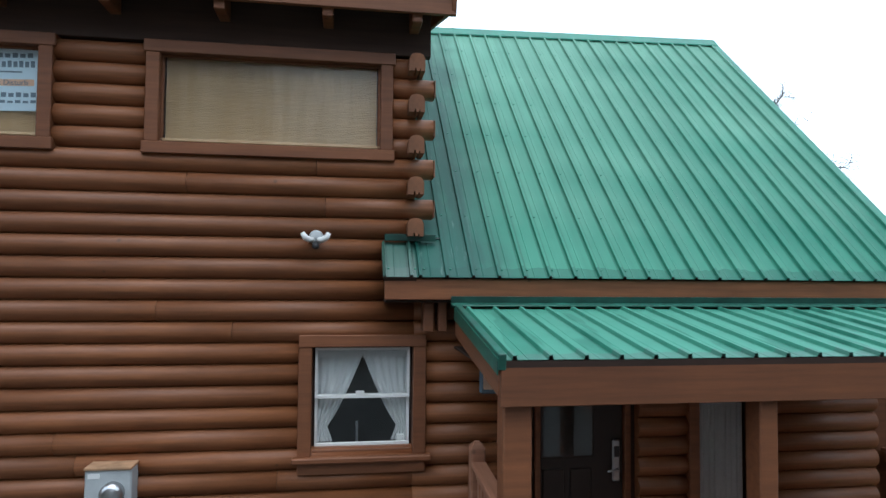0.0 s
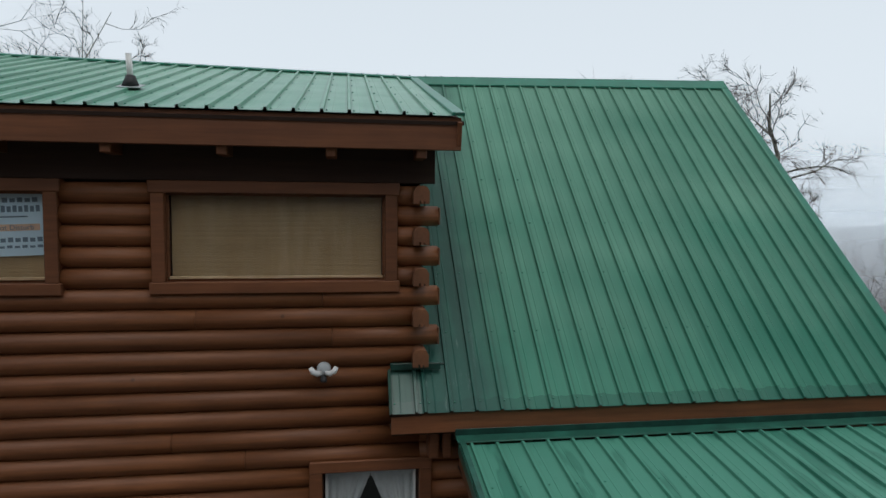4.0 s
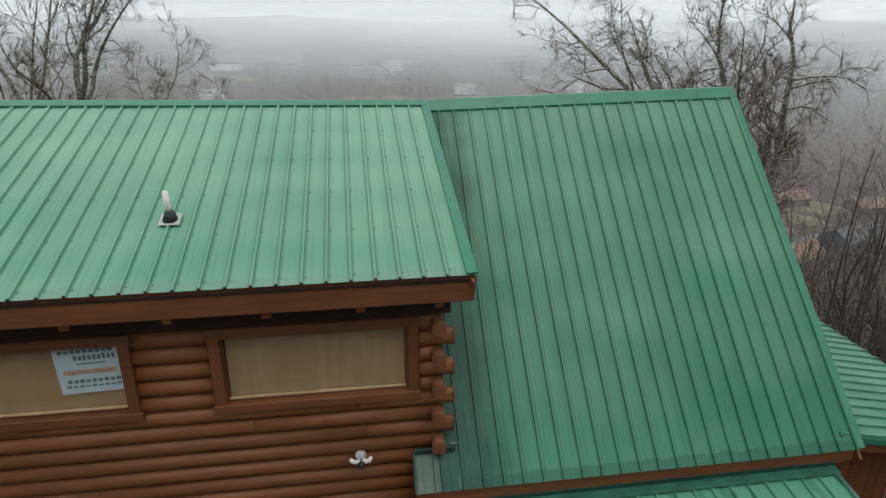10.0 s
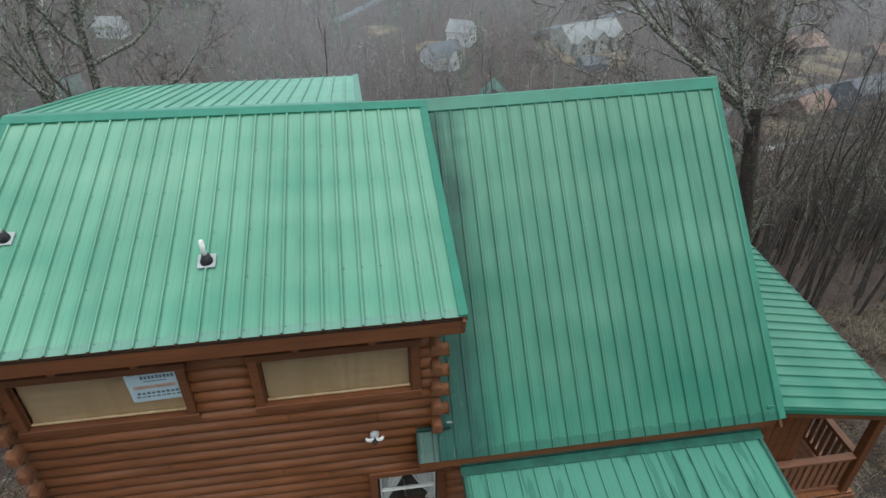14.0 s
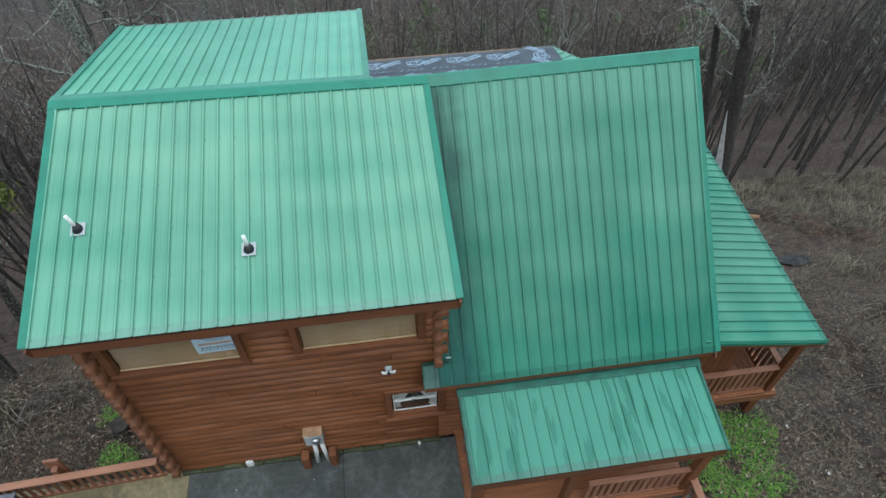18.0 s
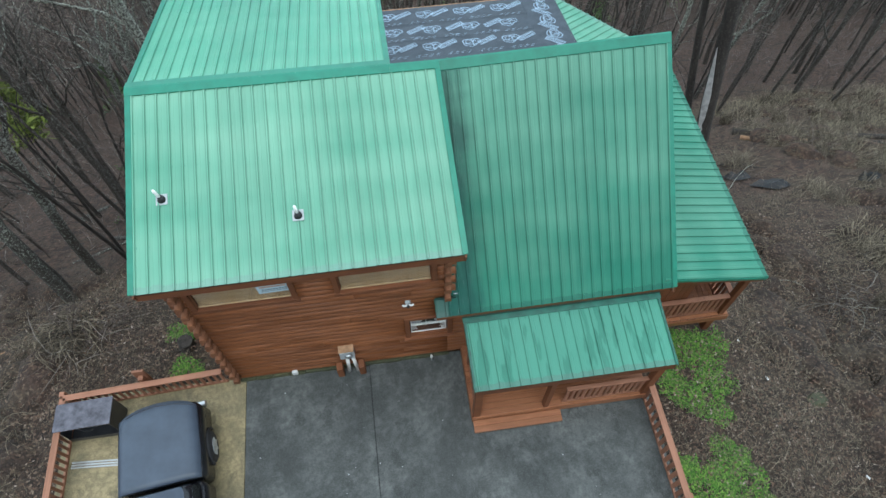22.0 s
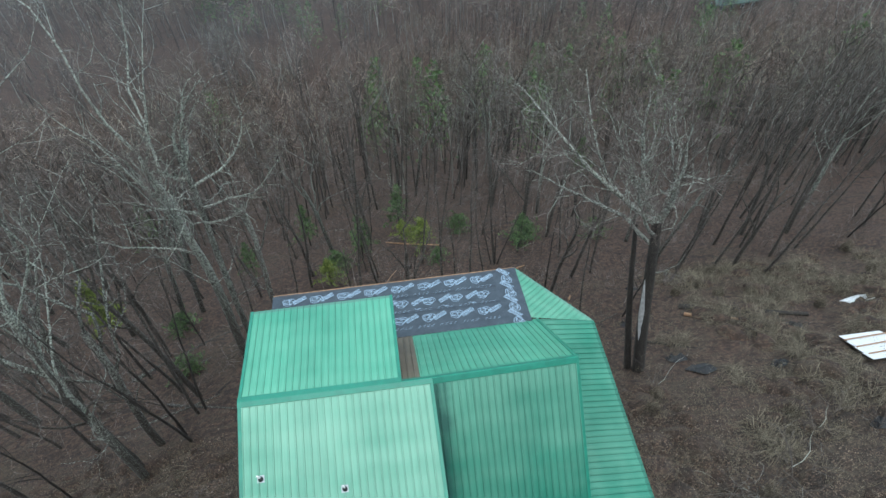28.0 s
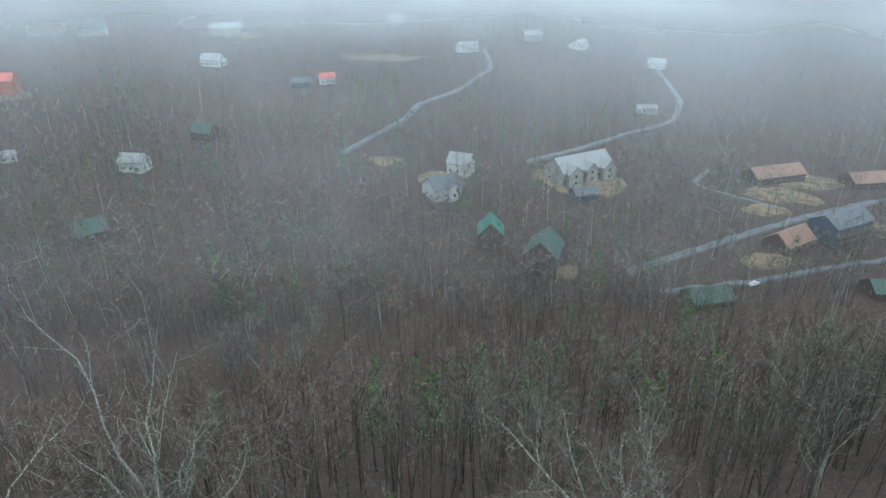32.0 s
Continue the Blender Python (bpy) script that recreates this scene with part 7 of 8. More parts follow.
def green_patch(x, y):
    return off_build(x, y) and ((math.hypot((x - 6.15) / 0.95, (y + 0.9) / 1.7) < 1 + 0.9 * noise.noise((x * 1.3, y * 1.3, 8)) or math.hypot((x - 5.7) / 1.0, (y + 4.7) / 1.4) < 1 + 0.9 * noise.noise((x * 1.3, y * 1.3, 2))) or (-7.6 < x < -5.7 and 0.3 < y < 2.0 and noise.noise((x * 1.5, y * 1.5, 5)) > 0.12))


scatter("green_grass", lush, litter_places(1000, lambda r: (r.uniform(-8, 8), r.uniform(-6.6, 2.3)), 4, 0.7, 1.5, green_patch), GRASS, "patches of bright green grass beside the slab", "grass")


def brush_kind(seed, stems, h):
    r = np.random.RandomState(seed)
    out = ([], [])
    for k in range(stems):
        d = np.array((*r.normal(0, 0.6, 2), 0.8))
        d /= np.linalg.norm(d)
        p, e = path_of(r, (*r.normal(0, 0.18, 2), -0.05), d, h * r.uniform(0.6, 1.3), 4, 0.28, -0.07)
        spike(out, p, 0.011)
        for j in range(3):
            q = r.randint(1, 4)
            sp, _ = path_of(r, p[q], side_dir(r, (p[q + 1] - p[q]) / np.linalg.norm(p[q + 1] - p[q]), 0.8), h * 0.4, 2, 0.3, -0.05)
            spike(out, sp, 0.006)
    return np.array(out[0]), np.array(out[1])


brush = [brush_kind(s, 14, 1.3) for s in range(60, 64)]


def brush_ground(x, y):
    return off_build(x, y) and math.hypot(x - 6, y + 3) > 3 and (noise.noise((x * 0.16, y * 0.16, 1)) > 0.05) and not (-12 < x < -5 and y < 1)


scatter("brush", brush, litter_places(230, lambda r: (r.uniform(-32, 46), r.uniform(-10, 55)), 4, 0.5, 1.5, brush_ground), TWIG_DARK, "tangled bare brush and briars on the slope", "brush")
for x, y, s in ((15.5, 1.5, 2.0), (13.0, 8.6, 1.6), (18.0, 3.4, 1.5)):
    v, f = brush[int(abs(x * 3)) % 4]
    b = put_mesh("briar_bush", mesh_from("briar_bush", (v * s).tolist(), f.tolist(), TWIG), None, pose(x, y, float(ground_height(x, y))))
    tagged(b, "large tangled grey briar bush without leaves", "bush", "briar bushes")



def vine_tangle(seed, line, arcs, width, rise, mat, label, r0=0.012):
    """Arching bare vines heaped along a line over the ground."""
    r = np.random.RandomState(seed)
    out = ([], [])
    for k in range(arcs):
        u = r.uniform(0, len(line) - 1.001)
        i = int(u)
        c = np.array(line[i]) * (1 - u + i) + np.array(line[i + 1]) * (u - i) + r.normal(0, width * 0.45, 2)
        a = r.uniform(0, math.tau)
        ln, h = r.uniform(0.5, 1.6) * width, rise * r.uniform(0.15, 1.0)
        bend = r.uniform(-0.6, 0.6)
        pts = []
        for t in np.linspace(0, 1, 7):
            x = c[0] + math.cos(a + bend * t) * ln * (t - 0.5)
            y = c[1] + math.sin(a + bend * t) * ln * (t - 0.5)
            pts.append(np.array((x, y, float(ground_height(x, y)) + h * 4 * t * (1 - t) * (1 - 0.25 * t) + 0.02)))
        spike(out, pts, r0 * r.uniform(0.5, 1.2))
    return tagged(new("vine_tangle", mesh_from("vine_tangle", *out, mat)), label, "vines", "vine tangles")


vine_tangle(41, [(-12.4, 6.9), (-12.7, 5.4), (-11.9, 3.8), (-10.9, 2.6), (-10.1, 1.5)], 900, 0.8, 0.95, DRYGRASS, "long heap of arching grey vines on the bank", 0.014)
vine_tangle(42, [(-10.6, 4.6), (-9.4, 3.2), (-8.8, 2.0)], 150, 0.9, 0.4, TWIG_DARK, "low mat of dark bare vines beside the cabin")
vine_tangle(43, [(-13.6, 1.6), (-12.2, 0.6), (-11.6, -1.2)], 260, 0.9, 0.6, DRYGRASS, "heap of dead vines and straw on the bank")
vine_tangle(44, [(12.2, 1.2), (13.3, 0.8), (14.2, 0.2)], 130, 1.2, 0.8, TWIG, "tangle of pale arching vines on the slope")
vine_tangle(45, [(12.2, -0.6), (12.9, -1.0)], 22, 1.3, 0.9, TWIG, "few pale hoops of vine over dead grass")
rock_bm = bmesh.new()
bmesh.ops.create_icosphere(rock_bm, subdivisions=2, radius=1.0)
for v in rock_bm.verts:
    v.co *= 1 + 0.28 * noise.noise(v.co * 1.3)
    v.co = Vector((v.co.x * 0.34, v.co.y * 0.22, v.co.z * 0.16))
tagged(part("rock", rock_bm, BLOCK, None, "", pose(9.53, -2.19, float(ground_height(9.53, -2.19)) + 0.03, 0, 0, 10)), "mossy grey rock lying in dead leaves", "rock")
stump_bm = tube(bmesh.new(), [(0, 0, -0.15), (0.02, 0, 0.1), (0.05, 0.01, 0.26)], [0.27, 0.21, 0.19], 11)
for v in stump_bm.verts:
    v.co += Vector((0.05 * noise.noise(v.co * 6), 0.05 * noise.noise(v.co * 7 + Vector((3, 1, 2))), 0.06 * noise.noise(v.co * 5)))
tagged(part("tree_stump", stump_bm, BARK_DARK, None, "", pose(-7.09, 1.26, float(ground_height(-7.09, 1.26)))), "black rotten stump beside the cabin corner", "stump")


def lying(name, label, category, x, y, length, r, turn, mat, pitch=0.0):
    """A fallen trunk or branch on the slope."""
    a = radians(turn)
    x2, y2 = x + length * math.cos(a), y + length * math.sin(a)
    z1, z2 = float(ground_height(x, y)) + r * 0.8, float(ground_height(x2, y2)) + r * 0.8 + pitch
    rr = np.random.RandomState(int(abs(x * 7 + y * 13)))
    pts = [(x + (x2 - x) * t, y + (y2 - y) * t, z1 + (z2 - z1) * t + rr.normal(0, 0.04)) for t in np.linspace(0, 1, 6)]
    ob = part(name, tube(bmesh.new(), pts, [r * (1.05 - 0.5 * t) for t in np.linspace(0, 1, 6)], 8), mat, None, smooth=True)
    return tagged(ob, label, category, "fallen trunks")


lying("fallen_log", "split orange-brown fallen log on dead grass", "log", 18.4, 15.1, 3.4, 0.13, -25, DEADWOOD)
lying("fallen_log", "long dark fallen tree trunk on the slope", "log", 18.7, 16.2, 8.1, 0.22, -18.6, BARK_DARK)
for x, y, ln, r, tn, mt in ((14.4, 13.0, 3.5, 0.09, -30, BARK_DARK), (-20, 18, 9, 0.16, 35, BARK_GREY), (-9, 24, 7, 0.12, 15, BARK_GREY), (-4.5, 21, 6, 0.1, -10, BARK_DARK),
                            (6, 24, 5, 0.1, 25, DEADWOOD), (-16, 14, 6, 0.1, -25, BARK_GREY), (26, 20, 7, 0.14, 10, BARK_DARK), (22, 11, 4, 0.08, 50, BARK_GREY), (-12.5, 13.5, 5, 0.09, 60, BARK_DARK), (4, 33, 6, 0.1, 150, DEADWOOD),
                            (-13.8, 15.2, 4.2, 0.06, 25, DEADWOOD), (-11.2, 19.5, 5.0, 0.05, -35, BARK_GREY), (-6.8, 16.5, 3.6, 0.05, 50, BARK_GREY), (-17.6, 12.4, 5.5, 0.07, 10, BARK_PALE), (-15.8, 17.8, 6.5, 0.08, 32, BARK_PALE), (-2.0, 24.5, 4.4, 0.05, 70, DEADWOOD), (2.2, 20.4, 3.2, 0.05, 5, BARK_GREY),
                            (8.8, 17.6, 4.0, 0.06, -20, DEADWOOD), (11.6, 15.2, 3.4, 0.05, 28, BARK_GREY), (-16.6, 4.6, 2.6, 0.06, 15, DEADWOOD), (-18.2, 6.2, 3.8, 0.06, -40, BARK_GREY), (12.0, 19.4, 4.6, 0.06, 60, DEADWOOD)):
    lying("fallen_log", "weathered fallen tree trunk among dead leaves", "log", x, y, ln, r, tn, mt)


def lie_on(x, y, turn=0.0):
    """A pose on the slope at x, y."""
    e = 0.6
    n = Vector((float(ground_height(x - e, y) - ground_height(x + e, y)), float(ground_height(x, y - e) - ground_height(x, y + e)), 2 * e)).normalized()
    m = n.to_track_quat('Z', 'Y').to_matrix().to_4x4() @ pose(0, 0, 0, 0, 0, turn)
    m.translation = Vector((x, y, float(ground_height(x, y)) + 0.06))
    return m


for x, y, s in TARPS:
    r = np.random.RandomState(int(x * 10))
    bm = bmesh.new()
    ring = [bm.verts.new((s * math.cos(a) * r.uniform(0.6, 1.1), s * 0.7 * math.sin(a) * r.uniform(0.6, 1.1), 0.0)) for a in np.linspace(0, math.tau, 13)[:-1]]
    mid_r = [bm.verts.new((v.co.x * 0.55, v.co.y * 0.55, r.uniform(0.06, 0.34))) for v in ring]
    c = bm.verts.new((0, 0, 0.12))
    for k in range(12):
        bm.faces.new((ring[k], ring[(k + 1) % 12], mid_r[(k + 1) % 12], mid_r[k]))
        bm.faces.new((mid_r[k], mid_r[(k + 1) % 12], c))
    bm.faces.new(ring[::-1])
    tagged(part("tarp_scrap", bm, TARP, None, "", lie_on(x, y)), "crumpled scrap of black tarp on dead grass", "tarp", "tarp scraps")

sheets = thing("roofing_sheets", "pile of white metal roofing sheets with timber battens", "debris", m=lie_on(26.5, 8.8, 24) @ pose(0, 0, 0.2, -16) @ Matrix.Diagonal((0.9, 1.0, 1, 1)))
for k in range(4):
    boxpart("sheet", -1.9 + 0.12 * k, 2.1 + 0.2 * k, -1.3 + 0.62 * k, -0.62 + 0.62 * k, 0.04 + 0.012 * k, 0.06 + 0.012 * k, SHEET, sheets, 0.004)
for k in range(3):
    beam("batten", (-2.3, -0.9 + 0.75 * k, 0.13), (2.4, -0.75 + 0.75 * k, 0.14), 0.07, 0.05, DEADWOOD, sheets, 0.004)
scrap = thing("white_panel", "white broken panel lying on the slope", "debris", m=lie_on(30.6, 14.5, -20))
boxpart("sheet", -1.1, 1.0, -0.45, 0.5, 0.03, 0.07, SHEET, scrap, 0.006)
boxpart("dark_insert", -0.3, 0.1, 0.05, 0.3, 0.071, 0.08, BLACK_RUBBER, scrap, 0.004)
for x, y in ((9.7, -4.3), (7.9, -0.3), (8.2, -1.5), (-9.7, 3.1), (-13.5, 4.4)):
    tagged(part("litter_scrap", block(bmesh.new(), -0.055, 0.055, -0.035, 0.035, 0, 0.025, 0.01), WHITE, None, "", lie_on(x, y, x * 40)), "small white scrap of rubbish on the ground", "litter", "litter scraps")


# small evergreens and a yellow-green sapling among the trunks
def evergreen(seed, height, width, mat, label, layers=16, per=26, low=0.22):
    r = np.random.RandomState(seed)
    wood, needles = ([], []), ([], [])
    trunk, _ = path_of(r, (0, 0, -0.3), (0, 0, 1), height, 6, 0.03, 0.02)
    limb_tube(wood, trunk, 0.02 * height ** 0.8, 0.01, 6)
    for k in range(layers):
        t = low + (0.98 - low) * k / layers
        for b in range(4):
            a = r.uniform(0, math.tau)
            ln = width * (1.05 - t) * r.uniform(0.5, 1.2)
            at = np.array((0, 0, height * t))
            d = np.array((math.cos(a), math.sin(a), r.uniform(-0.1, 0.35)))
            bp, _ = path_of(r, at, d, ln, 3, 0.12, 0.0)
            limb_tube(wood, bp, 0.02, 0.006, 3)
            for q in range(per):
                u = r.uniform(0.15, 1.0) * 3
                i = min(int(u), 2)
                p = bp[i] + (bp[i + 1] - bp[i]) * (u - i) + r.normal(0, 0.07 * width / 2, 3)
                e1, e2 = r.normal(0, 1, 3), r.normal(0, 1, 3)
                n0 = len(needles[0])
                s = 0.10 * (width / 2) ** 0.5
                needles[0].extend([tuple(p - e1 * s), tuple(p + e2 * s * 0.5), tuple(p + e1 * s)])
                needles[1].append((n0, n0 + 1, n0 + 2))
    t = thing("small_evergreen", label, "tree", "evergreens in the woods")
    put_mesh("trunk", mesh_from("trunk", *wood, BARK_DARK, True), t)
    put_mesh("crown", mesh_from("crown", *needles, mat), t)
    return t


ever = [evergreen(91, 6.5, 2.2, EVERGREEN, "small dark evergreen among bare trunks"), evergreen(92, 4.5, 2.6, YELLOWGREEN, "yellow-green leafy sapling among bare trunks"),
        # the last one's long stem lifts its crown to fit the camera's view
        evergreen(93, 2.4, 2.2, EVERGREEN, "low evergreen shrub among bare trunks"), evergreen(94, 11.8, 3.2, YELLOWGREEN, "yellow-green sapling crown on a stem stretched to fit the view", 14, 34, 0.62)]
seen_kinds = set()
for k, x, y, s in ((3, -18.6, 17.9, 1.0), (2, -5.6, 30.5, 1.1), (0, -3.5, 33, 1.0), (1, -6.2, 27.5, 0.8), (0, 11.0, 30, 0.9), (2, 12.4, 33, 1.2), (2, 3.4, 29.5, 0.8), (0, 0.5, 40, 1.1), (2, -18, 24, 1.0), (1, 2.2, 33.0, 1.0), (2, -15.5, 17.5, 0.9), (0, -9, 38, 1.0),
                   (2, 18.5, 31, 1.0), (0, -30, 50, 1.3), (0, 25, 52, 1.2), (2, 6.4, 37, 1.1), (1, 0.6, 36.0, 0.7), (0, -14, 33, 0.8)):
    stand(ever[k], x, y, x * 50, s, 0, k not in seen_kinds)
    seen_kinds.add(k)
pine_r = np.random.RandomState(5)
pine = []
for s in range(3):
    v, f = [], []
    for k in range(300):
        t = pine_r.uniform(0.25, 1.0)
        a = pine_r.uniform(0, math.tau)
        rr = 0.17 * (1.1 - t) * math.sqrt(pine_r.rand()) * 1.6
        c = np.array((rr * math.cos(a), rr * math.sin(a), t))
        i = len(v)
        v += [c + pine_r.normal(0, 0.013, 3) for _ in range(3)]
        f.append((i, i + 1, i + 2))
    pine.append((np.array(v), np.array(f)))
pines = []
while len(pines) < 300:
    y = 60 + 380 * pine_r.rand()
    x = pine_r.uniform(-1, 1) * (30 + 0.7 * y)
    if noise.noise((x * 0.012, y * 0.012, 4)) > -0.05 and not blocked(x, y):
        pines.append((x, y, float(ground_height(x, y)), pine_r.uniform(0, 6), pine_r.uniform(9, 21), pine_r.randint(3)))
for x, y, s in ((-46, 175, 26), (-42, 178, 22), (-37, 118, 15), (-39, 121, 14), (60, 150, 17), (66, 146, 18), (72, 205, 15), (-55, 190, 16)):
    pines.append((x, y, float(ground_height(x, y)), 1.0, s, 1))
scatter("distant_pines", pine, pines, EVERGREEN, "scattered dark pines in the valley woods", "trees")

# swept leaves on the slab beside the steps, and a few pale flecks
slab_leaves = []
for cx, cy, sx, sy, n in ((2.45, -2.0, 0.2, 0.13, 26), (3.35, -2.15, 0.28, 0.08, 14), (4.1, -1.95, 0.12, 0.06, 5)):
    slab_leaves += [(cx + lr.normal(0, sx * 0.6), cy + lr.normal(0, sy * 0.6), 0.047, lr.uniform(0, 6.3), lr.uniform(0.2, 0.4), lr.randint(6)) for _ in range(n)]
scatter("swept_leaves", leaf_kinds, slab_leaves, twig_bark("wet_leaves", [(0.0, (0.012, 0.010, 0.009)), (1.0, (0.05, 0.04, 0.032))]), "dark wet leaves drifted on the slab by the steps", "leaves")
fleck = [(np.array(((-0.5, -0.3, 0), (0.5, -0.2, 0), (0.4, 0.4, 0.02), (-0.4, 0.3, 0.02))), np.array(((0, 1, 2), (0, 2, 3))))]
scatter("slab_flecks", fleck, [(lr.uniform(-5.2, 4.2), lr.uniform(-7.5, -1.0) if k % 2 else lr.uniform(-3.2, -0.4), 0.048, lr.uniform(0, 6.3), lr.uniform(0.012, 0.04), 0) for k in range(30)], METER_GREY, "small pale flecks scattered on the slab", "litter")


def grass_clump(seed, blades, height):
    """A standing tussock of dead grass: blades that rise and arch over."""
    r = np.random.RandomState(seed)
    v, f = [], []
    for k in range(blades):
        a, q = r.uniform(0, math.tau), r.uniform(0, math.tau)
        p = np.array((math.cos(q), math.sin(q), 0)) * 0.34 * math.sqrt(r.rand())
        out = np.array((math.cos(a), math.sin(a), 0))
        w = np.array((-math.sin(a), math.cos(a), 0)) * r.uniform(0.003, 0.007)
        h = height * r.uniform(0.4, 1.15)
        lean = r.uniform(0.1, 0.55) * h
        mid, tip = p + out * lean * 0.45 + np.array((0, 0, h * 0.75)), p + out * lean * 1.25 + np.array((0, 0, h * r.uniform(0.5, 1.0)))
        i = len(v)
        v += [tuple(x) for x in (p - w, p + w, mid + w * 0.8, mid - w * 0.8, tip)]
        f += [(i, i + 1, i + 2, i + 3), (i + 3, i + 2, i + 4)]
    return mesh_from("dead_grass_clump", v, f, DRYGRASS)


CLUMP_PLACES = [(11.4, 6.2, 1.2), (12.2, 7.4, 0.9), (17.9, 4.9, 1.1), (18.8, 5.6, 0.9), (17.2, 3.9, 0.8), (14.1, 0.9, 0.9), (29.6, 19.4, 1.3), (30.6, 18.6, 1.0), (36.5, 22.0, 1.2), (23.8, 20.6, 1.1), (24.6, 17.0, 1.2), (25.8, 16.2, 1.0), (22.4, 17.4, 1.1), (34.7, 17.9, 1.2),
                (20.6, 13.2, 0.8), (28.0, 14.6, 1.0), (21.8, 19.0, 1.1), (27.2, 18.4, 1.2), (31.8, 15.6, 1.1), (19.6, 18.2, 1.0), (-12.2, 2.4, 0.8), (-13.4, 0.4, 0.9), (-14.8, -1.8, 0.8), (-11.8, -2.6, 0.8)]
CLUMPS = [grass_clump(900 + k, 420, 0.95) for k in range(3)]
for k, (x, y, s) in enumerate(CLUMP_PLACES):
    ob = put_mesh("dead_grass_clump", CLUMPS[k % 3], None, pose(x, y, float(ground_height(x, y)) - 0.05, 0, 0, k * 71) @ Matrix.Scale(s, 4))
    tagged(ob, "standing clump of long brown dead grass", "grass clump", "dead grass clumps")

# ---- the valley: houses, roads, a parked car ----
PAINT = {
    "white": plain("far_white_wall", (0.55, 0.56, 0.56), 0.7, 0, 0.08, 1.0), "cream": plain("far_cream_wall", (0.33, 0.325, 0.29), 0.7, 0, 0.1, 1.0),
    "brown": plain("far_brown_wall", (0.10, 0.06, 0.04), 0.8, 0, 0.25, 1.0), "slateblue": plain("far_blue_wall", (0.06, 0.085, 0.115), 0.7, 0, 0.15, 1.0),
    "orange": plain("far_orange_wall", (0.45, 0.13, 0.05), 0.7, 0, 0.15, 1.0), "slate": plain("far_slate_roof", (0.10, 0.115, 0.13), 0.7, 0, 0.2, 2.0),
    "pale": plain("far_pale_roof", (0.24, 0.255, 0.255), 0.6, 0, 0.1, 2.0), "darkgreen": plain("far_dark_green_roof", (0.04, 0.075, 0.062), 0.6, 0, 0.2, 2.0),
    "green": plain("far_green_roof", (0.03, 0.15, 0.11), 0.5, 0, 0.15, 2.0), "tan": plain("far_tan_roof", (0.23, 0.135, 0.10), 0.7, 0, 0.15, 2.0),
    "red": plain("far_red_roof", (0.5, 0.12, 0.10), 0.6, 0, 0.12, 2.0),
}
WORD = {"pale": "pale grey", "darkgreen": "dark green", "slate": "slate grey", "tan": "tan", "red": "red", "green": "bright green",
        "white": "white", "cream": "cream", "brown": "dark brown", "slateblue": "slate blue", "orange": "orange"}
FAR_GLASS = plain("far_window_glass", (0.03, 0.035, 0.04), 0.15, 0, 0.2, 3, 0)


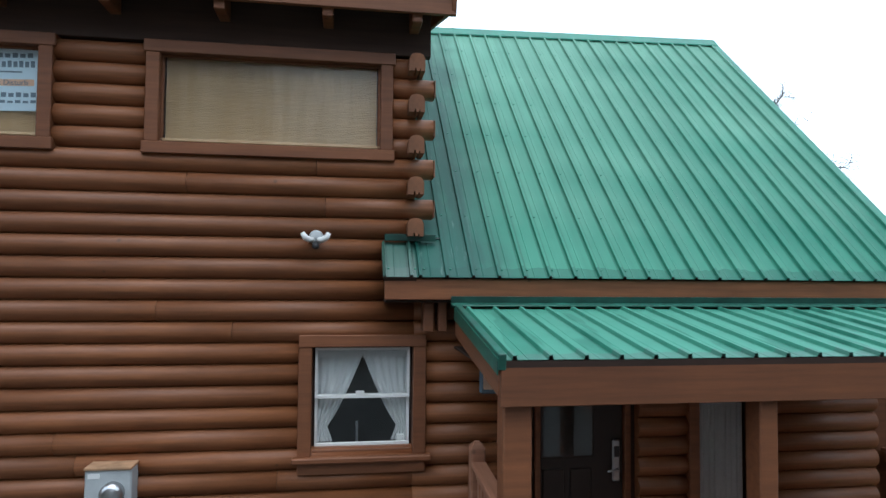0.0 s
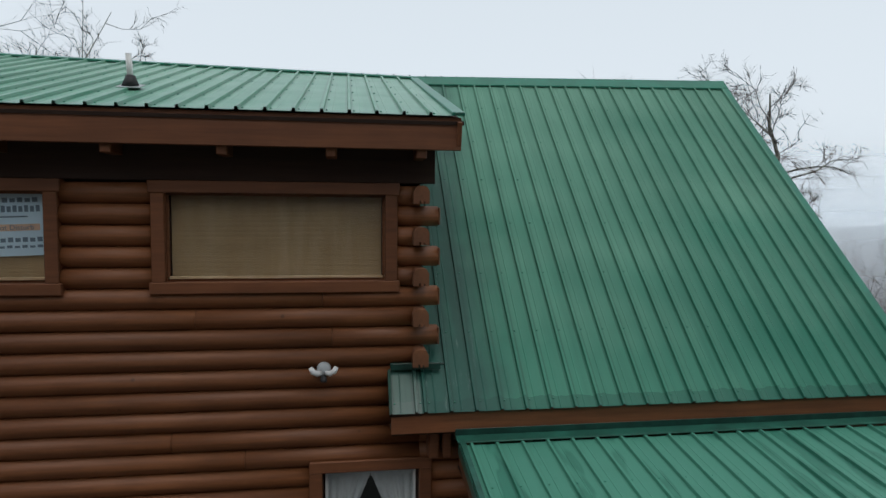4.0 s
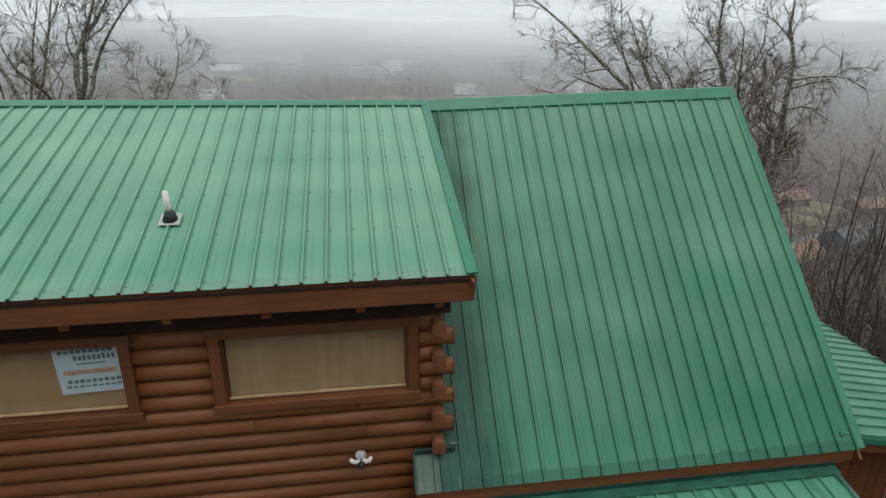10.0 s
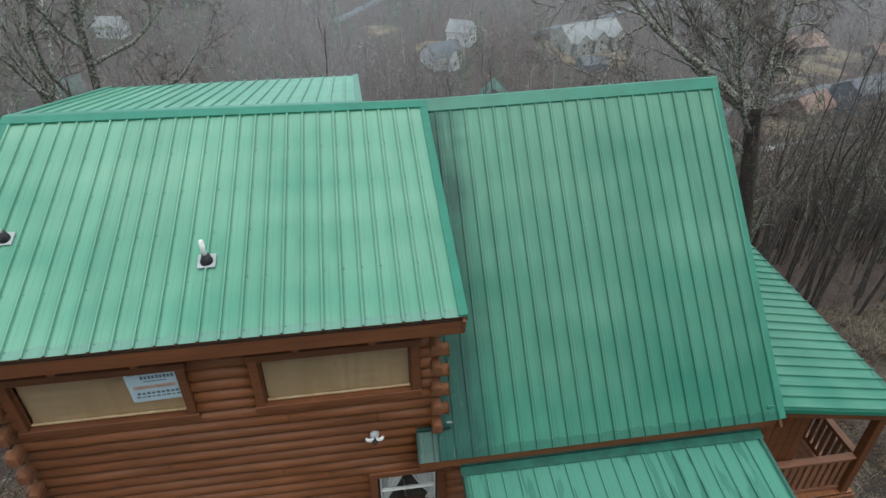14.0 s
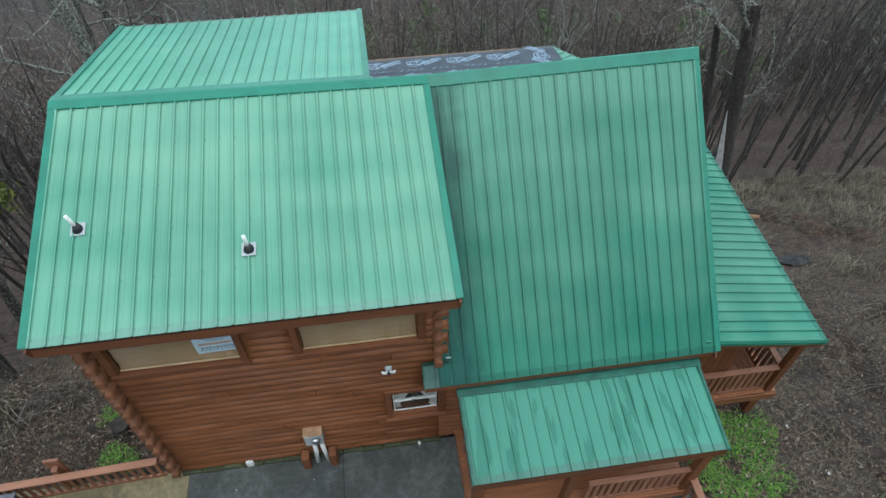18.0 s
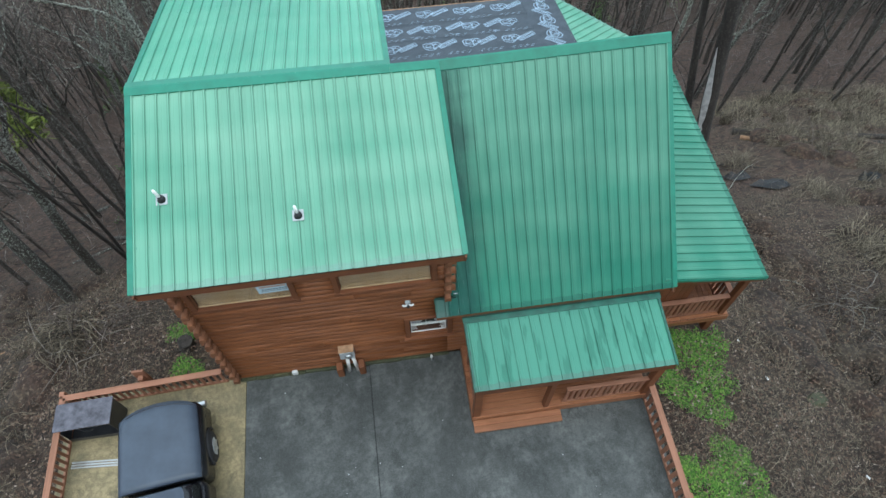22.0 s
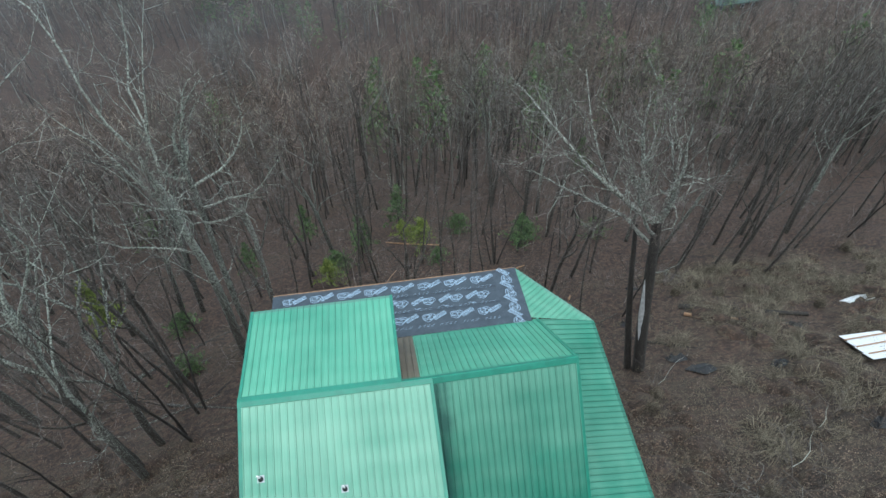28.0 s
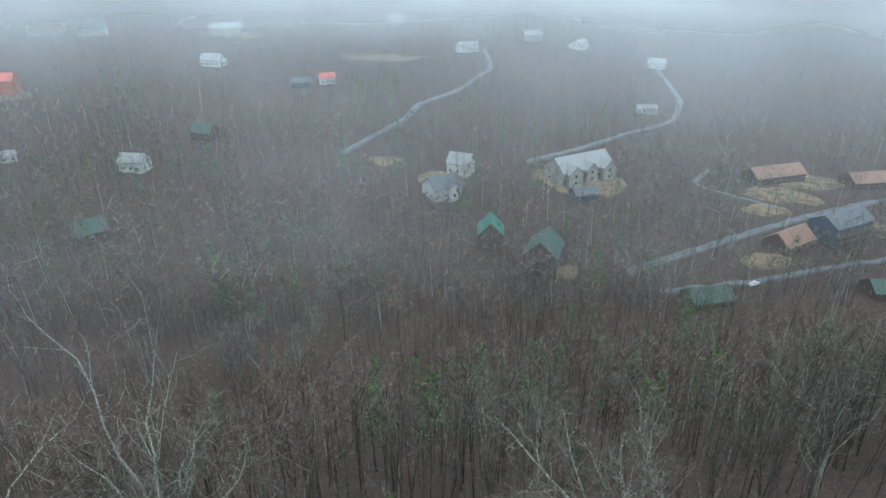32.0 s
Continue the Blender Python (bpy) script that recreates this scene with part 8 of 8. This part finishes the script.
def far_house(x, y, a, b, h, rise, turn, wall, roof, storeys):
    gz = min(float(ground_height(x + dx, y + dy)) for dx in (-a / 2, a / 2) for dy in (-b / 2, b / 2))
    top = float(ground_height(x, y)) - gz
    h = h + top
    t = thing("valley_house", "%s house with a %s gabled roof among bare trees" % (WORD[wall], WORD[roof]), "house", "houses in the valley", pose(x, y, gz, 0, 0, turn))
    v = [(-a / 2, -b / 2, -1), (a / 2, -b / 2, -1), (a / 2, b / 2, -1), (-a / 2, b / 2, -1), (-a / 2, -b / 2, h), (a / 2, -b / 2, h), (a / 2, b / 2, h), (-a / 2, b / 2, h), (-a / 2, 0, h + rise - 0.1), (a / 2, 0, h + rise - 0.1)]
    w = put_mesh("wall", mesh_from("wall", v, [(0, 1, 5, 4), (1, 2, 6, 9, 5), (2, 3, 7, 6), (3, 0, 4, 8, 7), (0, 3, 2, 1)], PAINT[wall]), t)
    o, sl = 0.5, rise / (b / 2)
    e = b / 2 + o
    rv = [(s * (a / 2 + o), yy, zz) for s in (-1, 1) for yy, zz in ((-e, h - o * sl), (0, h + rise), (e, h - o * sl), (e, h - o * sl - 0.18), (0, h + rise - 0.2), (-e, h - o * sl - 0.18))]
    put_mesh("roof", mesh_from("roof", rv, [(0, 1, 7, 6), (1, 2, 8, 7), (2, 3, 9, 8), (3, 4, 10, 9), (4, 5, 11, 10), (5, 0, 6, 11), (0, 5, 4, 1), (1, 4, 3, 2), (6, 7, 10, 11), (7, 8, 9, 10)], PAINT[roof]), t)
    for st in range(storeys):
        z0 = top + 0.9 + st * (h - top) / storeys
        n = max(2, int(a / 3))
        for k in range(n):
            cx = -a / 2 + a * (k + 0.5) / n
            p = boxpart("window", cx - 0.5, cx + 0.5, -b / 2 - 0.06, -b / 2 + 0.02, z0, z0 + 1.2, PAINT["white"], t, 0)
            boxpart("pane", cx - 0.42, cx + 0.42, -b / 2 - 0.08, -b / 2 - 0.06, z0 + 0.08, z0 + 1.12, FAR_GLASS, p, 0)
        for s in (-1, 1):
            for cy in (-b / 5, b / 5):
                p = boxpart("window", s * a / 2 - 0.06, s * a / 2 + 0.06, cy - 0.5, cy + 0.5, z0, z0 + 1.2, PAINT["white"], t, 0)
                boxpart("pane", s * (a / 2 + 0.07) - 0.01, s * (a / 2 + 0.07) + 0.01, cy - 0.42, cy + 0.42, z0 + 0.08, z0 + 1.12, FAR_GLASS, p, 0)
    wings = ((-0.33, 0.26, 3.2), (0.02, 0.22, 2.2), (0.34, 0.24, 3.6)) if wall == "cream" and storeys == 2 else ((0.12, 0.42, 2.4),) if wall == "white" and roof == "slate" else ()
    for at, wide, out in wings:
        # gabled wing that stands before the front wall
        cx, hw, y0, y1 = at * a, wide * a / 2, -b / 2 - out, -b / 2 + 0.1
        gh = h + rise * 0.62
        wv = [(cx - hw, y0, -1), (cx + hw, y0, -1), (cx + hw, y1, -1), (cx - hw, y1, -1), (cx - hw, y0, h), (cx + hw, y0, h), (cx + hw, y1, h), (cx - hw, y1, h), (cx, y0, gh - 0.1), (cx, 0, gh - 0.1)]
        wing = put_mesh("wing", mesh_from("wing", wv, [(0, 1, 5, 8, 4), (1, 2, 6, 5), (3, 0, 4, 7), (0, 3, 2, 1), (4, 8, 9, 7), (8, 5, 6, 9)], PAINT[wall]), t)
        k = (gh - h) / hw
        ew = hw + 0.4
        wr = [(cx + q * ew, yy, gh - ew * k + dz) if q else (cx, yy, gh + dz) for dz in (0.0, -0.16) for yy in (y0 - 0.4, 0) for q in (-1, 0, 1)]
        put_mesh("wing_roof", mesh_from("wing_roof", wr, [(0, 1, 4, 3), (1, 2, 5, 4), (6, 9, 10, 7), (7, 10, 11, 8), (0, 6, 7, 1), (1, 7, 8, 2), (0, 3, 9, 6), (2, 8, 11, 5)], PAINT[roof]), wing)
        for st in range(storeys):
            z0 = top + 0.9 + st * (h - top) / storeys
            boxpart("window", cx - 0.6, cx + 0.6, y0 - 0.06, y0 + 0.02, z0, z0 + 1.4, FAR_GLASS, wing, 0)
    if wall in ("slateblue", "cream") and storeys == 2:
        for st in range(2):
            zb = top + 2.6 + st * 2.4
            bal = boxpart("balcony", -a / 2, a / 2, -b / 2 - 1.8, -b / 2, zb, zb + 0.15, PAINT["brown"], t, 0)
            boxpart("rail", -a / 2, a / 2, -b / 2 - 1.8, -b / 2 - 1.72, zb + 0.8, zb + 0.95, PAINT["brown"], bal, 0)
            for k in range(5):
                px = -a / 2 + 0.1 + (a - 0.2) * k / 4
                boxpart("balcony_post", px - 0.08, px + 0.08, -b / 2 - 1.8, -b / 2 - 1.64, zb - 2.4, zb + 0.95, PAINT["brown"], bal, 0)
    return t


for spec in FAR_HOUSES:
    far_house(*spec)

for pts, width in ROADS:
    dense = []
    for (a, b), (c, d) in zip(pts, pts[1:]):
        n = max(2, int(math.hypot(c - a, d - b) / 3))
        dense += [(a + (c - a) * i / n, b + (d - b) * i / n) for i in range(n)]
    dense.append(pts[-1])
    d = np.array(dense)
    for _ in range(3):
        d[1:-1] = 0.5 * d[1:-1] + 0.25 * (d[:-2] + d[2:])
    g = np.gradient(d, axis=0)
    g /= np.linalg.norm(g, axis=1)[:, None]
    side_v = np.stack([-g[:, 1], g[:, 0]], 1)
    rows_v = []
    for s in (-1, 1):
        e = d + side_v * s * width / 2
        zz = ground_height(d[:, 0], d[:, 1]) + 0.45
        rows_v.append(np.column_stack([e, zz]))
        rows_v.append(np.column_stack([e + side_v * s * 0.6, zz - 0.9]))
    n = len(d)
    verts = np.concatenate([rows_v[1], rows_v[0], rows_v[2], rows_v[3]])
    faces = [(r * n + i, r * n + i + 1, (r + 1) * n + i + 1, (r + 1) * n + i) for r in range(3) for i in range(n - 1)]
    tagged(new("road", mesh_from("road", verts.tolist(), faces, ROAD)), "pale wet asphalt road through the valley", "road", kind="structure")

# pale winter lawns and cut banks round the houses
LAWN, _n, _l, _b = material("winter_lawn", 0.95)
_c = ramp(_n, _l, noise_node(_n, _l, 0.25, 6), [(0.35, (0.08, 0.062, 0.036)), (0.52, (0.16, 0.118, 0.068)), (0.72, (0.24, 0.185, 0.095))])
_l.new(_c, _b.inputs["Base Color"])
for k, (lx, ly, r) in enumerate(((92, 112, 7), (120, 149, 12), (108, 139, 8), (66, 161, 15), (128, 129, 8), (24, 166, 9), (136, 160, 14), (60, 168, 10), (8, 178, 6), (44, 116, 5), (-130, 250, 12), (-62, 366, 18), (15, 322, 22), (150, 132, 10))):
    cx, cy = afar(lx, ly)
    rr = np.random.RandomState(300 + k)
    wob = rr.uniform(0.7, 1.25, 24)
    wob = (wob + np.roll(wob, 1) + np.roll(wob, 2)) / 3
    verts, faces = [(cx, cy, float(ground_height(cx, cy)) + 0.5)], []
    for ring in (0.35, 0.7, 1.0):
        for q in range(24):
            a = q * math.tau / 24
            px, py = cx + 1.6 * r * ring * wob[q] * math.cos(a), cy + 1.05 * r * ring * wob[q] * math.sin(a)
            verts.append((px, py, float(ground_height(px, py)) + (0.5 if ring < 1 else -0.3)))
    faces = [(0, 1 + q, 1 + (q + 1) % 24) for q in range(24)]
    faces += [(1 + g * 24 + q, 25 + g * 24 + q, 25 + g * 24 + (q + 1) % 24, 1 + g * 24 + (q + 1) % 24) for g in range(2) for q in range(24)]
    tagged(new("lawn", mesh_from("lawn", verts, faces, LAWN, True)), "tan winter lawn beside a valley house", "lawn", kind="structure")

sedan = thing("parked_car", "small white parked car by the valley road", "car", m=pose(*afar(83, 103), float(ground_height(*afar(83, 103))) + 0.4, 0, 0, 20))
part("body", rounded_slab(-2.2, 2.2, -0.9, 0.9, 0.3, 0.9, 0.4, 0.08), PAINT["white"], sedan)
part("cabin_top", rounded_slab(-1.2, 1.1, -0.8, 0.8, 0.88, 1.45, 0.3, 0.25), PAINT["white"], sedan)
part("windscreen", block(bmesh.new(), 0.85, 0.95, -0.6, 0.6, 0.95, 1.3), FAR_GLASS, sedan)
for x in (-1.4, 1.4):
    for y in (-0.85, 0.85):
        part("wheel", tube(bmesh.new(), [(x, y - 0.1, 0.32), (x, y + 0.1, 0.32)], 0.32, 12), BLACK_RUBBER, sedan)

# ---- drifting mist: thin veils between the camera's hill and the far side ----
def veil(radius, density, height, seed):
    m = bpy.data.materials.new("mist")
    m.use_transparent_shadow = True
    m.use_nodes = True
    n, l = m.node_tree.nodes, m.node_tree.links
    n.remove(n["Principled BSDF"])
    out = n["Material Output"]
    clear = n.new("ShaderNodeBsdfTransparent")
    fog = n.new("ShaderNodeBsdfDiffuse")
    fog.inputs["Color"].default_value = (0.755, 0.808, 0.85, 1)
    back = n.new("ShaderNodeBsdfTranslucent")
    back.inputs["Color"].default_value = (0.755, 0.808, 0.85, 1)
    # droplets scatter the light of the whole sky, so the veil is shaded as if it faced up
    for shader, z in ((fog, 1.0), (back, -1.0)):
        up = n.new("ShaderNodeCombineXYZ")
        up.inputs["Z"].default_value = z
        l.new(up.outputs[0], shader.inputs["Normal"])
    both = n.new("ShaderNodeAddShader")
    l.new(fog.outputs[0], both.inputs[0])
    l.new(back.outputs[0], both.inputs[1])
    f = noise_node(n, l, 0.9 / radius * 2.4, 2, (1, 1, 1.5))
    rg = n.new("ShaderNodeMapRange")
    rg.inputs["From Min"].default_value, rg.inputs["From Max"].default_value = 0.3, 0.7
    rg.inputs["To Min"].default_value, rg.inputs["To Max"].default_value = density * 0.6, min(1, density * 1.4)
    l.new(f, rg.inputs["Value"])
    # the mist thins out upwards
    pz = n.new("ShaderNodeSeparateXYZ")
    l.new(n.new("ShaderNodeNewGeometry").outputs["Position"], pz.inputs["Vector"])
    thin = n.new("ShaderNodeMapRange")
    thin.interpolation_type = 'SMOOTHSTEP'
    thin.inputs["From Min"].default_value, thin.inputs["From Max"].default_value = min(-35, height - 45), height
    thin.inputs["To Min"].default_value, thin.inputs["To Max"].default_value = 1.0, 0.0
    l.new(pz.outputs["Z"], thin.inputs["Value"])
    dens = n.new("ShaderNodeMath")
    dens.operation = 'MULTIPLY'
    l.new(rg.outputs["Result"], dens.inputs[0])
    l.new(thin.outputs["Result"], dens.inputs[1])
    mx = n.new("ShaderNodeMixShader")
    ground_f = n.new("ShaderNodeMath")
    ground_f.operation = 'MULTIPLY'
    l.new(dens.outputs[0], ground_f.inputs[0])
    l.new(ground_f.outputs[0], mx.inputs["Fac"])
    l.new(clear.outputs[0], mx.inputs[1])
    l.new(both.outputs[0], mx.inputs[2])
    l.new(mx.outputs[0], out.inputs["Surface"])
    # it also thins out towards the ground, by the second texture coordinate
    foot = n.new("ShaderNodeSeparateXYZ")
    l.new(n.new("ShaderNodeUVMap").outputs["UV"], foot.inputs["Vector"])
    l.new(foot.outputs["Y"], ground_f.inputs[1])
    steps = 96
    verts, faces, fade = [], [], []
    for k in range(steps + 1):
        a = radians(-30 + 240 * k / steps)
        x, y = radius * math.cos(a), radius * math.sin(a)
        g = float(ground_height(x, y))
        # thinner towards the east, to fit the brightness in the camera's view
        drift = float(np.interp(math.degrees(a), (48, 74, 96), (0.55, 0.9, 1.08)))
        for up, f in ((-3, 0.0), (3, 0.04), (14, 0.28), (32, 0.7), (45, 1.0)) if radius > 550 else ((-3, 0.0), (3, 0.02), (14, 0.25), (32, 0.8), (45, 1.0)):
            verts.append((x, y, min(g + up, height - 1)))
            fade.append(f * drift)
        verts.append((x, y, height))
        fade.append(drift)
    for k in range(steps):
        for q in range(5):
            faces.append((6 * k + q, 6 * k + 6 + q, 6 * k + 7 + q, 6 * k + 1 + q))
    me = mesh_from("mist_veil", verts, faces, m, True)
    layer = me.uv_layers.new(name="UVMap")
    idx = np.zeros(len(me.loops), dtype=np.int64)
    me.loops.foreach_get("vertex_index", idx)
    layer.data.foreach_set("uv", np.stack([np.zeros(len(idx)), np.array(fade)[idx]], 1).ravel())
    ob = new("mist_veil", me)
    ob.visible_shadow = False
    return tagged(ob, "thin veil of drifting valley mist", "mist", kind="stuff")


for r, d, h in ((120, 0.035, -14), (175, 0.06, -12), (240, 0.08, -10), (310, 0.12, -5), (390, 0.16, 2), (480, 0.21, 14), (590, 0.4, 28), (740, 0.58, 55), (980, 0.7, 100), (1450, 0.7, 170), (2300, 0.97, 330)):
    veil(r, d, h, int(r))
